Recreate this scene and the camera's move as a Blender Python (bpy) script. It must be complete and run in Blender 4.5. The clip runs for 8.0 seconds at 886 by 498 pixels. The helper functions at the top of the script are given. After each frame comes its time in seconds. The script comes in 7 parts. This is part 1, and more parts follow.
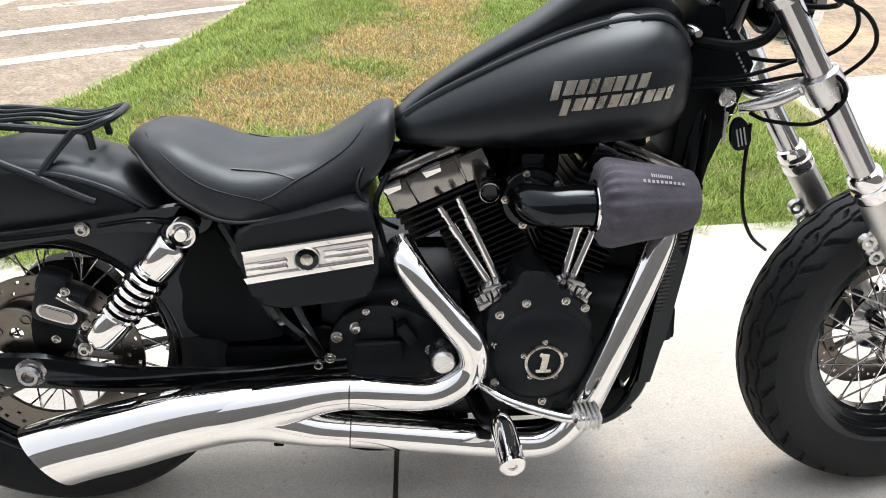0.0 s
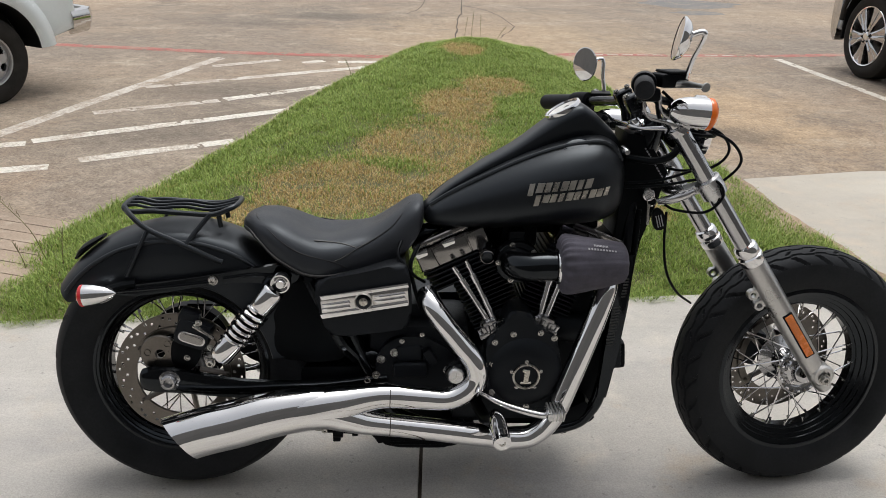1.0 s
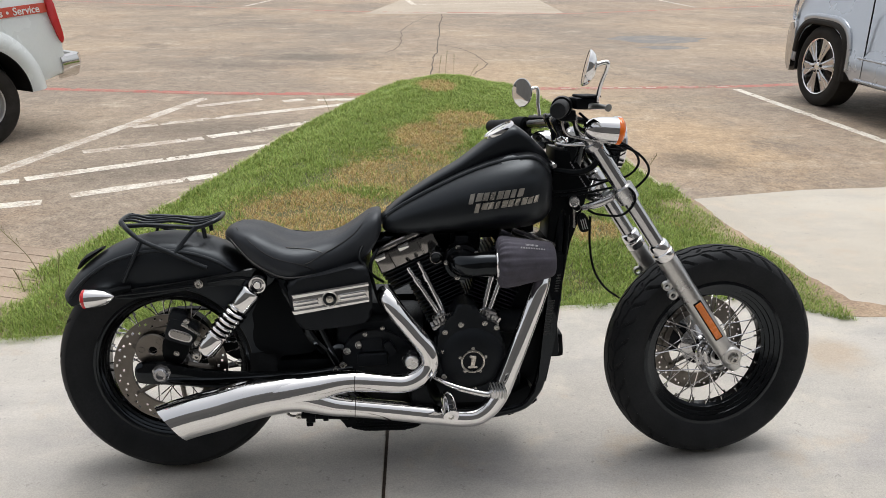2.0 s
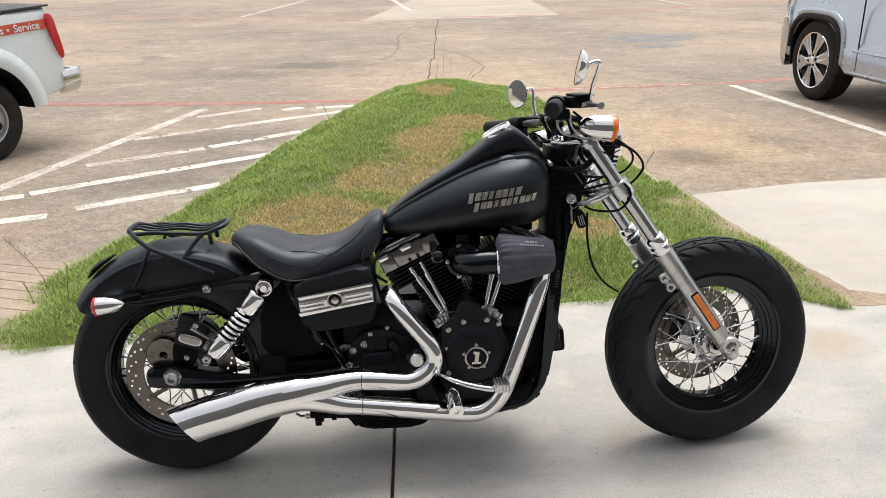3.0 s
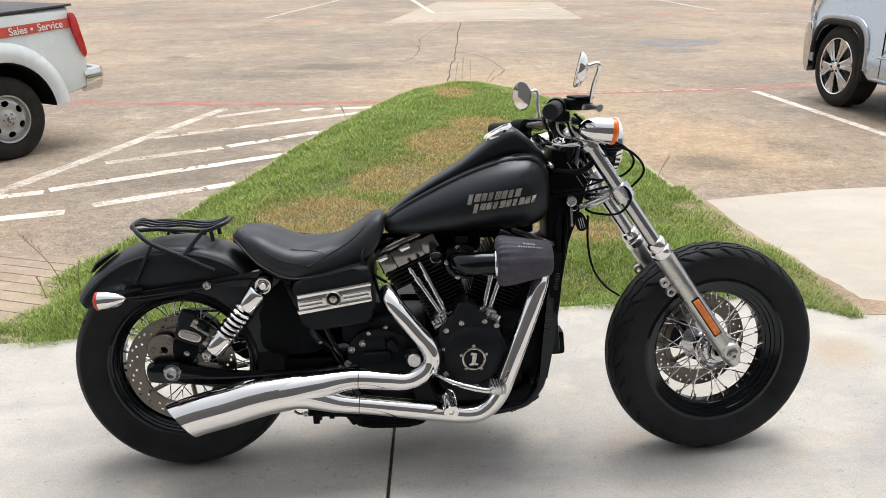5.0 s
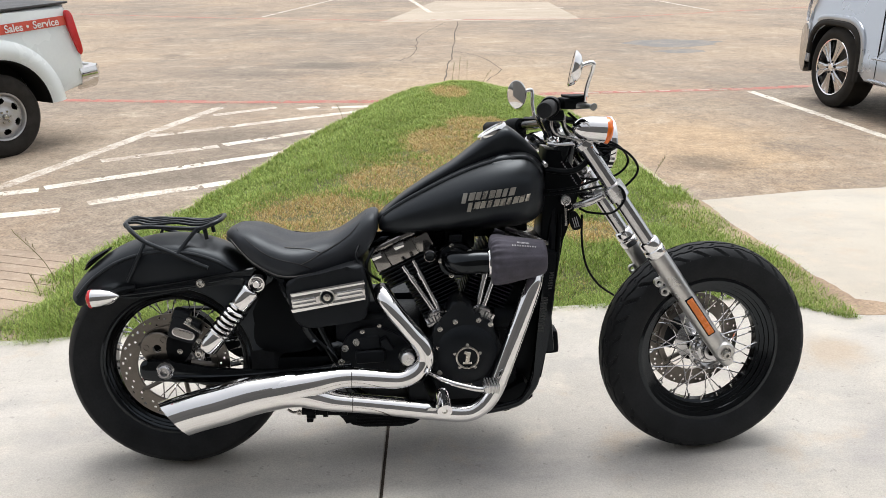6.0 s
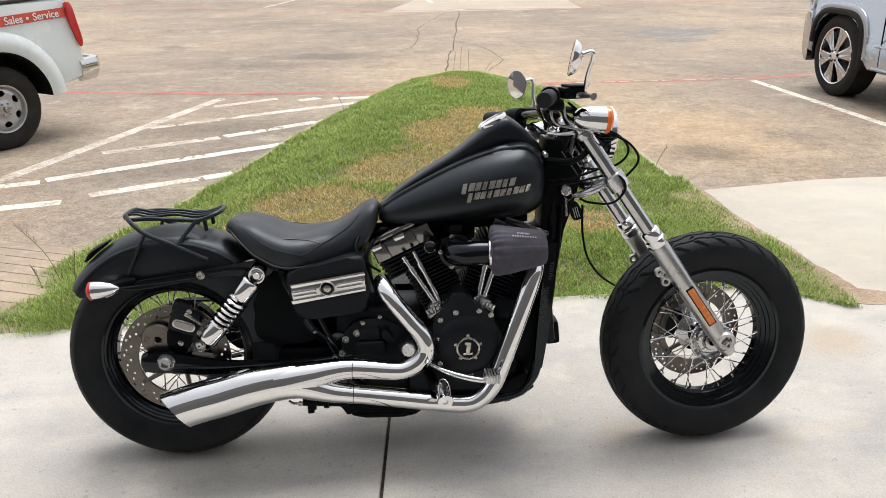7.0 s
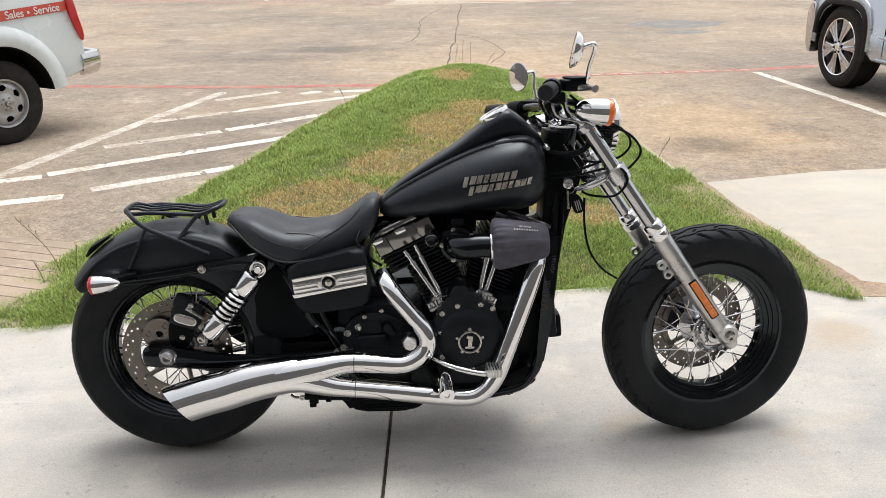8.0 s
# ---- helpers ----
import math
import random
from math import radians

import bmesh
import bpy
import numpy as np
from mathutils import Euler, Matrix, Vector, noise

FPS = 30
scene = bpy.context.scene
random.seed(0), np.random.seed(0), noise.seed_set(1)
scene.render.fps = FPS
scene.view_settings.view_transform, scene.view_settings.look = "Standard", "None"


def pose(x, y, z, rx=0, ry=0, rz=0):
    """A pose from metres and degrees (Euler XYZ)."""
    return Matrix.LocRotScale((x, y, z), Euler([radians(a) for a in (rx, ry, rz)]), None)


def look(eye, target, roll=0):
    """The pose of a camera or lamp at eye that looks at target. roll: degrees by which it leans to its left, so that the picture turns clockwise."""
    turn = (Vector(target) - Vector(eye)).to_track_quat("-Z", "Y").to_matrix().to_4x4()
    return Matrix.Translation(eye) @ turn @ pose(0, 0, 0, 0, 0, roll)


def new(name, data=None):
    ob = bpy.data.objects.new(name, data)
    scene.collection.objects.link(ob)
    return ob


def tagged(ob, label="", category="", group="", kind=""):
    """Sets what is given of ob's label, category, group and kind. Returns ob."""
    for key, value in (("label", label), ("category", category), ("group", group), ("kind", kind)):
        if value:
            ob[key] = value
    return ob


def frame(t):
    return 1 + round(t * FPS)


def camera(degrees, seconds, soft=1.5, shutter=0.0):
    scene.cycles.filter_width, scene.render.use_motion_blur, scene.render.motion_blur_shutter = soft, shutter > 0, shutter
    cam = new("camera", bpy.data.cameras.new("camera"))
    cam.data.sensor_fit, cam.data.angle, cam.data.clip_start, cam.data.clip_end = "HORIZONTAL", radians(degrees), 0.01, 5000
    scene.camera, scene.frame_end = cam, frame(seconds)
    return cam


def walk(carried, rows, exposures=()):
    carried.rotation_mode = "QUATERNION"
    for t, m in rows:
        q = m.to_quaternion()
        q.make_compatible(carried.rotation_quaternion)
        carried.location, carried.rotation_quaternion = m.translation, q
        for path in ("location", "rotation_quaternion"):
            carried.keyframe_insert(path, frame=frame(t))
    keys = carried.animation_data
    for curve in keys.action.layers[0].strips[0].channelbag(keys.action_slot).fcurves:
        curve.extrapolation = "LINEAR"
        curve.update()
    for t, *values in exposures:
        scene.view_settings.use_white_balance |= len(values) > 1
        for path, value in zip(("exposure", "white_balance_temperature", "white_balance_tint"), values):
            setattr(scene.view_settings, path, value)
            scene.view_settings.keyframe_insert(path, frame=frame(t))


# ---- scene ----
cam = camera(58.0, 8.0, 0.7)
PATH = [
    (0, (-0.2222, -1.2772, 1.2183), (-0.0607, 0.4471, 0.2179), 1.88),
    (0.5, (-0.2822, -1.5861, 1.3795), (-0.2114, 0.2149, 0.5127), 0.13),
    (1, (-0.2602, -1.8508, 1.4343), (-0.1424, -0.0230, 0.6310), 1.53),
    (1.5, (-0.1904, -2.0547, 1.4616), (-0.0505, -0.2023, 0.7206), 1.43),
    (3, (-0.1913, -2.2215, 1.4757), (-0.0461, -0.3567, 0.7676), -1.08),
    (3.5, (-0.1613, -2.2251, 1.4776), (-0.0408, -0.3555, 0.7777), -0.59),
    (4, (-0.1447, -2.2276, 1.4739), (-0.0411, -0.3593, 0.7678), -0.59),
    (4.5, (-0.1348, -2.2291, 1.4713), (-0.0450, -0.3581, 0.7704), -0.87),
    (6, (-0.1192, -2.2293, 1.4667), (-0.0203, -0.3591, 0.7648), -0.48),
    (6.5, (-0.1155, -2.2263, 1.4650), (-0.0186, -0.3600, 0.7526), -0.61),
    (7, (-0.1124, -2.2253, 1.4647), (-0.0204, -0.3629, 0.7416), -0.76),
    (7.5, (-0.1093, -2.2221, 1.4637), (-0.0206, -0.3639, 0.7295), -0.92),
    (8, (-0.1087, -2.2190, 1.4633), (-0.0239, -0.3625, 0.7243), -1.00),
]
EXPOSURE = [(0, 1.20), (0.5, 0.34), (1, 0.20), (1.5, 0.22), (3, 0.64), (8, 0.66)]
walk(cam, [(t, look(eye, target, roll)) for t, eye, target, roll in PATH], EXPOSURE)

# ---- light ----
world = bpy.data.worlds.new("sky")
scene.world = world
world.use_nodes = True
wn, wl = world.node_tree.nodes, world.node_tree.links
sky = wn.new("ShaderNodeTexSky")
sky.sky_type = "NISHITA"
sky.sun_disc = False
sky.sun_elevation, sky.sun_rotation = radians(73), radians(20)
sky.dust_density, sky.air_density = 4.0, 1.0
soften = wn.new("ShaderNodeHueSaturation")
soften.inputs["Saturation"].default_value = 0.16
wl.new(sky.outputs[0], soften.inputs["Color"])
wl.new(soften.outputs[0], wn["Background"].inputs["Color"])
wn["Background"].inputs["Strength"].default_value = 0.15
sun = new("sun", bpy.data.lights.new("sun", "SUN"))
sun.data.energy, sun.data.angle, sun.data.color = 0.95, radians(35), (1.0, 0.96, 0.9)
sun.matrix_world = look((0.8, 2.2, 8.0), (0, 0, 0))


# ---- materials ----
def nodes_of(name):
    m = bpy.data.materials.new(name)
    m.use_nodes = True
    return m, m.node_tree.nodes, m.node_tree.links, m.node_tree.nodes["Principled BSDF"]


def tex(nt, lk, scale, detail=4.0, rough=0.6, stretch=None, coord="Object"):
    tc = nt.new("ShaderNodeTexCoord")
    src = tc.outputs[coord]
    if stretch:
        mp = nt.new("ShaderNodeMapping")
        mp.inputs["Scale"].default_value = stretch
        lk.new(src, mp.inputs[0])
        src = mp.outputs[0]
    n = nt.new("ShaderNodeTexNoise")
    n.inputs["Scale"].default_value, n.inputs["Detail"].default_value, n.inputs["Roughness"].default_value = scale, detail, rough
    lk.new(src, n.inputs["Vector"])
    return n.outputs["Fac"]


def ramp(nt, lk, fac, stops, span=None):
    r = nt.new("ShaderNodeValToRGB")
    el = r.color_ramp.elements
    while len(el) < len(stops):
        el.new(0.5)
    for e, (p, c) in zip(el, stops):
        e.position, e.color = p, (*c, 1) if len(c) == 3 else c
    if span:
        fit = nt.new("ShaderNodeMapRange")
        fit.inputs["From Min"].default_value, fit.inputs["From Max"].default_value = span
        lk.new(fac, fit.inputs["Value"])
        fac = fit.outputs[0]
    lk.new(fac, r.inputs[0])
    return r.outputs[0]


def blend(nt, lk, fac, a, b, kind="MIX"):
    x = nt.new("ShaderNodeMix")
    x.data_type, x.blend_type = "RGBA", kind
    for key, v in ((0, fac), (6, a), (7, b)):
        if isinstance(v, (int, float)):
            x.inputs[key].default_value = v
        elif isinstance(v, tuple):
            x.inputs[key].default_value = (*v, 1)
        else:
            lk.new(v, x.inputs[key])
    return x.outputs[2]


def bump(nt, lk, bsdf, height, strength, distance=0.01):
    b = nt.new("ShaderNodeBump")
    b.inputs["Strength"].default_value, b.inputs["Distance"].default_value = strength, distance
    lk.new(height, b.inputs["Height"])
    lk.new(b.outputs[0], bsdf.inputs["Normal"])


def plain(name, color, rough=0.5, metal=0.0, vary=0.12, scale=6.0, fine=60.0, bumped=0.0, coat=0.0, rvary=0.08, spec=0.5, tint=(1, 1, 1)):
    """A surface with soft variation at two scales in colour and gloss."""
    m, nt, lk, b = nodes_of(name)
    big, small = tex(nt, lk, scale), tex(nt, lk, fine, 3.0)
    lo, hi = tuple(c * (1 - vary) for c in color), tuple(min(1, c * (1 + vary)) for c in color)
    c1 = ramp(nt, lk, big, [(0.3, lo), (0.7, hi)])
    c2 = ramp(nt, lk, small, [(0.35, (1 - vary * 0.6,) * 3), (0.65, (1, 1, 1))])
    lk.new(blend(nt, lk, 1.0, c1, c2, "MULTIPLY"), b.inputs["Base Color"])
    lk.new(ramp(nt, lk, big, [(0.3, (max(0.02, rough - rvary),) * 3), (0.7, (min(1, rough + rvary),) * 3)]), b.inputs["Roughness"])
    b.inputs["Metallic"].default_value = metal
    b.inputs["Coat Weight"].default_value = coat
    b.inputs["Specular IOR Level"].default_value = spec
    b.inputs["Specular Tint"].default_value = (*tint, 1)
    b.inputs["Coat Roughness"].default_value = 0.08
    if bumped:
        bump(nt, lk, b, small, bumped, 0.002)
    return m


def concrete(name, base, stain, dirt, blotch=0.5, grain=140.0, tracks=0.0, agg=0.15, smudge=0.0, spots=()):
    m, nt, lk, b = nodes_of(name)
    large = tex(nt, lk, blotch, 6.0, 0.62)
    mid = tex(nt, lk, blotch * 7, 5.0, 0.65)
    fine = tex(nt, lk, grain, 2.0, 0.7)
    streak = tex(nt, lk, 1.3, 7.0, 0.7, (0.7, 1.2, 1.0))
    c = ramp(nt, lk, large, [(0.38, stain), (0.60, base)])
    c = blend(nt, lk, ramp(nt, lk, mid, [(0.52, (0, 0, 0)), (0.72, (0.75, 0.75, 0.75))]), c, dirt)
    c = blend(nt, lk, ramp(nt, lk, streak, [(0.5, (0, 0, 0)), (0.75, (tracks, tracks, tracks))]), c, tuple(v * 0.72 for v in stain))
    if smudge:
        soft = tex(nt, lk, 1.7, 5.0, 0.6, (0.55, 1.5, 1.0))
        sand = tex(nt, lk, 2.6, 7.0, 0.7, (1.0, 1.3, 1.0))
        pit = tex(nt, lk, 45.0, 2.0, 0.6)
        c = blend(nt, lk, ramp(nt, lk, soft, [(0.51, (0, 0, 0)), (0.66, (smudge, smudge, smudge))]), c, (0.335, 0.322, 0.318))
        c = blend(nt, lk, ramp(nt, lk, sand, [(0.57, (0, 0, 0)), (0.72, (0.7, 0.7, 0.7))]), c, (0.50, 0.415, 0.325))
        c = blend(nt, lk, ramp(nt, lk, pit, [(0.685, (0, 0, 0)), (0.72, (0.55, 0.55, 0.55))]), c, (0.27, 0.255, 0.24))
    for centre, size, colour, depth, seed in spots:
        c = spot(nt, lk, c, centre, size, colour, depth, seed)
    c = blend(nt, lk, 1.0, c, ramp(nt, lk, fine, [(0.3, (1 - agg * 2,) * 3), (0.7, (1 + agg * 0.3,) * 3)]), "MULTIPLY")
    lk.new(c, b.inputs["Base Color"])
    b.inputs["Roughness"].default_value = 0.82
    bump(nt, lk, b, fine, 0.25, 0.004)
    return m


def spot(nt, lk, c, centre, size, colour, depth, seed):
    """Mixes an uneven oval of another colour into c: dust, a stain, or a painted shadow."""
    co = nt.new("ShaderNodeTexCoord")
    oval = nt.new("ShaderNodeMapping")
    oval.vector_type = "TEXTURE"
    oval.inputs["Location"].default_value, oval.inputs["Scale"].default_value = (*centre, 0), (*size, 1)
    lk.new(co.outputs["Object"], oval.inputs["Vector"])
    flat = nt.new("ShaderNodeVectorMath")
    flat.operation = "MULTIPLY"
    flat.inputs[1].default_value = (1, 1, 0)
    lk.new(oval.outputs[0], flat.inputs[0])
    reach = nt.new("ShaderNodeVectorMath")
    reach.operation = "LENGTH"
    lk.new(flat.outputs[0], reach.inputs[0])
    ragged = nt.new("ShaderNodeMath")
    ragged.operation = "MULTIPLY_ADD"
    ragged.inputs[1].default_value = 1.5
    lk.new(tex(nt, lk, seed, 8.0, 0.72), ragged.inputs[0])
    lk.new(reach.outputs["Value"], ragged.inputs[2])
    return blend(nt, lk, ramp(nt, lk, ragged.outputs[0], [(0.0, (depth,) * 3), (1.0, (0, 0, 0))], (1.05, 1.75)), c, colour)


def lot_concrete():
    """Exposed-aggregate paving: sandy and grey areas, rusty stains, scuffs, pale flecks, speckle and one painted far
    shadow.
    """
    m, nt, lk, b = nodes_of("lot_concrete")
    zones = tex(nt, lk, 0.22, 6.0, 0.62)
    rust = tex(nt, lk, 0.8, 9.0, 0.74, (1.1, 0.8, 1.0))
    scuff = tex(nt, lk, 1.6, 10.0, 0.78, (0.8, 1.3, 1.0))
    dark = tex(nt, lk, 0.95, 9.0, 0.74, (1.2, 0.8, 1.0))
    smear = tex(nt, lk, 3.2, 8.0, 0.75, (0.5, 1.4, 1.0))
    fleck = tex(nt, lk, 26.0, 5.0, 0.7)
    grit, grain = tex(nt, lk, 60.0, 3.0, 0.75), tex(nt, lk, 170.0, 2.0, 0.7)
    c = ramp(nt, lk, zones, [(0.40, (0.265, 0.225, 0.190)), (0.50, (0.33, 0.270, 0.218)), (0.60, (0.41, 0.328, 0.250))])
    c = spot(nt, lk, c, (1.24, 7.29), (2.4, 4.2), (0.455, 0.352, 0.245), 0.85, 0.9)
    c = spot(nt, lk, c, (2.55, 4.3), (1.1, 1.7), (0.47, 0.345, 0.225), 0.8, 1.7)
    c = spot(nt, lk, c, (-2.1, 4.1), (1.5, 2.1), (0.315, 0.268, 0.222), 0.7, 1.3)
    c = blend(nt, lk, ramp(nt, lk, rust, [(0.50, (0, 0, 0)), (0.70, (0.5, 0.5, 0.5))]), c, (0.37, 0.262, 0.185))
    c = blend(nt, lk, ramp(nt, lk, scuff, [(0.53, (0, 0, 0)), (0.68, (0.8, 0.8, 0.8))]), c, (0.52, 0.45, 0.37))
    c = blend(nt, lk, ramp(nt, lk, dark, [(0.54, (0, 0, 0)), (0.70, (0.85, 0.85, 0.85))]), c, (0.190, 0.162, 0.140))
    c = blend(nt, lk, ramp(nt, lk, smear, [(0.58, (0, 0, 0)), (0.70, (0.7, 0.7, 0.7))]), c, (0.20, 0.172, 0.15))
    c = spot(nt, lk, c, (2.29, 3.78), (0.42, 0.40), (0.185, 0.145, 0.110), 0.8, 2.9)
    for centre, size, seed in (((-1.45, 4.20), (0.75, 0.42), 3.1), ((-1.88, 5.05), (0.8, 0.5), 2.7), ((-1.12, 5.05), (0.75, 0.42), 3.4), ((-1.95, 3.65), (0.8, 0.42), 2.4)):
        c = spot(nt, lk, c, centre, size, (0.185, 0.155, 0.128), 0.7, seed)
    # a far shadow streak, put into the paving colour as a dark oval
    c = spot(nt, lk, c, (-1.1, 9.8), (1.1, 0.5), (0.16, 0.14, 0.12), 0.8, 1.9)
    c = spot(nt, lk, c, (-1.9, 9.0), (1.3, 0.45), (0.18, 0.155, 0.135), 0.7, 2.3)
    c = blend(nt, lk, ramp(nt, lk, fleck, [(0.60, (0, 0, 0)), (0.70, (0.55, 0.55, 0.55))]), c, (0.60, 0.53, 0.44))
    c = blend(nt, lk, 1.0, c, ramp(nt, lk, grit, [(0.32, (0.74, 0.73, 0.72)), (0.5, (1, 1, 1)), (0.68, (1.16, 1.15, 1.13))]), "MULTIPLY")
    c = blend(nt, lk, 1.0, c, ramp(nt, lk, grain, [(0.3, (0.84, 0.84, 0.84)), (0.65, (1.04, 1.04, 1.04))]), "MULTIPLY")
    pebble, lump = tex(nt, lk, 15.0, 7.0, 0.82), tex(nt, lk, 5.0, 8.0, 0.8)
    c = blend(nt, lk, 1.0, c, ramp(nt, lk, pebble, [(0.36, (0.74, 0.72, 0.70)), (0.50, (0.95, 0.94, 0.92)), (0.64, (1.14, 1.13, 1.10))]), "MULTIPLY")
    c = blend(nt, lk, 1.0, c, ramp(nt, lk, lump, [(0.38, (0.84, 0.82, 0.79)), (0.60, (1.06, 1.05, 1.02))]), "MULTIPLY")
    lk.new(c, b.inputs["Base Color"])
    b.inputs["Roughness"].default_value = 0.82
    bump(nt, lk, b, grit, 0.2, 0.004)
    return m


M_PAD = concrete("pad_concrete", (0.54, 0.515, 0.475), (0.435, 0.412, 0.376), (0.59, 0.55, 0.48), 0.75, 190.0, 0.5, 0.10, 0.68, (((1.53, 0.45), (0.20, 0.16), (0.46, 0.375, 0.285), 0.75, 5.0), ((0.55, -0.25), (0.8, 0.12), (0.34, 0.33, 0.322), 0.30, 3.0), ((-1.3, -0.12), (0.35, 0.10), (0.35, 0.34, 0.33), 0.32, 4.0)))
M_APRON = concrete("apron_concrete", (0.56, 0.52, 0.45), (0.47, 0.43, 0.37), (0.58, 0.5, 0.4), 0.7, 200.0, 0.25, 0.08, 0.3)
M_LOT = lot_concrete()
M_RAMP = concrete("ramp_concrete", (0.45, 0.35, 0.262), (0.34, 0.262, 0.20), (0.52, 0.43, 0.335), 1.4, 120.0, 0.6, 0.16)
M_KERB = concrete("kerb_concrete", (0.50, 0.42, 0.33), (0.40, 0.32, 0.25), (0.45, 0.34, 0.25), 1.5, 120.0, 0.3, 0.12)
M_SOIL = concrete("soil", (0.15, 0.150, 0.060), (0.11, 0.115, 0.042), (0.22, 0.18, 0.085), 1.5, 90.0, 0.0, 0.3)
M_WALL = concrete("stucco_wall", (0.100, 0.098, 0.096), (0.080, 0.079, 0.078), (0.110, 0.106, 0.102), 0.5, 90.0, 0.2, 0.05)
M_DIRT = concrete("sandy_dirt", (0.44, 0.325, 0.225), (0.35, 0.25, 0.17), (0.50, 0.39, 0.28), 3.0, 90.0, 0.5, 0.22)
M_TAR = plain("joint_filler", (0.075, 0.058, 0.045), 0.9, vary=0.3, scale=30)


def paint(name, color, under, wear):
    m, nt, lk, b = nodes_of(name)
    n = tex(nt, lk, 5.0, 6.0, 0.7)
    f = tex(nt, lk, 70.0, 3.0, 0.7)
    k = blend(nt, lk, 0.45, n, f)
    keep = ramp(nt, lk, k, [(wear - 0.06, (1, 1, 1)), (wear + 0.06, (0.05, 0.05, 0.05))])
    grit = ramp(nt, lk, tex(nt, lk, 34.0, 3.0, 0.75), [(0.32, (0.72, 0.71, 0.70)), (0.55, (1.05, 1.05, 1.05))])
    lk.new(blend(nt, lk, 1.0, blend(nt, lk, keep, under, color), grit, "MULTIPLY"), b.inputs["Base Color"])
    b.inputs["Roughness"].default_value = 0.7
    return m


M_STAIN = paint("oil_stain", (0.165, 0.162, 0.16), (0.33, 0.272, 0.215), 0.555)
M_WHITE = paint("white_road_paint", (0.70, 0.67, 0.60), (0.39, 0.315, 0.25), 0.525)
M_WORN = paint("worn_white_paint", (0.64, 0.60, 0.54), (0.38, 0.305, 0.24), 0.50)
M_RED = paint("red_road_paint", (0.40, 0.125, 0.10), (0.36, 0.25, 0.19), 0.53)

M_SATIN = plain("satin_black_paint", (0.0072, 0.0078, 0.0094), 0.37, 0.0, 0.12, 4.0, 300.0, 0.02, rvary=0.05, spec=0.46, tint=(0.80, 0.90, 1.0))
M_GLOSS = plain("gloss_black_paint", (0.0020, 0.0020, 0.0024), 0.12, 0.0, 0.15, 6.0, 200.0, 0.0, 0.0, spec=0.40, tint=(0.80, 0.90, 1.0))
M_WRINKLE = plain("wrinkle_black_coat", (0.0092, 0.0100, 0.0120), 0.46, 0.0, 0.25, 12.0, 700.0, 0.3, spec=0.22, tint=(0.80, 0.90, 1.0))
M_RUBBER = plain("tyre_rubber", (0.0165, 0.0168, 0.0180), 0.55, 0.0, 0.35, 9.0, 160.0, 0.12, spec=0.17, tint=(0.80, 0.90, 1.0))
M_PLASTIC = plain("black_plastic", (0.0032, 0.0034, 0.0040), 0.42, 0.0, 0.2, 10.0, 260.0, 0.06, spec=0.10, tint=(0.80, 0.90, 1.0))
M_CHROME = plain("chrome", (0.80, 0.80, 0.81), 0.055, 1.0, 0.02, 3.0, 60.0, 0.0, rvary=0.02)
M_SMOKE = plain("smoked_chrome", (0.27, 0.262, 0.256), 0.15, 1.0, 0.06, 4.0, 80.0)
M_TRIM = plain("trim_chrome", (0.62, 0.615, 0.61), 0.07, 1.0, 0.04, 4.0, 80.0, rvary=0.02)
M_CAST = plain("cast_aluminium", (0.36, 0.36, 0.37), 0.26, 1.0, 0.12, 20.0, 160.0)
M_TUBE = plain("polished_fork_tube", (0.52, 0.52, 0.53), 0.11, 1.0, 0.05, 10.0, 160.0, rvary=0.03)
M_TYRE = plain("dusty_tyre", (0.030, 0.028, 0.026), 0.7, 0.0, 0.3, 9.0, 160.0, 0.12, spec=0.12)
M_ALU = plain("polished_aluminium", (0.62, 0.62, 0.63), 0.24, 1.0, 0.08, 10.0, 120.0)
M_SLIDER = plain("brushed_aluminium", (0.56, 0.555, 0.55), 0.33, 1.0, 0.08, 10.0, 160.0, 0.03)
M_STEEL = plain("brake_steel", (0.17, 0.155, 0.14), 0.34, 1.0, 0.15, 20.0, 180.0)
M_ZINC = plain("bolt_zinc", (0.44, 0.43, 0.41), 0.25, 1.0, 0.1, 30.0, 120.0)
M_LEATHER = plain("black_vinyl", (0.0215, 0.0225, 0.0262), 0.45, 0.0, 0.15, 8.0, 420.0, 0.18, spec=0.46, tint=(0.80, 0.90, 1.0))
M_THREAD = plain("seat_piping", (0.014, 0.014, 0.015), 0.4, 0.0, 0.1, spec=0.4)
M_SOCK = plain("grey_fabric", (0.088, 0.084, 0.105), 0.85, 0.0, 0.3, 16.0, 420.0, 0.35, spec=0.2)
M_BADGE = plain("badge_silver", (0.60, 0.57, 0.52), 0.3, 1.0, 0.1, 40.0, 200.0)
M_PRINT = plain("pale_print", (0.34, 0.34, 0.36), 0.6)
M_FAINT = plain("faint_print", (0.030, 0.031, 0.033), 0.6)
M_RIM = plain("gloss_black_rim", (0.0020, 0.0020, 0.0024), 0.14, 0.0, 0.15, 6.0, 200.0, spec=0.46, tint=(0.80, 0.90, 1.0))
M_AMBER = plain("amber_plastic", (0.85, 0.17, 0.015), 0.2, 0.0, 0.06, 20.0, 120.0, 0.0, 0.4)
M_REFLEX = plain("amber_reflector", (0.78, 0.20, 0.025), 0.25, 0.0, 0.1, 60.0, 400.0, 0.2, 0.4)
M_REDLENS = plain("red_plastic", (0.55, 0.025, 0.03), 0.18, 0.0, 0.08, 20.0, 120.0, 0.0, 0.4)
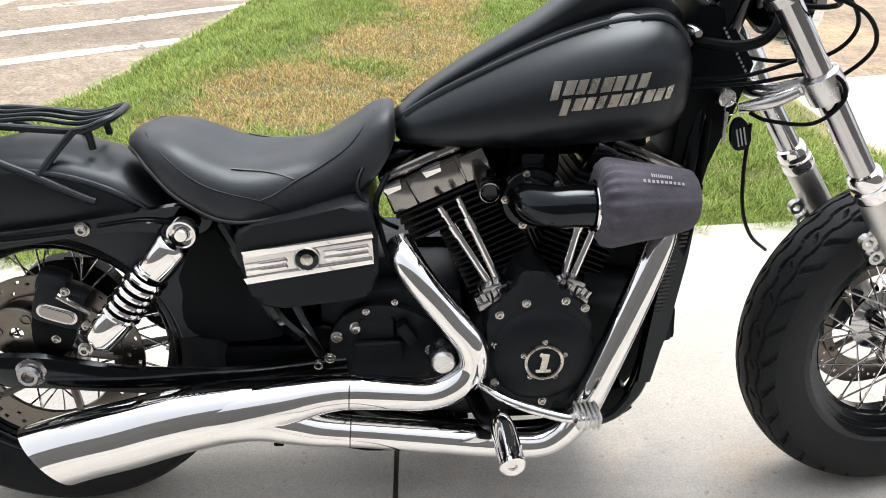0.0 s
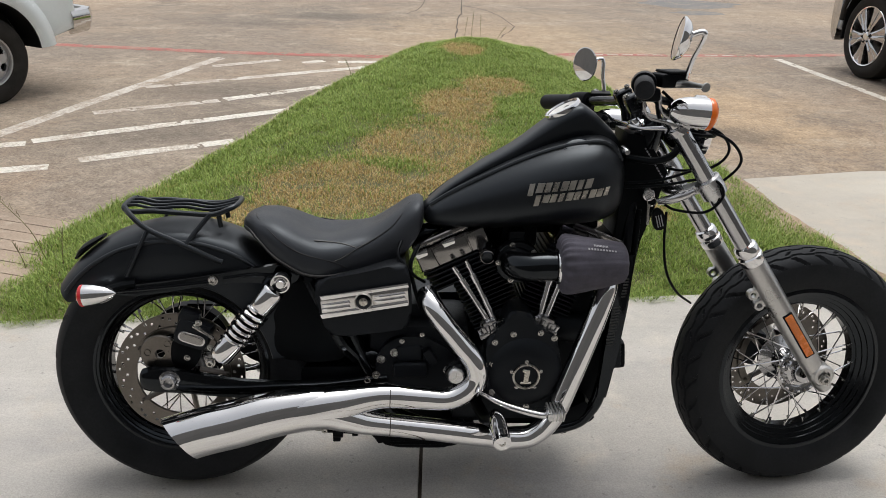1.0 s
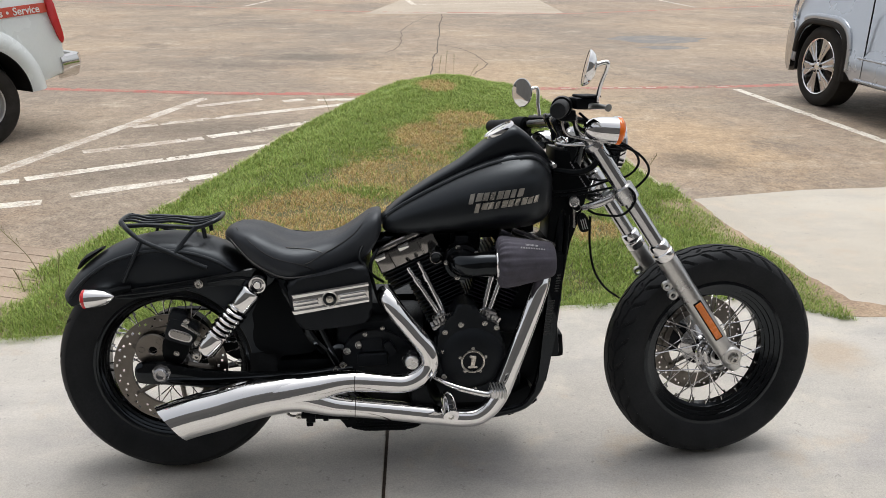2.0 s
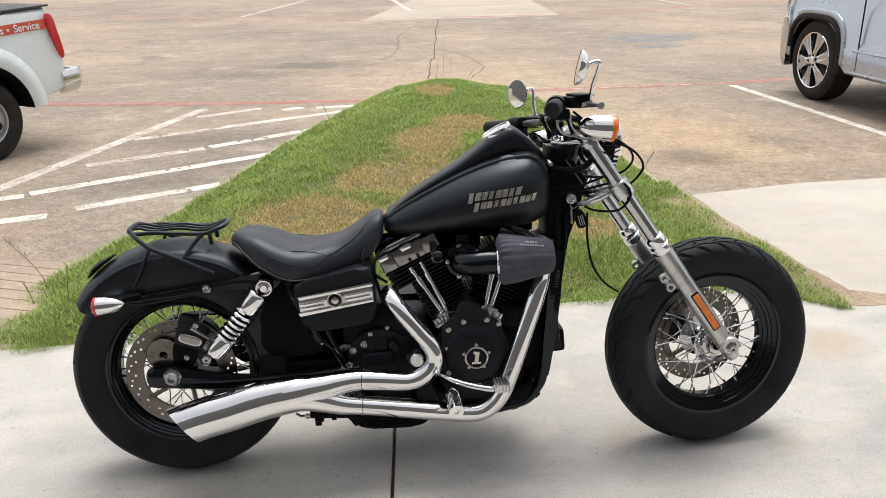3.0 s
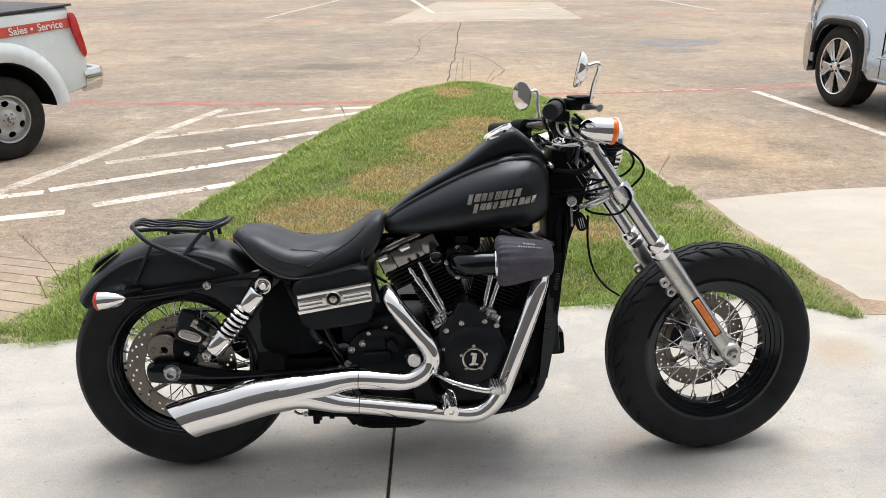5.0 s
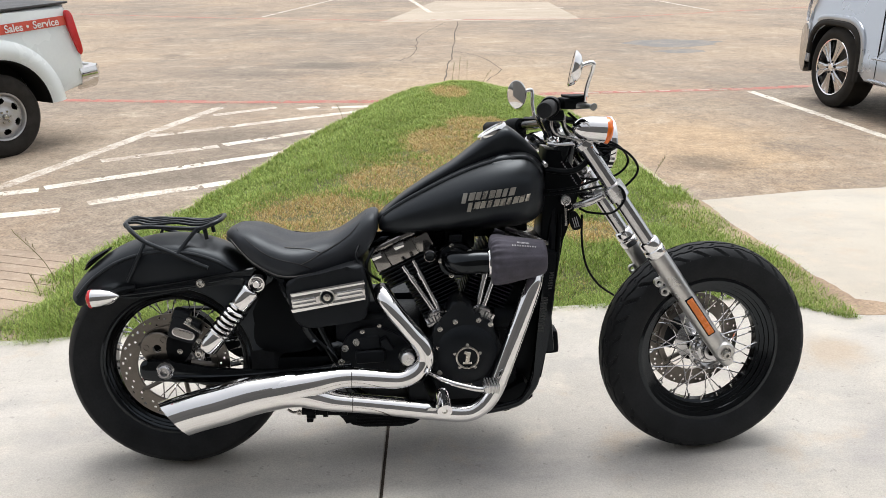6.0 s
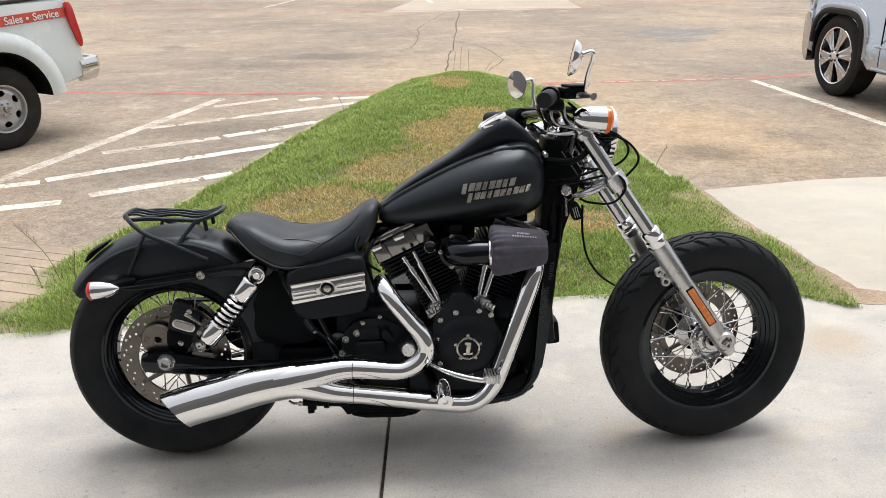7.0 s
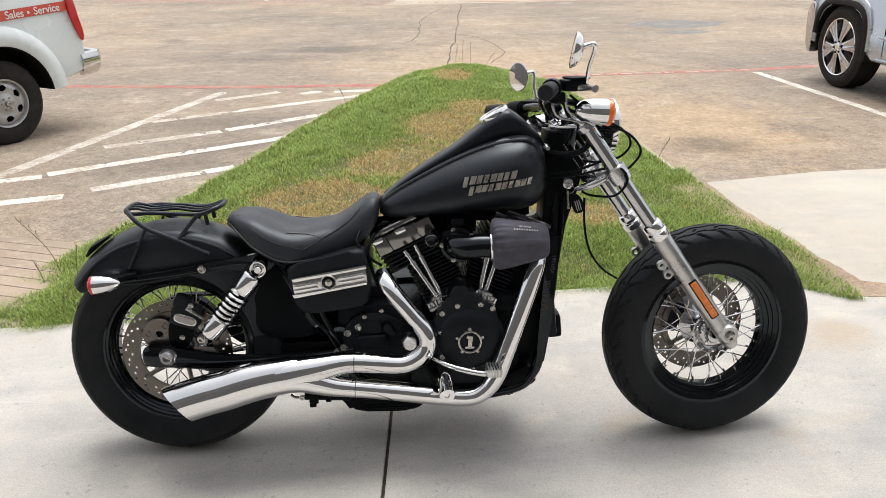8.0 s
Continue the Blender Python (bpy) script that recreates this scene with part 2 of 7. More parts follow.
M_CARWHITE = plain("white_car_paint", (0.71, 0.76, 0.775), 0.25, 0.0, 0.04, 1.2, 40.0, 0.0, 0.7)
M_CARSILVER = plain("silver_car_paint", (0.44, 0.475, 0.53), 0.3, 0.6, 0.04, 1.2, 90.0, 0.0, 0.8)
M_DECAL = plain("red_decal", (0.60, 0.085, 0.05), 0.35, 0.0, 0.06)
M_DECALWHITE = plain("white_decal", (0.85, 0.84, 0.82), 0.4)
M_WHEELGREY = plain("wheel_paint", (0.44, 0.44, 0.445), 0.38, 0.5, 0.08)
M_VINYL = plain("tonneau_vinyl", (0.045, 0.045, 0.05), 0.5, 0.0, 0.12, 5.0, 300.0, 0.15)
M_DARK = plain("wheel_well_black", (0.005, 0.005, 0.005), 0.8, vary=0.2, spec=0.2)


def glass(name, color, rough):
    m, nt, lk, b = nodes_of(name)
    b.inputs["Base Color"].default_value = (*color, 1)
    b.inputs["Transmission Weight"].default_value, b.inputs["Roughness"].default_value = 1.0, rough
    return m


M_GLASS = glass("clear_glass", (0.95, 0.96, 0.97), 0.02)
M_TINT = glass("tinted_glass", (0.08, 0.09, 0.1), 0.02)
M_MIRROR = plain("mirror_silver", (0.86, 0.87, 0.88), 0.015, 1.0, 0.01, 3.0, 60.0, rvary=0.005)


def grass_mat():
    """Blades that let some light through, green to straw by their own tint."""
    m, nt, lk, b = nodes_of("grass_blades")
    geo = nt.new("ShaderNodeNewGeometry")
    at = nt.new("ShaderNodeAttribute")
    at.attribute_name = "dry"
    green = ramp(nt, lk, geo.outputs["Random Per Island"], [(0.0, (0.105, 0.180, 0.036)), (0.5, (0.228, 0.375, 0.066)), (1.0, (0.42, 0.555, 0.150))])
    straw = ramp(nt, lk, geo.outputs["Random Per Island"], [(0.0, (0.38, 0.215, 0.075)), (0.5, (0.62, 0.42, 0.185)), (1.0, (0.80, 0.63, 0.36))])
    c = blend(nt, lk, at.outputs["Fac"], green, straw)
    lk.new(c, b.inputs["Base Color"])
    b.inputs["Roughness"].default_value = 0.55
    b.inputs["Specular IOR Level"].default_value = 0.25
    thin = nt.new("ShaderNodeBsdfTranslucent")
    lk.new(c, thin.inputs["Color"])
    mix = nt.new("ShaderNodeMixShader")
    mix.inputs[0].default_value = 0.3
    out = next(n for n in nt if n.type == "OUTPUT_MATERIAL")
    lk.new(b.outputs[0], mix.inputs[1])
    lk.new(thin.outputs[0], mix.inputs[2])
    lk.new(mix.outputs[0], out.inputs["Surface"])
    return m


M_GRASS = grass_mat()
M_STRAW = plain("dry_stalk", (0.24, 0.22, 0.11), 0.7, 0.0, 0.25, 20.0, 120.0, spec=0.2)


# ---- mesh tools ----
def link_mesh(name, bm, material, smooth=True, angle=35):
    bmesh.ops.recalc_face_normals(bm, faces=bm.faces)
    for f in bm.faces:
        f.smooth = smooth
    if smooth:
        for e in bm.edges:
            if len(e.link_faces) == 2 and e.calc_face_angle(0) > radians(angle):
                e.smooth = False
    me = bpy.data.meshes.new(name)
    bm.to_mesh(me)
    bm.free()
    me.materials.append(material)
    return new(name, me)


def part(name, bm, material, parent, label="", smooth=True, angle=35):
    """One mesh object under a thing or under a part, in the thing's own axes."""
    ob = link_mesh(name, bm, material, smooth, angle)
    while parent.parent and parent.parent.parent:
        parent = parent.parent
    ob.parent = parent
    if label:
        ob["label"] = label
    return ob


def again(ob, m, parent=None):
    """Another part on the same mesh, at the pose m."""
    c = ob.copy()
    scene.collection.objects.link(c)
    c.parent = parent or ob.parent
    c.matrix_basis = m
    return c


def B():
    return bmesh.new()


def curve_points(pts, steps=6, closed=False):
    """Catmull-Rom through the points; each may carry more numbers than x, y, z."""
    p = [np.array(q, float) for q in pts]
    if len(p) == 2 or steps == 1:
        return p
    n, out = len(p), []
    for i in range(n if closed else n - 1):
        if closed:
            a, b, c, d = (p[(i + k) % n] for k in (-1, 0, 1, 2))
        else:
            b, c = p[i], p[i + 1]
            a = p[i - 1] if i else 2 * b - c
            d = p[i + 2] if i + 2 < n else 2 * c - b
        for s in range(steps):
            t = s / steps
            out.append(0.5 * (2 * b + (c - a) * t + (2 * a - 5 * b + 4 * c - d) * t * t + (3 * b - a - 3 * c + d) * t ** 3))
    if not closed:
        out.append(p[-1])
    return out


def tube(bm, pts, r, seg=10, steps=6, closed=False, caps=True, flat=1.0):
    """A swept tube. A fourth number in a point is its own radius."""
    pts = [tuple(q) if len(q) == 4 else (*q, r) for q in pts]
    path = curve_points(pts, steps, closed)
    n = len(path)
    side, rings = None, []
    for i, q in enumerate(path):
        a = path[(i - 1) % n] if closed or i else q
        b = path[(i + 1) % n] if closed or i < n - 1 else q
        d = Vector(b[:3] - a[:3]).normalized()
        if side is None:
            side = d.orthogonal().normalized() if abs(d.y) > 0.9 else d.cross(Vector((0, 1, 0))).normalized()
        side = (side - d * side.dot(d)).normalized()
        up = d.cross(side)
        rings.append([bm.verts.new(Vector(q[:3]) + float(q[3]) * (side * math.cos(k) + up * math.sin(k) * flat)) for k in (2 * math.pi * j / seg for j in range(seg))])
    for i in range(n if closed else n - 1):
        a, b = rings[i], rings[(i + 1) % n]
        for j in range(seg):
            bm.faces.new((a[j], a[(j + 1) % seg], b[(j + 1) % seg], b[j]))
    if caps and not closed:
        bm.faces.new(rings[0][::-1])
        bm.faces.new(rings[-1])
    return rings


AX = {"x": pose(0, 0, 0, 0, 90, 0), "y": pose(0, 0, 0, 90, 0, 0), "z": Matrix.Identity(4)}


def axis_to(a, b):
    """A pose at a whose z axis points to b."""
    d = Vector(b) - Vector(a)
    return Matrix.Translation(a) @ d.to_track_quat("Z", "Y").to_matrix().to_4x4()


def lathe(bm, profile, m, seg=32, closed=False, span=2 * math.pi):
    """Turns a profile of (radius, height) round the z axis of m. Along -y for AX['y']: height h lies at y = -h."""
    full = span > 6.28
    k = seg if full else seg + 1
    rings = []
    for r, h in profile:
        rings.append([bm.verts.new(m @ Vector((r * math.cos(a), r * math.sin(a), h))) for a in (span * j / seg for j in range(k))] if r > 1e-6 else [bm.verts.new(m @ Vector((0, 0, h)))] * k)
    pairs = list(zip(rings, rings[1:])) + ([(rings[-1], rings[0])] if closed else [])
    for a, b in pairs:
        for j in range(seg):
            q = []
            for v in (a[j], a[(j + 1) % k], b[(j + 1) % k], b[j]):
                if v not in q:
                    q.append(v)
            if len(q) > 2:
                bm.faces.new(q)
    return rings


def rod(bm, a, b, r, seg=12, r2=None):
    L = (Vector(b) - Vector(a)).length
    lathe(bm, [(0, 0), (r, 0), (r if r2 is None else r2, L), (0, L)], axis_to(a, b), seg)


def block(bm, size, m, bevel=0.0, segments=2):
    got = bmesh.ops.create_cube(bm, size=1.0)["verts"]
    bmesh.ops.transform(bm, matrix=m @ Matrix.Diagonal((*size, 1)), verts=got)
    if bevel:
        edges = list({e for v in got for e in v.link_edges})
        bmesh.ops.bevel(bm, geom=edges, offset=bevel, segments=segments, profile=0.6, affect="EDGES")


def plate(bm, outline, y0, y1, m=None, bevel=0.0, segments=2):
    """A plate with the (x, z) outline, between y0 and y1."""
    m = m or Matrix.Identity(4)
    a = [bm.verts.new(m @ Vector((x, y0, z))) for x, z in outline]
    b = [bm.verts.new(m @ Vector((x, y1, z))) for x, z in outline]
    n = len(a)
    faces = [bm.faces.new(a), bm.faces.new(b[::-1])]
    for i in range(n):
        faces.append(bm.faces.new((a[i], b[i], b[(i + 1) % n], a[(i + 1) % n])))
    if bevel:
        edges = list({e for f in faces[:2] for e in f.edges})
        bmesh.ops.bevel(bm, geom=edges, offset=bevel, segments=segments, profile=0.6, affect="EDGES", clamp_overlap=True)


def round_outline(pts, steps=5):
    return [(q[0], q[2]) for q in curve_points([(x, 0, z) for x, z in pts], steps, True)]


def loft(bm, rings, caps=True):
    vs = [[bm.verts.new(p) for p in r] for r in rings]
    n = len(vs[0])
    for a, b in zip(vs, vs[1:]):
        for j in range(n):
            bm.faces.new((a[j], a[(j + 1) % n], b[(j + 1) % n], b[j]))
    if caps:
        bm.faces.new(vs[0][::-1])
        bm.faces.new(vs[-1])
    return vs


def stations(rows, steps=5):
    """Smooth rows between the given ones; the first number is x."""
    return [tuple(q) for q in curve_points(rows, steps)]


def bolt_head(bm, p, r=0.006, h=0.005, d=(0, -1, 0)):
    m = axis_to(p, Vector(p) + Vector(d))
    lathe(bm, [(r * 1.35, 0), (r * 1.35, h * 0.25), (r, h * 0.3), (r, h * 0.9), (r * 0.85, h), (r * 0.5, h), (r * 0.45, h * 0.5), (0, h * 0.5)], m, 12)


# ---- ground and setting ----
LOT, PAD = -0.12, -0.009


def setting(ob, label, category):
    return tagged(ob, label, category, kind="structure")


bm = B()
N = 40
span = [math.copysign(abs(i / N * 2 - 1) ** 3, i / N * 2 - 1) * 300 for i in range(N + 1)]
grid = [[bm.verts.new((x, y + 8, LOT)) for x in span] for y in span]
for i in range(N):
    for j in range(N):
        bm.faces.new((grid[i][j], grid[i][j + 1], grid[i + 1][j + 1], grid[i + 1][j]))
ground = setting(link_mesh("ground", bm, M_LOT, False), "tan weathered concrete parking lot with stains", "parking lot")

pavement = new("pavement")
setting(pavement, "pale grey concrete driveway slabs with one dark joint", "pavement")


FLAT = Matrix(((1, 0, 0, 0), (0, 0, 1, 0), (0, 1, 0, 0), (0, 0, 0, 1)))  # lays a plate's outline on the ground, its thickness upwards


def pad_edge(x):
    """The far edge of the driveway: a slanting line that swings towards the camera past the lawn's corner."""
    line = 0.905 + 0.074 * x
    return line if x < 1.40 else float(np.interp(x, [1.40, 1.50, 1.58, 1.63, 1.69, 1.75, 1.85, 2.2, 9.0], [1.009, 0.985, 0.930, 0.880, 0.825, 0.785, 0.757, 0.745, 0.70]))


def joint_x(y):
    return -0.188 + 0.05 * y


for side in (-1, 1):
    near, far = joint_x(-3.95) + side * 0.005, joint_x(pad_edge(-0.14)) + side * 0.005
    xs = [-9.0, -6.0, -3.0] if side < 0 else [9.0, 5.0, 2.6, 2.2, 2.0, 1.85, 1.79, 1.75, 1.72, 1.69, 1.66, 1.63, 1.60, 1.58, 1.54, 1.50, 1.45, 1.40, 1.0, 0.5]
    ring = [(near, -3.95), (side * 9.0, -3.95)] + [(x, pad_edge(x)) for x in xs] + [(far, pad_edge(far))]
    b = B()
    plate(b, ring, PAD - 0.2, PAD, FLAT, 0.006)
    part("slab", b, M_PAD, pavement, smooth=False)
b = B()
plate(b, [(joint_x(-3.9) - 0.015, -3.9), (joint_x(-3.9) + 0.015, -3.9), (joint_x(0.85) + 0.015, 0.85), (joint_x(0.85) - 0.015, 0.85)], -0.128, -0.024, FLAT)
part("joint_filler", b, M_TAR, pavement, "dark joint filler between slabs")

APRON = [(2.02, 0.865), (1.89, 0.925), (1.875, 1.08), (1.838, 1.22), (1.83, 1.47), (1.785, 1.71), (1.75, 2.0), (1.744, 2.444), (2.534, 2.602), (3.0, 2.625), (7.5, 2.9), (7.5, 0.85)]
apron = new("apron")
setting(apron, "pale concrete apron slab beside the grass", "pavement")
b = B()
plate(b, APRON, -0.165, -0.0090, FLAT)
part("slab", b, M_APRON, apron, smooth=False)

# the wall of the building behind, which the chrome mirrors
b = B()
block(b, (40, 0.4, 3.9), pose(0, -4.1, 1.75))
setting(link_mesh("wall_south", b, M_WALL, False), "plain dull brown building wall", "wall")

LEFT = [(0.82, -2.9), (1.02, -2.2), (1.25, -1.99), (1.7, -1.88), (2.4, -1.57), (3.65, -1.17), (4.47, -0.98), (5.22, -0.74), (6.1, -0.42), (6.9, -0.11), (7.3, 0.12), (7.48, 0.36), (7.55, 0.58)]
RIGHT = [(0.82, 1.77), (1.1, 1.775), (1.4, 1.765), (1.65, 1.735), (1.95, 1.695), (2.3, 1.67), (2.7, 1.67), (3.5, 1.64), (5.5, 1.57), (6.5, 1.42), (7.1, 1.22), (7.42, 0.98), (7.55, 0.64)]


def edge_at(rows, y):
    return float(np.interp(y, [r[0] for r in rows], [r[1] for r in rows]))


def hem(x, y):
    """Carries the lawn's straight front row on to the slanting edge of the driveway."""
    return y + (pad_edge(x) - 0.84) * max(0.0, 1 - (y - 0.82) / 1.1)


def lawn_z(x, y):
    a, c = edge_at(LEFT, y), edge_at(RIGHT, y)
    u = max(0.0, min(1.0, min(x - a, c - x, 7.58 - y) / 0.55))
    near = max(0.0, min(1.0, (y - 0.82) / 0.5))
    rim = -0.035 * (1 - near) + -0.075 * near
    if y < 2.75 and c - x < x - a:
        rim = -0.02
    top = -0.03 + 0.055 * near
    return rim + (top - rim) * u * u * (3 - 2 * u) + 0.018 * noise.noise((x * 1.7, y * 1.7, 3.0))


bm = B()
rows = []
ys = [0.82 + 6.73 * i / 60 for i in range(61)]
for y in ys:
    a, c = edge_at(LEFT, y), edge_at(RIGHT, y)
    xs = [a + (c - a) * j / 60 for j in range(61)]
    rows.append([bm.verts.new((x, hem(x, y), lawn_z(x, y))) for x in xs])
for p, q in zip(rows, rows[1:]):
    for j in range(60):
        bm.faces.new((p[j], p[j + 1], q[j + 1], q[j]))
rim = [r[0] for r in rows] + rows[-1][1:] + [r[-1] for r in rows[-2::-1]]
low = [bm.verts.new((v.co.x, v.co.y, -0.2)) for v in rim]
for i in range(len(rim) - 1):
    bm.faces.new((rim[i], rim[i + 1], low[i + 1], low[i]))
setting(link_mesh("lawn_soil", bm, M_SOIL), "brown soil mound under the lawn", "soil")


def blades():
    """Grass as one mesh of bent tapering blades, with dry straw patches."""
    rng = np.random.default_rng(4)
    verts, faces, dry = [], [], []
    n = 0
    patches = [(-0.55, 2.15, 0.60, 0.50), (-0.1, 3.0, 0.50, 0.6), (0.2, 4.1, 0.33, 0.6), (0.5, 4.7, 0.33, 0.5), (0.4, 6.4, 0.28, 0.5), (0.3, 2.15, 0.55, 0.4), (-0.9, 1.75, 0.25, 0.2), (0.95, 1.75, 0.22, 0.25)]
    target = 400000
    while n < target:
        y = 0.80 + 6.76 * rng.random() ** 1.55
        a, c = edge_at(LEFT, y), edge_at(RIGHT, y)
        x = a - 0.03 + (c - a + 0.06) * rng.random()
        clump = noise.noise((x * 6, y * 6, 0.5))
        if clump < -0.35 and rng.random() < 0.4:
            continue
        d = max(math.exp(-((x - px) / sx) ** 2 - ((y - py) / sy) ** 2) for px, py, sx, sy in patches)
        d = d * 1.12 + 0.40 * noise.noise((x * 2.3, y * 2.3, 7.0)) + 0.16 * noise.noise((x * 9, y * 9, 2.0))
        is_dry = rng.random() < max(0.035, min(0.95, (d - 0.24) * 2.3))
        edge = min(x - a, c - x)
        h = (0.012 + 0.023 * rng.random()) * (1.3 if edge < 0.15 or y < 1.0 else 1.0) * (0.62 if is_dry else 1.0) * (1 + 0.35 * clump)
        w = (0.0009 + 0.0009 * rng.random()) * (1 + 0.20 * y)
        z = lawn_z(min(max(x, a), c), y) - 0.004
        y = hem(x, y)
        t = rng.random() * 6.283
        lean = h * (0.35 + (1.5 if is_dry else 1.1) * rng.random())
        dx, dy = math.cos(t), math.sin(t)
        k = len(verts)
        verts += [(x - dy * w, y + dx * w, z), (x + dy * w, y - dx * w, z),
                  (x + dx * lean * 0.35 + dy * w * 0.8, y + dy * lean * 0.35 - dx * w * 0.8, z + h * 0.62),
                  (x + dx * lean * 0.35 - dy * w * 0.8, y + dy * lean * 0.35 + dx * w * 0.8, z + h * 0.62),
                  (x + dx * lean, y + dy * lean, z + h)]
        faces += [(k, k + 1, k + 2, k + 3), (k + 3, k + 2, k + 4)]
        dry += [0.75 + 0.25 * rng.random() if is_dry else 0.22 * rng.random()] * 5
        n += 1
    me = bpy.data.meshes.new("lawn_grass")
    me.from_pydata(verts, [], faces)
    me.attributes.new("dry", "FLOAT", "POINT").data.foreach_set("value", dry)
    me.materials.append(M_GRASS)
    return tagged(new("lawn_grass", me), "mown green grass with dry straw-coloured patches", "grass", kind="stuff")


blades()


def stalks(name, spots):
    """Tall thin seed stalks."""
    for x, y, h, lean in spots:
        b = B()
        z = LOT if name == "weed_stalk" and y > 8 else lawn_z(x, y)
        tube(b, [(x, y, z), (x + lean * 0.3, y, z + h * 0.5), (x + lean, y, z + h)], 0.0018, 5)
        for k in range(7):
            s = 0.7 + 0.05 * k
            px, pz = x + lean * s * s, z + h * s
            tube(b, [(px, y, pz), (px + (0.006 if k % 2 else -0.006), y, pz + 0.018)], 0.0012, 4)
        tagged(link_mesh(name, b, M_STRAW), "tall thin dry grass seed stalk", "weed", "grass seed stalks")


stalks("grass_stalk", [(-1.75, 1.35, 0.30, -0.16), (-1.62, 1.2, 0.17, 0.02), (-1.82, 1.3, 0.12, -0.03), (-0.66, 5.4, 0.16, -0.05), (1.6, 3.0, 0.2, 0.08), (0.6, 7.48, 0.32, 0.02), (0.70, 7.46, 0.28, 0.0), (0.52, 7.46, 0.26, 0.03), (0.88, 7.40, 0.17, 0.1)])


def kerb(name, pts, w, z0, z1):
    b = B()
    top, bot = [], []
    path = curve_points([(x, y, 0) for x, y in pts], 4)
    for i, q in enumerate(path):
        d = Vector(path[min(i + 1, len(path) - 1)] - path[max(i - 1, 0)]).normalized()
        s = Vector((-d.y, d.x, 0)) * w
        top.append((b.verts.new((q[0], q[1], z1)), b.verts.new((q[0] + s.x, q[1] + s.y, z1 - 0.01))))
        bot.append((b.verts.new((q[0], q[1], z0)), b.verts.new((q[0] + s.x, q[1] + s.y, z0))))
    for i in range(len(top) - 1):
        b.faces.new((top[i][0], top[i + 1][0], top[i + 1][1], top[i][1]))
        b.faces.new((top[i][1], top[i + 1][1], bot[i + 1][1], bot[i][1]))
        b.faces.new((top[i][0], bot[i][0], bot[i + 1][0], top[i + 1][0]))
    return setting(link_mesh(name, b, M_KERB, True, 40), "low weathered concrete kerb along the lawn", "kerb")


kerb("kerb_1", [(x, y) for y, x in LEFT[3:]], 0.11, -0.2, LOT + 0.035)
kerb("kerb_2", [(x + 0.06, y) for y, x in RIGHT[6:11]], -0.0 - 0.05, -0.2, LOT + 0.03)


def stripe(name, pts, w, mat, label, group, z=LOT + 0.0018):
    """A painted line on the ground in small flakes, chipped along its edges and worn through in places."""
    b = B()
    worn = {M_WHITE: 0.50, M_WORN: 0.40, M_RED: 0.34}[mat]
    rows, prev = 6, None
    for (x0, y0), (x1, y1) in zip(pts, pts[1:]):
        d = Vector((x1 - x0, y1 - y0, 0))
        n = max(4, min(160, int(d.length / 0.022)))
        s = Vector((-d.y, d.x, 0)).normalized()
        for i in range(n + 1):
            if prev is not None and i == 0:
                continue
            p = Vector((x0, y0, z)) + d * (i / n)
            across = []
            for j in range(rows + 1):
                e = 2 * j / rows - 1
                q = p + s * w / 2 * e * (1 + 0.16 * noise.noise((p.x * 7, p.y * 7, e)) + 0.10 * noise.noise((p.x * 31, p.y * 31, e)))
                across.append(b.verts.new(q))
            if prev:
                for j in range(rows):
                    q = (prev[j].co + across[j + 1].co) / 2
                    e = (2 * j + 1) / rows - 1
                    wear = noise.noise((q.x * 3.1, q.y * 3.1, 3.0)) * 0.7 + noise.noise((q.x * 17, q.y * 17, 1.0)) * 0.5 + noise.noise((q.x * 43, q.y * 43, 5.0)) * 0.25 + 0.14 * e * e
                    if wear < worn:
                        b.faces.new((prev[j], across[j], across[j + 1], prev[j + 1]))
            prev = across
    return tagged(link_mesh(name, b, mat, False), label, "road marking", group, kind="structure")


HATCH = "white no-parking hatch line painted on the lot"
for pts, mat in (
    ([(-2.95, 2.75), (-2.37, 2.92)], M_WHITE),
    ([(-2.24, 3.06), (-1.36, 3.52)], M_WHITE),
    ([(-3.3, 3.20), (-2.71, 3.42)], M_WHITE), ([(-2.69, 3.47), (-1.10, 4.40)], M_WHITE),
    ([(-2.55, 4.24), (-1.70, 4.69)], M_WORN), ([(-1.66, 4.73), (-0.80, 5.33)], M_WHITE),
    ([(-2.42, 5.15), (-1.40, 5.72)], M_WORN), ([(-1.40, 5.72), (-0.47, 6.22)], M_WHITE),
    ([(-2.05, 6.10), (-1.45, 6.49)], M_WORN), ([(-1.2, 6.35), (-1.0, 6.47)], M_WHITE), ([(-0.85, 6.42), (-0.45, 6.46)], M_WHITE),
):
    stripe("hatch_line", pts, 0.118, mat, HATCH, "hatch lines")
stripe("stall_line", [(-3.5, 2.3), (-3.03, 3.46), (-2.05, 6.60)], 0.125, M_WORN, "white parking stall line", "stall lines")
stripe("stall_line", [(4.22, 3.9), (3.99, 6.97)], 0.10, M_WHITE, "white parking stall line", "stall lines")
stripe("stall_line", [(0.28, 27.0), (0.78, 20.1)], 0.14, M_WHITE, "far white parking stall line", "stall lines")
stripe("stall_line", [(0.78, 20.1), (4.65, 21.4)], 0.12, M_WORN, "far white parking stall line", "stall lines")
stripe("stall_line", [(-3.56, 19.4), (-2.04, 27.9)], 0.12, M_WORN, "far white parking stall line", "stall lines")
stripe("stall_line", [(8.2, 24.2), (8.3, 19.6)], 0.12, M_WORN, "far white parking stall line", "stall lines")
stripe("fire_lane_line", [(-6.5, 7.60), (-4.12, 7.215), (-2.12, 6.876), (-0.34, 6.746)], 0.16, M_RED, "faded red fire lane line", "fire lane lines")
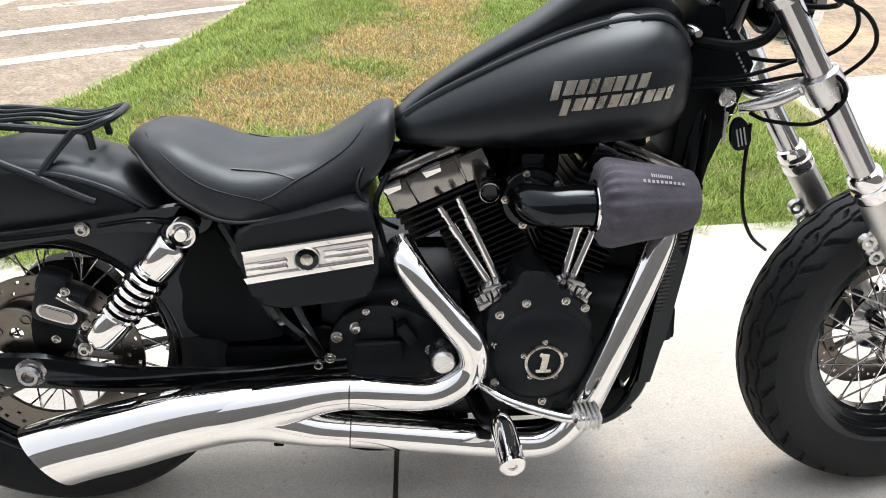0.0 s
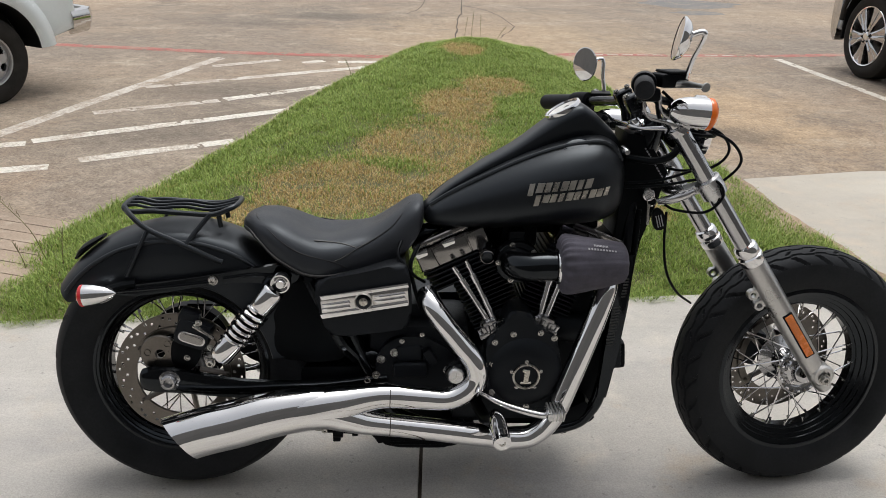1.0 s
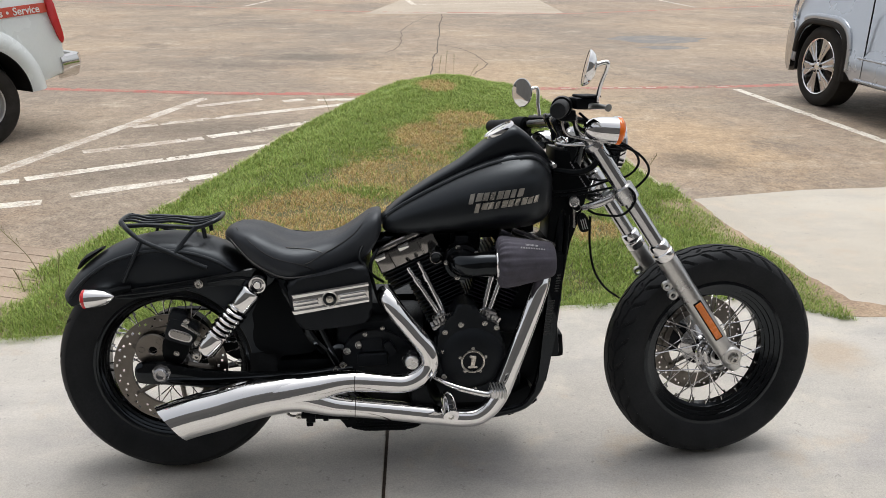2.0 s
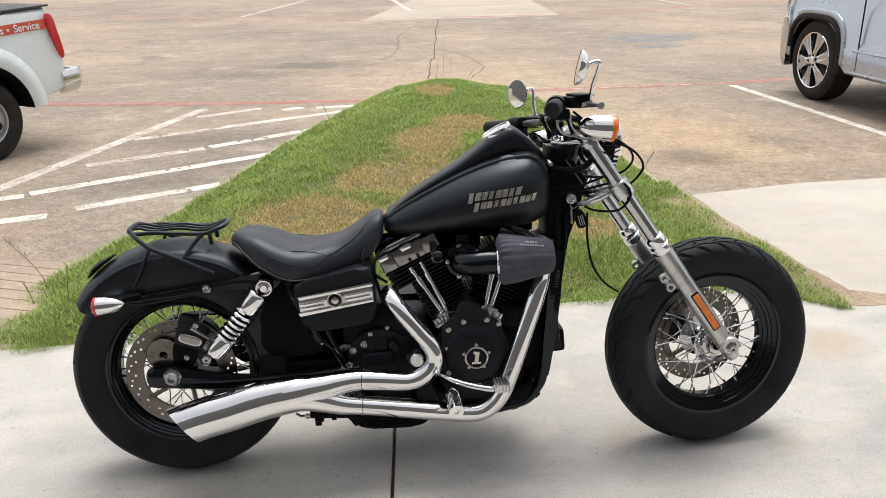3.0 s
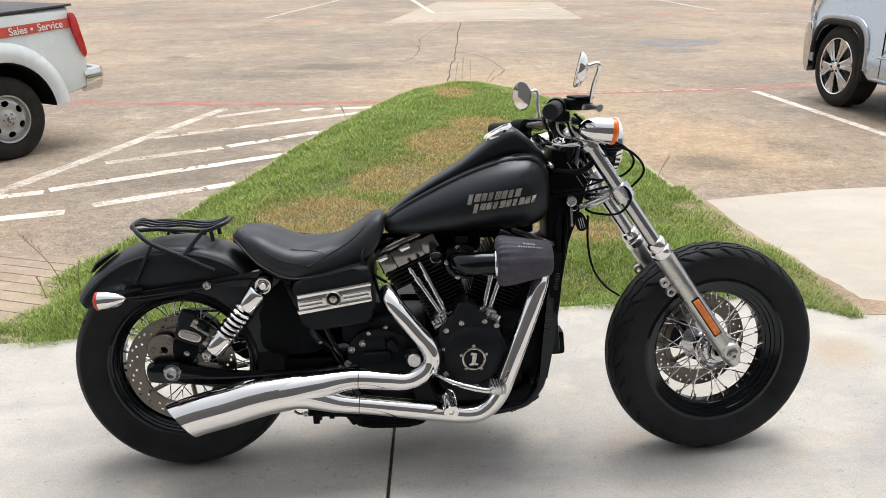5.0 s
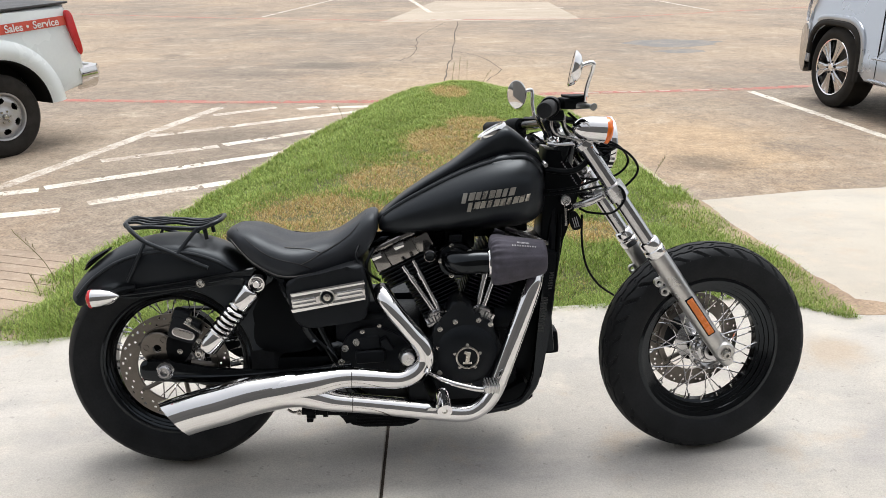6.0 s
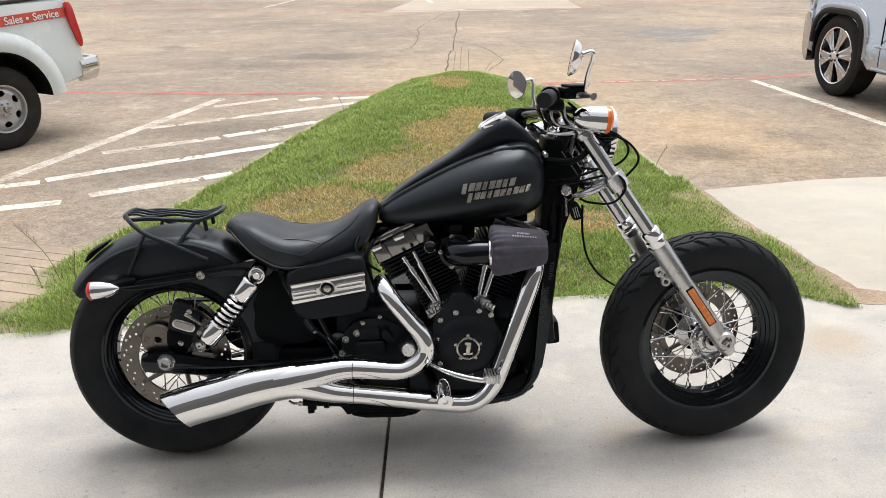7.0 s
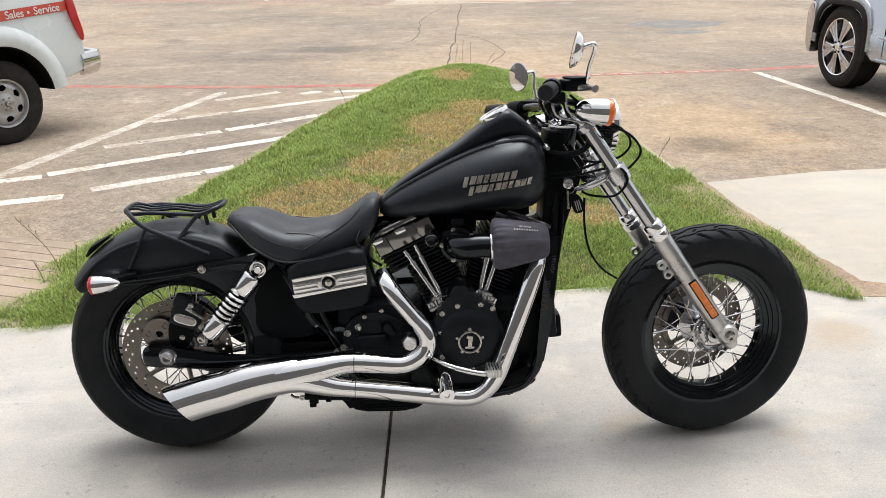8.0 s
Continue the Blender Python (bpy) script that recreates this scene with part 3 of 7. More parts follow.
stripe("fire_lane_line", [(1.50, 7.055), (4.02, 7.145), (4.81, 7.288), (9.0, 7.45)], 0.16, M_RED, "faded red fire lane line", "fire lane lines")
stripe("fire_lane_line", [(-16, 24.2), (-9.09, 21.3), (-4.54, 19.08), (-0.51, 17.8), (4.5, 17.45), (11.2, 20.4), (16, 22.4)], 0.17, M_RED, "faded red fire lane line", "fire lane lines")


def word_bars(x0, y0, x1, y1, count, h, z=LOT + 0.0034):
    """Faded writing on the red line as plain bars."""
    for i in range(count):
        t0, t1 = (i + 0.12) / count, (i + 0.85) / count
        stripe("lettering_bar", [(x0 + (x1 - x0) * t0, y0 + (y1 - y0) * t0), (x0 + (x1 - x0) * t1, y0 + (y1 - y0) * t1)], h, M_WORN, "faded white lettering bar on the red line", "lane lettering", z)


word_bars(1.9, 7.07, 3.1, 7.112, 7, 0.040)
word_bars(3.2, 7.116, 4.0, 7.144, 4, 0.040)
word_bars(-0.4, 17.79, 1.5, 17.66, 5, 0.10)


def patch(name, cx, cy, rx, ry, mat, label, z, seed):
    b = B()
    c = [b.verts.new((cx + rx * math.cos(a) * (1 + 0.35 * noise.noise((math.cos(a) * 1.6, math.sin(a) * 1.6, seed))), cy + ry * math.sin(a) * (1 + 0.35 * noise.noise((math.cos(a) * 1.6, math.sin(a) * 1.6, seed + 4))), z)) for a in (6.2832 * i / 40 for i in range(40))]
    b.faces.new(c)
    return tagged(link_mesh(name, b, mat, False), label, "stain", kind="structure")


patch("oil_stain", 4.75, 12.1, 0.85, 0.55, M_STAIN, "grey oil stain on the lot", LOT + 0.0012, 2.0)
patch("oil_stain", 4.5, 10.9, 0.45, 0.22, M_STAIN, "grey oil stain on the lot", LOT + 0.0012, 6.0)


def crack(pts, w=0.02):
    b = B()
    path, prev = curve_points([(x, y, 0) for x, y in pts], 7), None
    for i, q in enumerate(path):
        d = Vector(path[min(i + 1, len(path) - 1)] - path[max(i - 1, 0)]).normalized()
        j = 0.05 * noise.noise((q[0] * 4, q[1] * 4, 1)) + 0.03 * noise.noise((q[0] * 15, q[1] * 15, 1))
        k = w * (0.7 + 0.5 * noise.noise((q[0] * 7, q[1] * 7, 8)))
        p = Vector((q[0], q[1], LOT + 0.0012)) + Vector((-d.y, d.x, 0)) * j
        pair = b.verts.new(p - Vector((-d.y, d.x, 0)) * k), b.verts.new(p + Vector((-d.y, d.x, 0)) * k)
        if prev:
            b.faces.new((prev[0], pair[0], pair[1], prev[1]))
        prev = pair
    tagged(link_mesh("ground_crack", b, M_TAR, False), "dark irregular crack in the concrete", "crack", "cracks", kind="structure")


crack([(0.45, 7.9), (0.6, 9.5), (0.79, 11.4), (1.29, 17.2)], 0.012)
crack([(1.0, 17.0), (0.3, 13.8), (0.17, 11.3), (-0.1, 10.2)], 0.010)
crack([(0.79, 11.4), (1.15, 10.6), (1.3, 9.1), (1.0, 8.1)], 0.009)

# strip of sandy dirt along the apron, and a paler slab far off
b = B()
seam = [(1.744, 2.452)] + APRON[7:0:-1] + [APRON[0], (2.6, 0.862), (3.4, 0.858), (7.5, 0.85)]
ragged = []
for (x0, y0), (x1, y1) in zip(seam, seam[1:]):
    n = min(40, max(2, int(math.hypot(x1 - x0, y1 - y0) / 0.03)))
    for k in range(n):
        x, y = x0 + (x1 - x0) * k / n, y0 + (y1 - y0) * k / n
        ragged.append((x + 0.014 * noise.noise((x * 9, y * 9, 4.0)) + 0.010 * noise.noise((x * 31, y * 31, 6.0)), y + 0.016 * noise.noise((x * 11, y * 11, 9.0))))
plate(b, [(1.45, 2.46)] + ragged + [(7.5, 0.85), (7.5, 0.72), (2.2, 0.748), (1.85, 0.760), (1.75, 0.788), (1.69, 0.828), (1.63, 0.883), (1.50, 0.988), (1.45, 1.2)], -0.11, -0.0072, FLAT)
setting(link_mesh("dirt_strip", b, M_DIRT, False), "sandy dirt between the slabs and the lawn", "dirt")
b = B()
b.faces.new([b.verts.new((x, y, LOT + 0.0010)) for x, y in ((-0.486, 17.25), (2.0, 17.3), (4.27, 17.4), (4.67, 23.9), (1.16, 25.3))])
setting(link_mesh("pale_slab", b, concrete("pale_concrete", (0.50, 0.43, 0.345), (0.43, 0.36, 0.285), (0.53, 0.45, 0.36), 0.5, 60.0, 0.4, 0.13), False), "paler concrete repair slab in the lot", "pavement")

# grooved ramp beside the lawn
ramp_ob = new("ramp")
setting(ramp_ob, "brown concrete kerb ramp with cross grooves", "ramp")
def ramp_z(i):
    return -0.014 - 0.0150 * i


for i in range(8):
    b = B()
    y0, y1 = 1.141 + 0.131 * i, 1.266 + 0.131 * i
    ring = [(-5.2, y0 + 0.357 * 3.2, ramp_z(i)), (-1.60, y0 - 0.357 * 0.4, ramp_z(i)), (-1.60, y1 - 0.357 * 0.4, ramp_z(i + 1)), (-5.2, y1 + 0.357 * 3.2, ramp_z(i + 1))]
    top = [b.verts.new(p) for p in ring]
    low = [b.verts.new((p[0], p[1], -0.2)) for p in ring]
    b.faces.new(top)
    for k in range(4):
        b.faces.new((top[k], low[k], low[(k + 1) % 4], top[(k + 1) % 4]))
    part("ramp_strip", b, M_RAMP, ramp_ob, smooth=False)
b = B()
b.faces.new([b.verts.new(p) for p in ((-5.2, 1.141 + 1.142, -0.024), (-1.6, 1.141 - 0.143, -0.024), (-1.6, 2.183 - 0.143, -0.140), (-5.2, 2.183 + 1.142, -0.140))])
part("ramp_bed", b, M_TAR, ramp_ob, "dark grooves between the strips", smooth=False)
b = B()
plate(b, [(-9.0, -0.5), (-1.2, -0.5), (-1.2, 0.90), (-1.6, 1.00), (-5.2, 2.27), (-9.0, 3.55)], -0.2, -0.0165, FLAT)
part("ramp_landing", b, M_RAMP, ramp_ob, smooth=False)

# ---- motorcycle ----
# Its own axes: x ahead, y to its left, z up from the ground between the wheels; it leans on its side stand.
bike = new("motorcycle")
bike.matrix_world = pose(0, -0.05, 0, -6, 0, 0)
tagged(bike, "matte black cruiser motorcycle with chrome exhaust on its side stand", "motorcycle")
Y = AX["y"]  # lathe heights then run towards -y, the right side


def at_y(x, z, y=0.0):
    return pose(x, y, z) @ Y


def tyre_mesh(R, width, bead, groove):
    """A tyre with its tread cut as real grooves, round the y axis at the origin."""
    half, prof = width / 2, []
    for i in range(73):
        s = -1 + 2 * i / 72
        a = s * 1.30
        y = half * math.sin(a) / math.sin(1.30) if abs(s) < 1 else half * s
        crown = R - (R - bead - 0.05) * 0.55 * (1 - math.cos(a)) / (1 - math.cos(1.30))
        prof.append((crown, y, s))
    prof = [(bead, -half * 0.66, -9), (bead + 0.012, -half * 0.80, -9), (bead + 0.035, -half * 0.97, -9)] + prof + [(bead + 0.035, half * 0.97, 9), (bead + 0.012, half * 0.80, 9), (bead, half * 0.66, 9)]
    b, n = B(), 540
    rings = []
    for k in range(n):
        t = 2 * math.pi * k / n
        ring = []
        for r, y, s in prof:
            cut = groove(k, s) if abs(s) <= 1 else 0
            ring.append(b.verts.new(((r - 0.0095 * cut) * math.cos(t), y, (r - 0.0095 * cut) * math.sin(t))))
        rings.append(ring)
    for k in range(n):
        p, q = rings[k], rings[(k + 1) % n]
        for j in range(len(prof) - 1):
            b.faces.new((p[j], p[j + 1], q[j + 1], q[j]))
    return b


def zigzag(k, period):
    """A lightning-shaped step: two flats joined by short slants."""
    u = (k % period) / period
    return min(1.0, max(0.0, (abs(u * 2 - 1) - 0.32) / 0.36))


def front_groove(k, s):
    """Two stepped grooves a side, dashes between them and slanted sipes on the shoulders."""
    a, k = abs(s), k + (9 if s > 0 else 0)
    if abs(a - 0.14 - 0.07 * zigzag(k, 18)) < 0.030 or abs(a - 0.46 - 0.06 * zigzag(k + 6, 18)) < 0.027:
        return 1
    lean = int(round(a * 22))
    if 0.57 < a < 0.95 and (k + lean) % 18 < 4:
        return 0.9
    return 0.8 if 0.27 < a < 0.40 and (k - lean) % 18 < 2 else 0


def rear_groove(k, s):
    a = abs(s)
    shift = int(round(a * 21)) + (13 if s > 0 else 0)
    return 1 if 0.15 < a < 0.72 and (k + shift) % 30 < 3 else 0


def rim_profile(r, half, inner):
    """Flange, stepped well and drop of a laced rim, as (radius, height along the axle)."""
    drop = r - inner
    return [(r, half), (r + 0.010, half * 0.97), (r + 0.011, half * 0.90), (r - 0.002, half * 0.84), (r - drop * 0.28, half * 0.74), (r - drop * 0.30, half * 0.66), (r - drop * 0.52, half * 0.58), (r - drop * 0.54, half * 0.50), (r - drop * 0.80, half * 0.42), (r - drop * 0.83, half * 0.34), (inner, half * 0.26), (inner, 0)]


def disc_rotor(parent, r0, r1, y, holes, name="brake_disc"):
    """A drilled rotor: a ring of small quads, some left open."""
    b = B()
    radii = [r0 + (r1 - r0) * i / 6 for i in range(7)]
    n = 120
    vs = [[[b.verts.new((r * math.cos(a), y + d, r * math.sin(a))) for a in (6.28318 * k / n for k in range(n))] for r in radii] for d in (-0.0025, 0.0025)]
    solid = lambda k, i: not holes(k % n, i)
    for k in range(n):
        k2 = (k + 1) % n
        for i in range(6):
            if not solid(k, i):
                continue
            b.faces.new((vs[0][i][k], vs[0][i + 1][k], vs[0][i + 1][k2], vs[0][i][k2]))
            b.faces.new((vs[1][i][k], vs[1][i][k2], vs[1][i + 1][k2], vs[1][i + 1][k]))
            if i == 5 or not solid(k, i + 1):
                b.faces.new((vs[0][i + 1][k], vs[1][i + 1][k], vs[1][i + 1][k2], vs[0][i + 1][k2]))
            if i == 0 or not solid(k, i - 1):
                b.faces.new((vs[0][i][k], vs[0][i][k2], vs[1][i][k2], vs[1][i][k]))
            if not solid(k2, i):
                b.faces.new((vs[0][i][k2], vs[0][i + 1][k2], vs[1][i + 1][k2], vs[1][i][k2]))
            if not solid(k - 1, i):
                b.faces.new((vs[0][i][k], vs[1][i][k], vs[1][i + 1][k], vs[0][i + 1][k]))
    ob = part(name, b, M_STEEL, parent, "drilled steel brake disc", angle=30)
    return ob


def spider(parent, y, r0, r1, arms, name="disc_carrier", mat=None):
    b = B()
    lathe(b, [(r0, 0), (r0, 0.008), (r0 - 0.018, 0.008), (r0 - 0.018, 0), (r0, 0)], pose(0, y, 0) @ Y, 40)
    for k in range(arms):
        a = 6.28318 * k / arms
        rod(b, (math.cos(a) * (r0 - 0.006), y - 0.004, math.sin(a) * (r0 - 0.006)), (math.cos(a + 0.25) * r1, y - 0.004, math.sin(a + 0.25) * r1), 0.007, 6)
        bolt_head(b, (math.cos(a) * (r0 - 0.008), y - 0.008, math.sin(a) * (r0 - 0.008)), 0.005)
    return part(name, b, mat or M_ALU, parent)


def wheel(name, place, R, width, rim_r, rim_half, groove, disc_y, disc_r, inner, turn=0.0, hub_mat=None, hub_r=0.052):
    b = B()
    g = hub_r
    lathe(b, [(0.012, 0.068), (0.024, 0.068), (0.027, 0.063), (0.029, 0.055), (0.038, 0.053), (0.043, 0.047), (g - 0.018, 0.049), (g - 0.004, 0.055), (g - 0.001, 0.053), (g, 0.046), (g - 0.008, 0.042), (0.034, 0.030), (0.030, 0.0), (0.034, -0.030), (g - 0.008, -0.042), (g, -0.046), (g - 0.002, -0.054), (0.012, -0.062)], Y, 40)
    hub = part(name, b, hub_mat or M_ALU, bike, "laced wheel with black rim and steel spokes")
    hub.matrix_basis = Matrix.Translation(place) @ pose(0, 0, 0, -CAMBER, 0, turn)
    part("tyre", tyre_mesh(R, width, rim_r, groove), M_RUBBER, hub, "black rubber tyre with cut tread", angle=28)
    b = B()
    p = rim_profile(rim_r, rim_half, inner)
    lathe(b, p + [(r, -h) for r, h in p[-2::-1]], Y, 96)
    part("rim", b, M_RIM, hub, "gloss black steel rim")
    b = B()
    ends = inner + 0.003
    rod(b, (0, 0, 0), (0, 0, 1), 0.0019, 6)
    spoke = None
    for k in range(40):
        side = 1 if k % 2 else -1
        lace = 1 if (k // 2) % 2 else -1
        t = 6.28318 * k / 40
        a0 = t + lace * 0.62
        p0 = Vector(((g - 0.006) * math.cos(a0), side * 0.048, (g - 0.006) * math.sin(a0)))
        p1 = Vector((ends * math.cos(t), side * 0.012, ends * math.sin(t)))
        m = axis_to(p0, p1) @ Matrix.Diagonal((1, 1, (p1 - p0).length, 1))
        if spoke is None:
            spoke = part("spoke", b, M_CHROME, hub)
            spoke.matrix_basis = m
        else:
            again(spoke, m)
    b = B()
    for k in range(40):
        side, t = (1 if k % 2 else -1), 6.28318 * k / 40
        rod(b, (ends * 0.93 * math.cos(t), side * 0.013, ends * 0.93 * math.sin(t)), ((ends + 0.004) * math.cos(t), side * 0.011, (ends + 0.004) * math.sin(t)), 0.0034, 6)
    tagged(part("spoke_nipples", b, M_ZINC, hub), kind="stuff")
    disc_rotor(hub, disc_r - 0.036, disc_r, disc_y, lambda k, i: (k % 6 == 0 and i == 1) or (k % 6 == 2 and i == 3) or (k % 6 == 4 and i == 4))
    spider(hub, disc_y, disc_r - 0.034, 0.05, 5, "disc_carrier", M_STEEL)
    return hub


REAR, FRONT = Vector((-0.800, -0.018, 0.313)), Vector((0.793, -0.048, 0.312))
STEER, CAMBER = 6.0, 2.5
wheel("rear_wheel", REAR, 0.3235, 0.146, 0.214, 0.055, rear_groove, -0.064, 0.160, 0.188, 0.0, M_CAST, 0.060)
front_wheel = wheel("front_wheel", FRONT, 0.326, 0.126, 0.216, 0.050, front_groove, 0.062, 0.151, 0.174, STEER, M_TUBE, 0.064)
for k in range(20):
    a = 0.314159 * k
    b = B()
    lathe(b, [(0.0036, -0.002), (0.0036, 0.0022), (0.0022, 0.0036), (0.0, 0.004)], pose(0.0555 * math.cos(a), -0.0545, 0.0555 * math.sin(a)) @ Y, 10)
    part("spoke_head", b, M_CHROME if k % 2 else M_STEEL, front_wheel)
for k in range(5):
    a = 1.256637 * k + 0.3
    b = B()
    bolt_head(b, (0.034 * math.cos(a), -0.0535, 0.034 * math.sin(a)), 0.0048, 0.005)
    part("hub_bolt", b, M_CHROME, front_wheel)

# --- rear end ---
b = B()
tube(b, [(-0.886, -0.125, 0.321, 0.018), (-0.876, -0.126, 0.321, 0.030), (-0.84, -0.128, 0.321, 0.035), (-0.78, -0.128, 0.316, 0.034), (-0.70, -0.125, 0.300, 0.029), (-0.60, -0.12, 0.288, 0.027), (-0.45, -0.115, 0.284, 0.027), (-0.28, -0.11, 0.300, 0.030)], 0.02, 12, flat=0.5)
tube(b, [(-0.86, 0.125, 0.327, 0.02), (-0.70, 0.125, 0.335, 0.028), (-0.28, 0.11, 0.365, 0.03)], 0.02, 12, flat=0.5)
rod(b, (-0.32, -0.11, 0.362), (-0.32, 0.11, 0.362), 0.024)
part("swingarm", b, M_GLOSS, bike, "gloss black steel swingarm")
b = B()
lathe(b, [(0.026, 0), (0.026, 0.006), (0.020, 0.008), (0.020, 0.018), (0.016, 0.022), (0.011, 0.022), (0.010, 0.012), (0, 0.012)], at_y(-0.812, 0.325, -0.138), 24)
part("axle_nut", b, M_CAST, bike, "steel axle nut")
b = B()
rod(b, (-0.815, -0.14, 0.325), (-0.815, 0.14, 0.325), 0.011)
part("axle", b, M_ZINC, bike)


def fender():
    """A deep U-shaped shell over the rear tyre."""
    b = B()
    outer, inner = [], []
    C = Vector((-0.815, 0, 0.325))
    for i in range(45):
        u = i / 44
        a = radians(141 - 133 * u)
        r = float(np.interp(141 - 133 * u, [8, 60, 85, 110, 125, 141], [0.384, 0.380, 0.373, 0.364, 0.357, 0.348]))
        half = 0.098 + 0.004 * math.sin(u * 3.1)
        skirt = 0.018 + 0.085 * min(1, u / 0.25) ** 0.8
        ring = []
        for j in range(17):
            v = -1 + j / 8
            if abs(v) < 0.6:
                w = v / 0.6
                y, dr = half * math.sin(w * 1.25) / math.sin(1.25) * 0.93, -0.030 * (1 - math.cos(w * 1.25)) / (1 - math.cos(1.25))
            else:
                w = (abs(v) - 0.6) / 0.4
                y, dr = math.copysign(half * (0.93 + 0.07 * min(1, w * 2)), v), -0.030 - skirt * w
            rr = r + dr
            ring.append(C + Vector((rr * math.cos(a), y, rr * math.sin(a))))
        outer.append(ring)
        inner.append([C + (p - C) * 0.988 - Vector((0, (p.y) * 0.03, 0)) for p in ring])
    rings = [o + n[::-1] for o, n in zip(outer, inner)]
    loft(b, rings)
    return part("rear_fender", b, M_SATIN, bike, "satin black steel rear fender", angle=50)


fender_ob = fender()
for s in (-1, 1):
    b = B()
    tube(b, [(-0.815 + (float(np.interp(g, [8, 60, 85, 110, 125, 141], [0.384, 0.380, 0.373, 0.364, 0.357, 0.348])) - 0.031) * math.cos(radians(g)), s * 0.0925, 0.325 + (float(np.interp(g, [8, 60, 85, 110, 125, 141], [0.384, 0.380, 0.373, 0.364, 0.357, 0.348])) - 0.031) * math.sin(radians(g))) for g in range(138, 40, -7)], 0.0055, 10, 3)
    part("fender_bead", b, M_SATIN, fender_ob)
b = B()
tube(b, [(-1.045, -0.02, 0.603, 0.004), (-1.018, -0.02, 0.631, 0.009), (-0.972, -0.02, 0.660, 0.004)], 0.008, 10, flat=4.0)
part("tail_lamp", b, M_PLASTIC, bike, "low dark tail lamp on the fender")

for s in (-1, 1):
    b = B()
    plate(b, round_outline([(-0.935, 0.545), (-0.90, 0.563), (-0.75, 0.583), (-0.60, 0.607), (-0.53, 0.615), (-0.49, 0.592), (-0.52, 0.565), (-0.62, 0.572), (-0.72, 0.562), (-0.86, 0.540)], 5), s * 0.113 - 0.008, s * 0.113 + 0.008, None, 0.005)
    strut = part("fender_strut", b, M_GLOSS, bike, "gloss black fender strut")
    b = B()
    tube(b, [(-0.925, s * 0.123, 0.550), (-0.80, s * 0.124, 0.562), (-0.70, s * 0.124, 0.574)], 0.0045, 8)
    tube(b, [(-0.67, s * 0.124, 0.582), (-0.60, s * 0.124, 0.592), (-0.545, s * 0.124, 0.588)], 0.0045, 8)
    part("strut_rib", b, M_GLOSS, strut)
    b = B()
    bolt_head(b, (-0.695, s * 0.122, 0.578), 0.009, 0.010, (0, s, 0))
    part("bolt", b, M_ZINC, strut)
    # shock absorber
    top, low = Vector((-0.531, s * 0.155, 0.583)), Vector((-0.690, s * 0.155, 0.385))
    ax = (low - top).normalized()
    b = B()
    rod(b, top, low, 0.010)
    rod(b, top + ax * 0.06, low - ax * 0.02, 0.019, 16)
    shock = part("shock_absorber", b, M_PLASTIC, bike, "chrome covered coil shock absorber")
    b = B()
    lathe(b, [(0.0, 0.014), (0.009, 0.014), (0.011, 0.010), (0.0125, 0.002), (0.018, 0.001), (0.0195, 0.009), (0.0225, 0.009), (0.024, 0.004), (0.024, -0.014), (0, -0.014)], at_y(top.x, top.z, top.y) if s < 0 else at_y(top.x, top.z, top.y) @ pose(0, 0, 0, 180), 28)
    part("upper_eye", b, M_CHROME, shock)
    b = B()
    lathe(b, [(0.010, 0.02), (0.024, 0.021), (0.0275, 0.025), (0.0285, 0.030), (0.0285, 0.080), (0.027, 0.083), (0.02, 0.083)], axis_to(top, low), 28)
    part("upper_cover", b, M_CHROME, shock, "chrome upper shock cover")
    b = B()
    L = (low - top).length
    lathe(b, [(0.02, L - 0.070), (0.027, L - 0.070), (0.029, L - 0.066), (0.029, L - 0.016), (0.0265, L - 0.010), (0.010, L - 0.008)], axis_to(top, low), 28)
    part("lower_cover", b, M_CHROME, shock, "chrome lower shock cover")
    b = B()
    m = axis_to(top, low)
    turns, pts = 6.2, []
    for k in range(105):
        u = k / 104
        a = u * turns * 6.28318
        pts.append(tuple(m @ Vector((0.0270 * math.cos(a), 0.0270 * math.sin(a), 0.084 + (L - 0.155) * u))))
    tube(b, pts, 0.0056, 8, 1)
    part("spring", b, M_CHROME, shock, "chrome coil spring")
    b = B()
    bolt_head(b, (low.x - 0.012, low.y + s * 0.02, low.z + 0.004), 0.009, 0.012, (0, s, 0))
    part("lower_bolt", b, M_ZINC, shock)
    # rear turn signal
    b = B()
    lathe(b, [(0.003, -0.050), (0.010, -0.044), (0.019, -0.028), (0.0255, -0.004), (0.0272, 0.014), (0.0272, 0.022)], axis_to((-0.968, s * 0.14, 0.549), (-1.068, s * 0.14, 0.541)), 28)
    sig = part("rear_turn_signal", b, M_CHROME, bike, "chrome bullet turn signal with red lens")
    b = B()
    lathe(b, [(0.0272, 0.022), (0.0265, 0.030), (0.019, 0.036), (0, 0.038)], axis_to((-0.968, s * 0.14, 0.549), (-1.068, s * 0.14, 0.541)), 28)
    part("lens", b, M_REDLENS, sig, "red lens")
    b = B()
    tube(b, [(-0.945, s * 0.135, 0.556), (-0.915, s * 0.12, 0.562), (-0.880, s * 0.110, 0.566)], 0.012, 10)
    part("stalk", b, M_PLASTIC, sig)

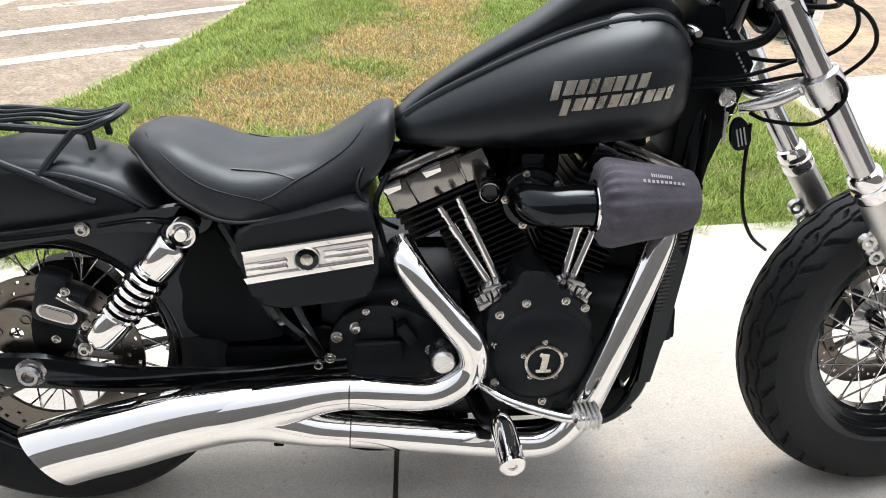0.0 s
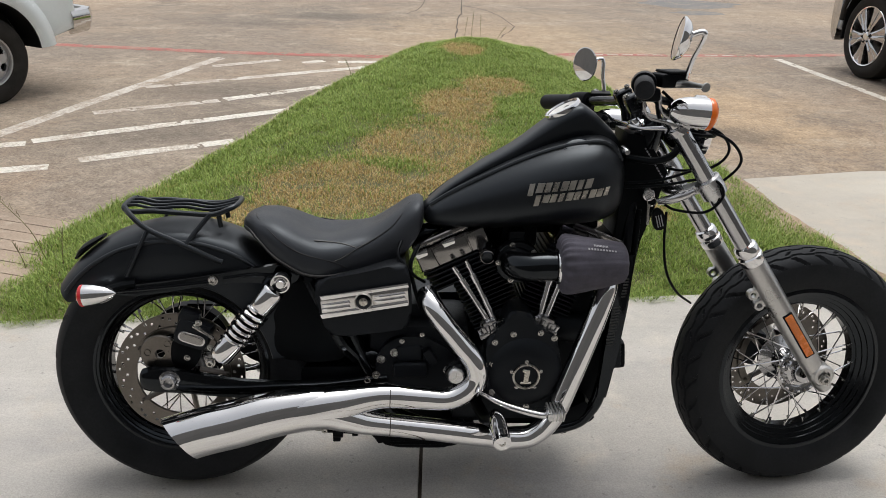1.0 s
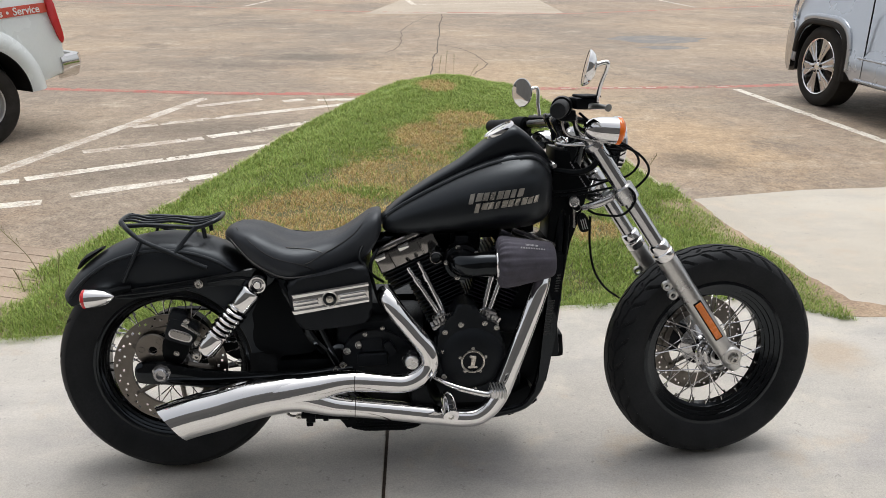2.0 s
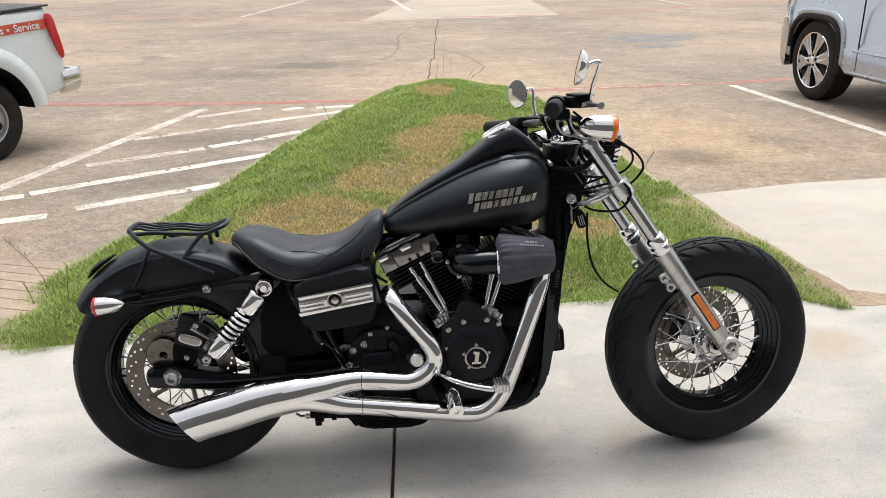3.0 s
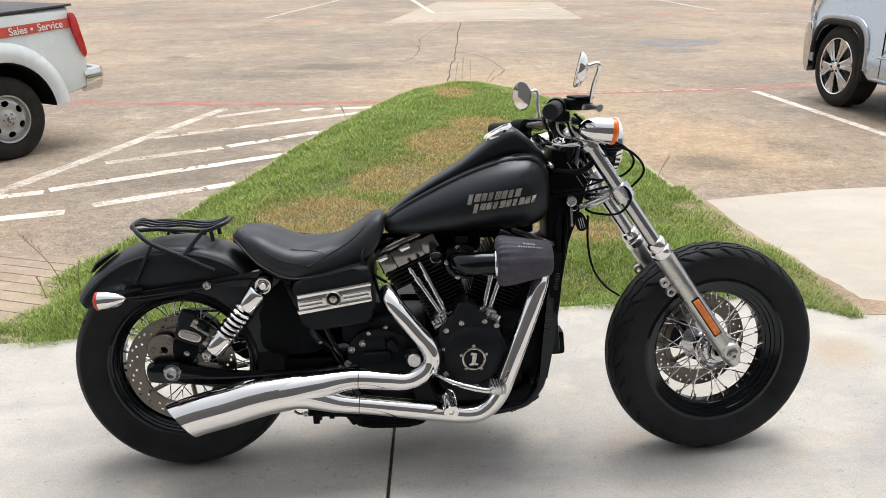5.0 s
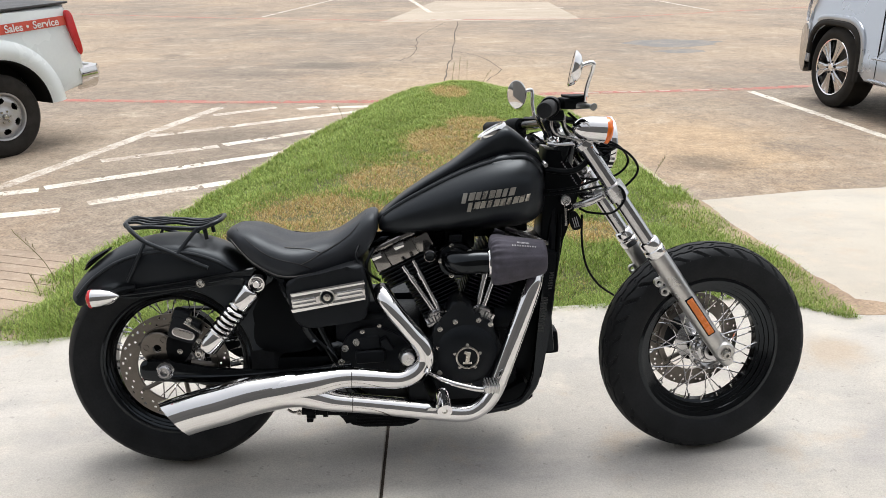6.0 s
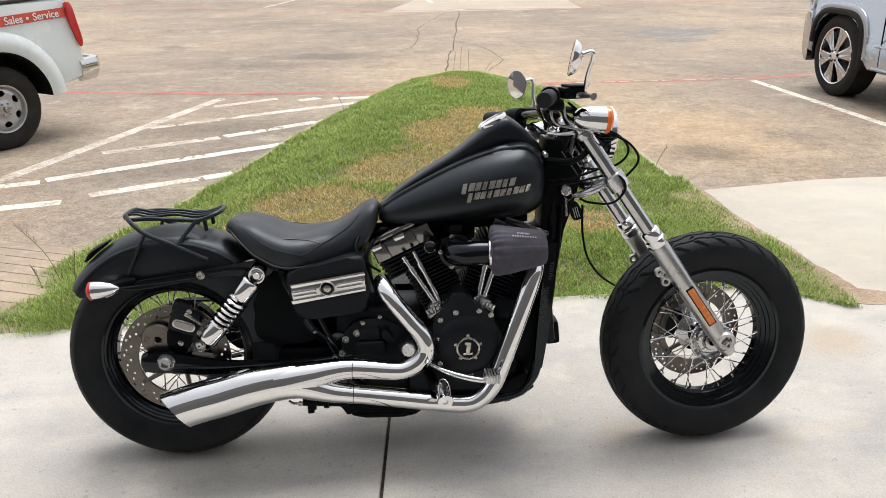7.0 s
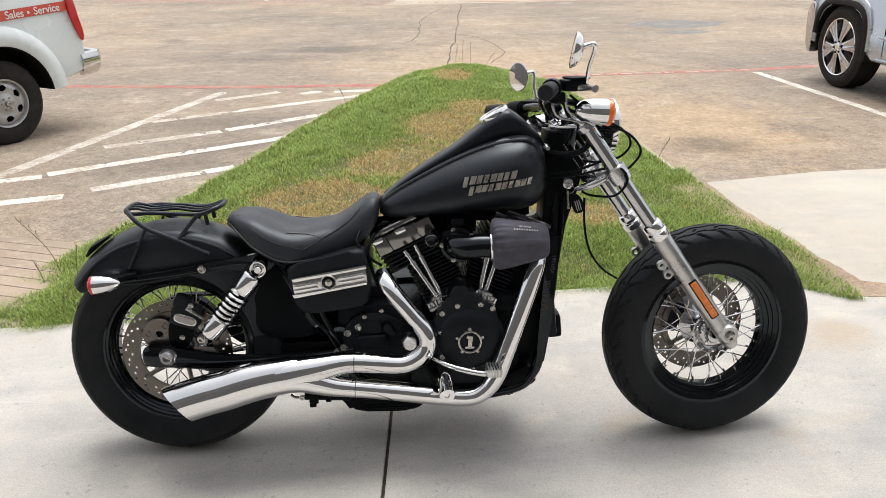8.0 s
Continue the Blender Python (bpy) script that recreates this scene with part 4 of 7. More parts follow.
# rack
b = B()
loop = [(-0.912, -0.040, 0.738), (-0.895, -0.056, 0.729), (-0.84, -0.058, 0.731), (-0.77, -0.058, 0.726), (-0.70, -0.058, 0.723), (-0.662, -0.052, 0.735), (-0.645, -0.03, 0.741)]
loop += [(x, -y, z) for x, y, z in loop[::-1]]
tube(b, loop, 0.0062, 10, 5, True)
for y in (-0.030, 0.0, 0.030):
    tube(b, [(-0.912, y, 0.737), (-0.885, y, 0.739), (-0.845, y, 0.731), (-0.775, y, 0.735), (-0.71, y, 0.727), (-0.648, y, 0.740)], 0.0042, 8)
rack = part("luggage_rack", b, M_SATIN, bike, "black tubular steel luggage rack")
for s in (-1, 1):
    b = B()
    tube(b, [(-0.908, s * 0.048, 0.737), (-0.885, s * 0.075, 0.722), (-0.845, s * 0.090, 0.694), (-0.76, s * 0.098, 0.657), (-0.70, s * 0.102, 0.628), (-0.675, s * 0.102, 0.617)], 0.0065, 10)
    part("rack_rail", b, M_SATIN, rack)
    b = B()
    tube(b, [(-0.76, s * 0.098, 0.657), (-0.735, s * 0.078, 0.690), (-0.705, s * 0.060, 0.724)], 0.006, 10)
    part("rack_stay", b, M_SATIN, rack)
    b = B()
    tube(b, [(-0.847, s * 0.090, 0.695), (-0.865, s * 0.105, 0.655), (-0.900, s * 0.112, 0.585)], 0.005, 8)
    part("rack_stay", b, M_SATIN, rack)
    b = B()
    rod(b, (-0.69, s * 0.045, 0.728), (-0.685, s * 0.045, 0.688), 0.006, 10)
    part("rack_stay", b, M_SATIN, rack)

# rear caliper and bracket
CAL = pose(-0.009, 0, -0.019)
b = B()
block(b, (0.086, 0.052, 0.072), pose(-0.742, -0.115, 0.462, 0, 20, 0), 0.018)
block(b, (0.052, 0.046, 0.040), pose(-0.750, -0.112, 0.500, 0, 20, 0), 0.014)
caliper = part("rear_brake_caliper", b, M_WRINKLE, bike, "black brake caliper with a silver plate")
b = B()
plate(b, round_outline([(-0.80, 0.43), (-0.765, 0.445), (-0.73, 0.43), (-0.735, 0.385), (-0.77, 0.35), (-0.80, 0.37)], 4), -0.112, -0.098, None, 0.004)
part("caliper_bracket", b, M_PLASTIC, caliper)
b = B()
lathe(b, [(0.012, 0.0), (0.012, 0.007), (0.046, 0.007), (0.049, 0.004), (0.049, 0.0)], at_y(-0.832, 0.398, -0.098), 36)
part("caliper_plate", b, M_STEEL, caliper, "grey steel caliper carrier plate")
for x, z in ((-0.862, 0.402), (-0.84, 0.375), (-0.812, 0.425)):
    b = B()
    lathe(b, [(0.008, 0.001), (0.008, -0.004), (0.0, -0.003)], at_y(x, z, -0.106), 14)
    part("plate_hole", b, M_DARK, caliper)
for x, z in ((-0.70, 0.43), (-0.765, 0.39)):
    b = B()
    bolt_head(b, (x, -0.14 if z > 0.42 else -0.112, z), 0.006, 0.006)
    part("bolt", b, M_ZINC, caliper)
b = B()
PILL = [(-0.033, 0.0), (-0.029, 0.010), (-0.018, 0.0135), (0.018, 0.0135), (0.029, 0.010), (0.033, 0.0), (0.029, -0.010), (0.018, -0.0135), (-0.018, -0.0135), (-0.029, -0.010)]
plate(b, round_outline(PILL, 3), -0.004, 0.0, pose(-0.742, -0.1405, 0.455, 0, 20, 0), 0.0015)
badge = part("caliper_badge", b, M_ALU, caliper, "blank silver caliper plate with a black rim")
b = B()
plate(b, round_outline([(x * 0.86, z * 0.74) for x, z in PILL], 3), -0.0012, 0.0, pose(-0.742, -0.1446, 0.455, 0, 20, 0))
plate(b, round_outline([(x * 0.78, z * 0.60) for x, z in PILL], 3), -0.0024, -0.0012, pose(-0.742, -0.1446, 0.455, 0, 20, 0))
part("badge_border", b, M_SMOKE, badge)
b = B()
tube(b, [(-0.735, -0.145, 0.490), (-0.715, -0.148, 0.478), (-0.69, -0.14, 0.455)], 0.005, 8)
part("brake_line", b, M_ZINC, caliper, "steel brake line fitting")
b = B()
bolt_head(b, (-0.722, -0.143, 0.497), 0.006, 0.008)
part("bleed_fitting", b, M_ZINC, caliper)
caliper.matrix_basis = CAL

# --- seat ---
def section(x, zb, zt, w, e, n=28, dish=0.0):
    """A closed ring across the machine: flat-bottomed with a rounded top."""
    out = []
    for k in range(n):
        t = 6.28318 * k / n
        c, s = math.cos(t), math.sin(t)
        y = w * math.copysign(abs(c) ** e, c)
        h = math.copysign(abs(s) ** e, s)
        mid = zb + (zt - zb) * 0.42
        z = mid + (zt - mid) * h if h > 0 else mid + (mid - zb) * h
        if dish and h > 0:
            z -= dish * (1 - abs(c)) ** 1.5
        out.append(Vector((x, y, z)))
    return out


# x, height of the piped lower edge, height of the crown, half width
SEAT = [(-0.634, 0.690, 0.700, 0.020), (-0.627, 0.690, 0.708, 0.042), (-0.612, 0.688, 0.715, 0.066), (-0.590, 0.672, 0.719, 0.093), (-0.552, 0.640, 0.717, 0.121), (-0.516, 0.619, 0.706, 0.136), (-0.481, 0.602, 0.692, 0.142), (-0.446, 0.595, 0.681, 0.142), (-0.411, 0.595, 0.678, 0.136), (-0.378, 0.599, 0.680, 0.127), (-0.322, 0.608, 0.689, 0.112), (-0.267, 0.628, 0.722, 0.100), (-0.229, 0.654, 0.749, 0.090), (-0.204, 0.690, 0.756, 0.078), (-0.192, 0.715, 0.750, 0.055)]


def seat_point(x, t, s, out=0.0):
    """A point on the seat's skin, t degrees up from its lower edge."""
    zb, zt, w = (float(np.interp(x, [q[0] for q in SEAT], [q[k] for q in SEAT])) for k in (1, 2, 3))
    c, h = math.cos(radians(t)) ** 0.62, math.sin(radians(t)) ** 0.62
    dish = 0.014 * math.exp(-((x + 0.45) / 0.08) ** 2) * (1 - c) ** 1.5
    return (x, s * (w * c + out), zb + (zt - zb) * h - dish)


b = B()
rings = []
for x, zb, zt, w in stations(SEAT, 4):
    dish = 0.014 * math.exp(-((x + 0.45) / 0.08) ** 2)
    ring = []
    for k in range(33):
        t = math.pi * k / 32
        c, h = math.copysign(abs(math.cos(t)) ** 0.62, math.cos(t)), math.sin(t) ** 0.62
        ring.append(Vector((x, -w * c, zb + (zt - zb) * h - dish * (1 - abs(c)) ** 1.5)))
    rings.append(ring + [Vector((x, w * q, zb - 0.010)) for q in (0.93, 0.4, -0.4, -0.93)])
loft(b, rings)
seat = part("seat", b, M_LEATHER, bike, "black stitched vinyl solo seat", angle=70)
for s in (-1, 1):
    b = B()
    tube(b, [(x, s * (w + 0.0005), zb) for x, zb, zt, w in SEAT[1:10]], 0.0034, 8, 5)
    part("seat_piping", b, M_THREAD, seat)
    for line in (((-0.600, 80), (-0.592, 60), (-0.560, 33), (-0.518, 22), (-0.476, 20), (-0.416, 14), (-0.392, 7), (-0.376, 2)),
                 ((-0.407, 13), (-0.386, 17), (-0.350, 29), (-0.314, 38), (-0.272, 43), (-0.248, 55), (-0.226, 78)),
                 ((-0.456, 54), (-0.422, 55), (-0.386, 46), (-0.356, 31))):
        b = B()
        tube(b, [seat_point(x, t, s) for x, t in line], 0.0016, 6, 6)
        part("seat_seam", b, M_THREAD, seat)

# --- fuel tank ---
TANK = [(-0.190, 0.700, 0.728, 0.030), (-0.175, 0.692, 0.748, 0.058), (-0.13, 0.688, 0.782, 0.088), (-0.06, 0.689, 0.823, 0.117), (0.02, 0.692, 0.865, 0.142), (0.10, 0.697, 0.900, 0.156), (0.17, 0.702, 0.921, 0.160), (0.225, 0.708, 0.926, 0.152), (0.262, 0.720, 0.912, 0.128), (0.286, 0.742, 0.886, 0.092), (0.297, 0.780, 0.850, 0.045)]
b = B()
loft(b, [section(x, zb, zt, w, 0.78, 40) for x, zb, zt, w in stations(TANK, 5)])
tank = part("fuel_tank", b, M_SATIN, bike, "satin black teardrop fuel tank", angle=70)
b = B()
CON = [(-0.192, 0.712, 0.738, 0.030), (-0.13, 0.765, 0.792, 0.036), (-0.05, 0.815, 0.845, 0.042), (0.03, 0.855, 0.893, 0.047), (0.09, 0.880, 0.938, 0.052), (0.135, 0.895, 0.972, 0.056), (0.178, 0.905, 0.994, 0.056), (0.205, 0.905, 0.984, 0.054), (0.24, 0.895, 0.955, 0.050), (0.275, 0.875, 0.920, 0.042), (0.295, 0.85, 0.885, 0.030)]
loft(b, [section(x, zb, zt, w, 0.55, 28) for x, zb, zt, w in stations(CON, 4)])
console = part("console", b, M_SATIN, tank, "satin black tank console", angle=60)


def skin(table, e, x, t, s, out=0.0):
    """A point on a lofted body's skin, t degrees up from its widest line."""
    zb, zt, w = (float(np.interp(x, [q[0] for q in table], [q[k] for q in table])) for k in (1, 2, 3))
    mid = zb + (zt - zb) * 0.42
    return (x, s * (w + out) * math.cos(radians(t)) ** e, mid + (zt - mid + out) * math.sin(radians(t)) ** e)


for s in (-1, 1):
    b = B()
    tube(b, [skin(TANK, 0.78, x, t, s, 0.001) for x, t in ((-0.175, 55), (-0.12, 60), (-0.04, 62), (0.05, 63), (0.12, 62), (0.18, 60), (0.225, 58), (0.255, 52), (0.278, 40))], 0.0065, 10, 6)
    part("console_trim", b, M_SATIN, tank, "rounded black console edge")
b = B()
gm = axis_to((0.151, 0, 0.968), (0.151 - 0.049, 0, 0.968 + 0.087))
lathe(b, [(0.045, 0.002), (0.047, 0.010), (0.045, 0.016), (0.041, 0.017), (0.039, 0.013)], gm, 40)
gauge = part("speedometer", b, M_CHROME, bike, "round speedometer with chrome bezel")
b = B()
lathe(b, [(0.037, 0.012), (0, 0.012)], gm, 32)
part("dial", b, plain("dial_face", (0.62, 0.62, 0.60), 0.4), gauge, "pale dial")
b = B()
lathe(b, [(0.033, -0.006), (0.033, 0.0015), (0.031, 0.003), (0.0275, 0.0015), (0.026, 0.003), (0, 0.0045)], pose(0.165, -0.094, 0.9035, 34, -12, 0) @ Matrix.Diagonal((1, 0.7, 1, 1)), 36)
part("filler_cap", b, M_SATIN, tank, "flush black filler cap")


def tank_side(x, z):
    """The y of the right side of the tank."""
    i = [q[0] for q in TANK]
    zb, zt, w = (float(np.interp(x, i, [q[k] for q in TANK])) for k in (1, 2, 3))
    mid = zb + (zt - zb) * 0.42
    h = min(0.999, (z - mid) / (zt - mid) if z > mid else (mid - z) / (mid - zb))
    return -w * max(0.0, 1 - h ** (2 / 0.78)) ** (0.78 / 2)


# the maker's badge as plain slanted bars
for x0, x1, z0, rise, count, tall in ((0.043, 0.192, 0.800, 0.018, 8, 0.0215), (0.058, 0.238, 0.777, 0.023, 10, 0.0195)):
    for k in range(count):
        b = B()
        drop = 0.006 if k == 0 else 0.0
        u0, u1 = (k + 0.06) / count, (k + 0.80 + 0.10 * ((k * 5) % 3 - 1)) / count
        q = []
        for u, v in ((u0, 0), (u1, 0), (u1, 1), (u0, 1)):
            q.append((x0 + (x1 - x0) * u + v * tall * 0.32, z0 + rise * u + v * tall - drop * (1 - v)))
        outer = [b.verts.new((x, tank_side(x, z) - 0.0042, z)) for x, z in q]
        inner = [b.verts.new((x, tank_side(x, z) + 0.004, z)) for x, z in q]
        b.faces.new(outer)
        for i in range(4):
            b.faces.new((outer[i], inner[i], inner[(i + 1) % 4], outer[(i + 1) % 4]))
        part("badge_bar", b, M_BADGE, tank, "plain silver badge bar", smooth=False)

# --- side cover ---
b = B()
plate(b, round_outline([(-0.445, 0.585), (-0.35, 0.607), (-0.25, 0.628), (-0.228, 0.60), (-0.222, 0.53), (-0.228, 0.475), (-0.26, 0.462), (-0.35, 0.450), (-0.405, 0.445), (-0.43, 0.47), (-0.447, 0.54)], 3), -0.158, 0.12, None, 0.014, 3)
cover = part("side_cover", b, M_WRINKLE, bike, "black battery cover with chrome trim")


def strip(b, x0, z0, x1, z1, h, y, t, bev=0.002):
    plate(b, [(x0, z0), (x1, z1), (x1 - 0.003, z1 + h), (x0 - 0.006, z0 + h)], y, y + t, None, bev)


b = B()
strip(b, -0.434, 0.497, -0.229, 0.531, 0.050, -0.164, 0.012)
trim = part("chrome_trim", b, M_TRIM, bike, "chrome trim band")
for z0, z1, h in ((0.543, 0.576, 0.011), (0.496, 0.530, 0.011)):
    b = B()
    strip(b, -0.435, z0, -0.229, z1, h, -0.168, 0.006)
    part("trim_lip", b, M_CHROME, trim)
for x0, x1 in ((-0.43, -0.368), (-0.305, -0.236)):
    b = B()
    for dz in (0.0165, 0.0275):
        strip(b, x0, 0.4975 + (x0 + 0.434) * 0.166 + dz, x1, 0.4975 + (x1 + 0.434) * 0.166 + dz, 0.006, -0.169, 0.006, 0.0025)
    part("trim_rib", b, M_CHROME, trim)
b = B()
lathe(b, [(0.0215, 0), (0.0215, 0.004), (0.0195, 0.006), (0.0175, 0.004), (0.014, 0.004), (0.012, 0.006), (0.006, 0.008), (0, 0.008)], at_y(-0.337, 0.540, -0.164), 32)
part("round_emblem", b, M_BADGE, trim, "plain round silver emblem")
b = B()
lathe(b, [(0.0178, -0.001), (0.0178, 0.0012), (0.0105, 0.0028), (0.0105, -0.001)], at_y(-0.337, 0.540, -0.1683), 36)
part("emblem_field", b, M_GLOSS, trim, "black ring of the emblem")

# inner fender, frame and gearbox
b = B()
plate(b, round_outline([(-0.50, 0.58), (-0.44, 0.57), (-0.40, 0.45), (-0.37, 0.38), (-0.42, 0.355), (-0.55, 0.36), (-0.57, 0.45)], 4), -0.10, 0.10, None, 0.015)
part("inner_fender", b, M_PLASTIC, bike, "black plastic inner fender")
b = B()
tube(b, [(0.33, 0, 0.87), (0.1, 0, 0.72), (-0.2, 0, 0.66), (-0.5, 0, 0.62)], 0.025, 12)
rod(b, (0.325, -0.02, 0.80), (0.365, -0.035, 0.965), 0.034, 20)
frame_part = part("frame", b, M_GLOSS, bike, "gloss black tubular steel frame")
for s in (-1, 1):
    b = B()
    tube(b, [(0.335, s * 0.03, 0.86), (0.320, s * 0.055, 0.70), (0.303, s * 0.085, 0.50), (0.274, s * 0.095, 0.28), (0.249, s * 0.095, 0.205), (0.19, s * 0.095, 0.160), (0.0, s * 0.10, 0.145), (-0.25, s * 0.10, 0.20), (-0.33, s * 0.10, 0.33), (-0.40, s * 0.10, 0.50), (-0.46, s * 0.09, 0.60)], 0.0165, 12)
    part("down_tube", b, M_GLOSS, frame_part)
    b = B()
    tube(b, [(-0.36, s * 0.115, 0.37), (-0.395, s * 0.13, 0.42), (-0.43, s * 0.13, 0.50), (-0.475, s * 0.125, 0.59)], 0.014, 10)
    part("seat_post", b, M_GLOSS, frame_part)
b = B()
block(b, (0.04, 0.11, 0.235), pose(0.300, -0.02, 0.43, 0, -5, 0), 0.01)
regulator = part("regulator", b, M_WRINKLE, bike, "black voltage regulator with a small label")
for k, (z, h) in enumerate(((0.365, 0.008), (0.38, 0.004), (0.47, 0.012), (0.50, 0.004))):
    b = B()
    block(b, (0.018, 0.002, h), pose(0.302 + (z - 0.43) * 0.087, -0.0755, z, 0, -5, 0), 0.0)
    part("label_bar", b, M_PRINT if k % 2 else M_WRINKLE, regulator)
b = B()
plate(b, [(0.292, 0.64), (0.326, 0.64), (0.317, 0.50), (0.300, 0.35), (0.284, 0.25), (0.258, 0.25), (0.268, 0.38), (0.278, 0.50)], -0.116, -0.085, None, 0.006)
cover_strip = part("frame_cover", b, M_GLOSS, bike, "black frame cover with small print labels")
for x, z, w, rows_of in ((0.3085, 0.578, 0.013, 7), (0.290, 0.502, 0.021, 14)):
    for k in range(rows_of):
        b = B()
        zz = z - 0.0078 * k
        block(b, (w * (0.8 + 0.2 * ((k * 7) % 3) / 2), 0.0015, 0.0036), pose(x - (z - zz) * 0.11, -0.1165, zz, 0, -7, 0))
        part("label_bar", b, M_FAINT, cover_strip)
b = B()
block(b, (0.045, 0.07, 0.075), pose(0.328, 0.0, 0.330, 0, -5, 0), 0.012)
block(b, (0.26, 0.17, 0.12), pose(0.085, 0.0, 0.215), 0.02)
block(b, (0.11, 0.19, 0.07), pose(0.205, -0.01, 0.185, 0, -28, 0), 0.02)
part("oil_filter_mount", b, M_PLASTIC, bike)

b = B()
block(b, (0.26, 0.20, 0.17), pose(-0.20, 0.0, 0.365), 0.03)
block(b, (0.30, 0.12, 0.11), pose(-0.30, 0.02, 0.43), 0.02)
gear = part("gearbox", b, M_WRINKLE, bike, "black gearbox with zinc bolts")
b = B()
plate(b, round_outline([(-0.30, 0.385), (-0.265, 0.42), (-0.20, 0.425), (-0.135, 0.395), (-0.105, 0.35), (-0.12, 0.29), (-0.20, 0.28), (-0.285, 0.29), (-0.31, 0.34)], 4), -0.118, -0.09, None, 0.006)
block(b, (0.088, 0.022, 0.040), pose(-0.224, -0.122, 0.341, 0, -2, 0), 0.009, 3)
block(b, (0.070, 0.024, 0.048), pose(-0.226, -0.112, 0.382, 0, -3, 0), 0.014, 3)
block(b, (0.044, 0.026, 0.022), pose(-0.174, -0.126, 0.378, 0, 58, 0), 0.005)
side = part("gearbox_cover", b, M_WRINKLE, bike, "black gearbox side cover")
for x, z, r in ((-0.263, 0.384, 0.0085), (-0.255, 0.341, 0.0055), (-0.193, 0.344, 0.0055), (-0.133, 0.336, 0.007), (-0.297, 0.366, 0.008), (-0.310, 0.324, 0.008), (-0.331, 0.311, 0.008), (-0.245, 0.416, 0.005), (-0.195, 0.433, 0.0045)):
    b = B()
    bolt_head(b, (x, -0.119 if r < 0.0065 else -0.117, z), r, r)
    part("bolt", b, M_ZINC, side)
b = B()
lathe(b, [(0, 0.016), (0.017, 0.016), (0.021, 0.012), (0.023, 0.004), (0.023, -0.03), (0, -0.03)], at_y(-0.115, 0.359, -0.19), 32)
lathe(b, [(0.026, 0.002), (0.026, -0.012)], at_y(-0.115, 0.359, -0.19), 6)
part("pivot_cap", b, M_ALU, bike, "polished pivot cap")
b = B()
plate(b, round_outline([(-0.312, 0.150), (-0.300, 0.122), (-0.275, 0.106), (-0.19, 0.102), (-0.11, 0.104), (-0.075, 0.126), (-0.068, 0.150)], 3), -0.10, 0.11, None, 0.008)
for k in range(4):
    block(b, (0.17, 0.004, 0.004), pose(-0.19, -0.101, 0.115 + 0.010 * k), 0.001, 1)
block(b, (0.26, 0.18, 0.03), pose(-0.21, 0.0, 0.165), 0.01)
block(b, (0.22, 0.13, 0.11), pose(-0.42, -0.02, 0.278), 0.02)
part("oil_pan", b, M_PLASTIC, bike, "black oil pan under the engine")
b = B()
rod(b, (-0.435, -0.10, 0.168), (-0.30, -0.10, 0.160), 0.016, 14)
rod(b, (-0.420, -0.10, 0.166), (-0.395, -0.10, 0.165), 0.026, 14)
rod(b, (-0.372, -0.10, 0.164), (-0.358, -0.10, 0.164), 0.022, 14)
block(b, (0.020, 0.03, 0.030), pose(-0.412, -0.10, 0.146), 0.004)
exhaust_bracket = part("mount_bracket", b, M_PLASTIC, bike, "black clamp and mount under the muffler")
b = B()
tube(b, [(-0.478, -0.10, 0.170), (-0.462, -0.10, 0.160), (-0.435, -0.10, 0.163)], 0.004, 8)
part("clamp_bolt", b, M_ZINC, exhaust_bracket, "steel clamp bolt")
b = B()
bolt_head(b, (-0.442, -0.112, 0.165), 0.007, 0.006)
part("bolt", b, M_ZINC, exhaust_bracket)

b = B()
plate(b, round_outline([(-0.36, 0.36), (-0.33, 0.44), (-0.22, 0.46), (0.02, 0.46), (0.14, 0.44), (0.19, 0.35), (0.13, 0.26), (0.0, 0.235), (-0.2, 0.245), (-0.33, 0.28)], 4), 0.10, 0.21, None, 0.02, 3)
part("primary_case", b, M_WRINKLE, bike, "black primary drive case")
b = B()
lathe(b, [(0.105, -0.072), (0.108, -0.072), (0.108, -0.105), (0.105, -0.105), (0.05, -0.10), (0.02, -0.10), (0.02, -0.08), (0.105, -0.072)], at_y(-0.815, 0.329), 48)
part("belt_pulley", b, M_PLASTIC, bike, "black rear belt pulley")
b = B()
for z0, z1 in ((0.437, 0.425), (0.222, 0.300)):
    block(b, (0.52, 0.026, 0.006), pose(-0.555, 0.09, (z0 + z1) / 2, 0, -math.degrees(math.atan2(z1 - z0, 0.52)), 0))
part("drive_belt", b, M_RUBBER, bike, "black toothed drive belt")
b = B()
plate(b, round_outline([(-0.70, 0.30), (-0.66, 0.40), (-0.45, 0.44), (-0.32, 0.44), (-0.30, 0.30), (-0.40, 0.23), (-0.60, 0.235)], 4), 0.112, 0.122, None, 0.003)
part("belt_guard", b, M_PLASTIC, bike, "black plastic belt guard")
# --- engine ---
b = B()
lathe(b, [(0, 0.115), (0.10, 0.115), (0.112, 0.105), (0.118, 0.05), (0.118, -0.09), (0.10, -0.105), (0, -0.105)], at_y(0.05, 0.335), 40)
block(b, (0.30, 0.18, 0.13), pose(0.03, 0, 0.23), 0.03)
engine = part("engine", b, M_WRINKLE, bike, "black crankcase of the air-cooled V-twin engine")
b = B()
cam_line = round_outline([(-0.040, 0.445), (-0.005, 0.470), (0.010, 0.515), (0.035, 0.522), (0.062, 0.512), (0.085, 0.478), (0.128, 0.452), (0.138, 0.385), (0.132, 0.30), (0.10, 0.262), (0.055, 0.252), (0.005, 0.262), (-0.03, 0.30), (-0.038, 0.37)], 4)
plate(b, cam_line, -0.188, -0.10, None, 0.012, 3)
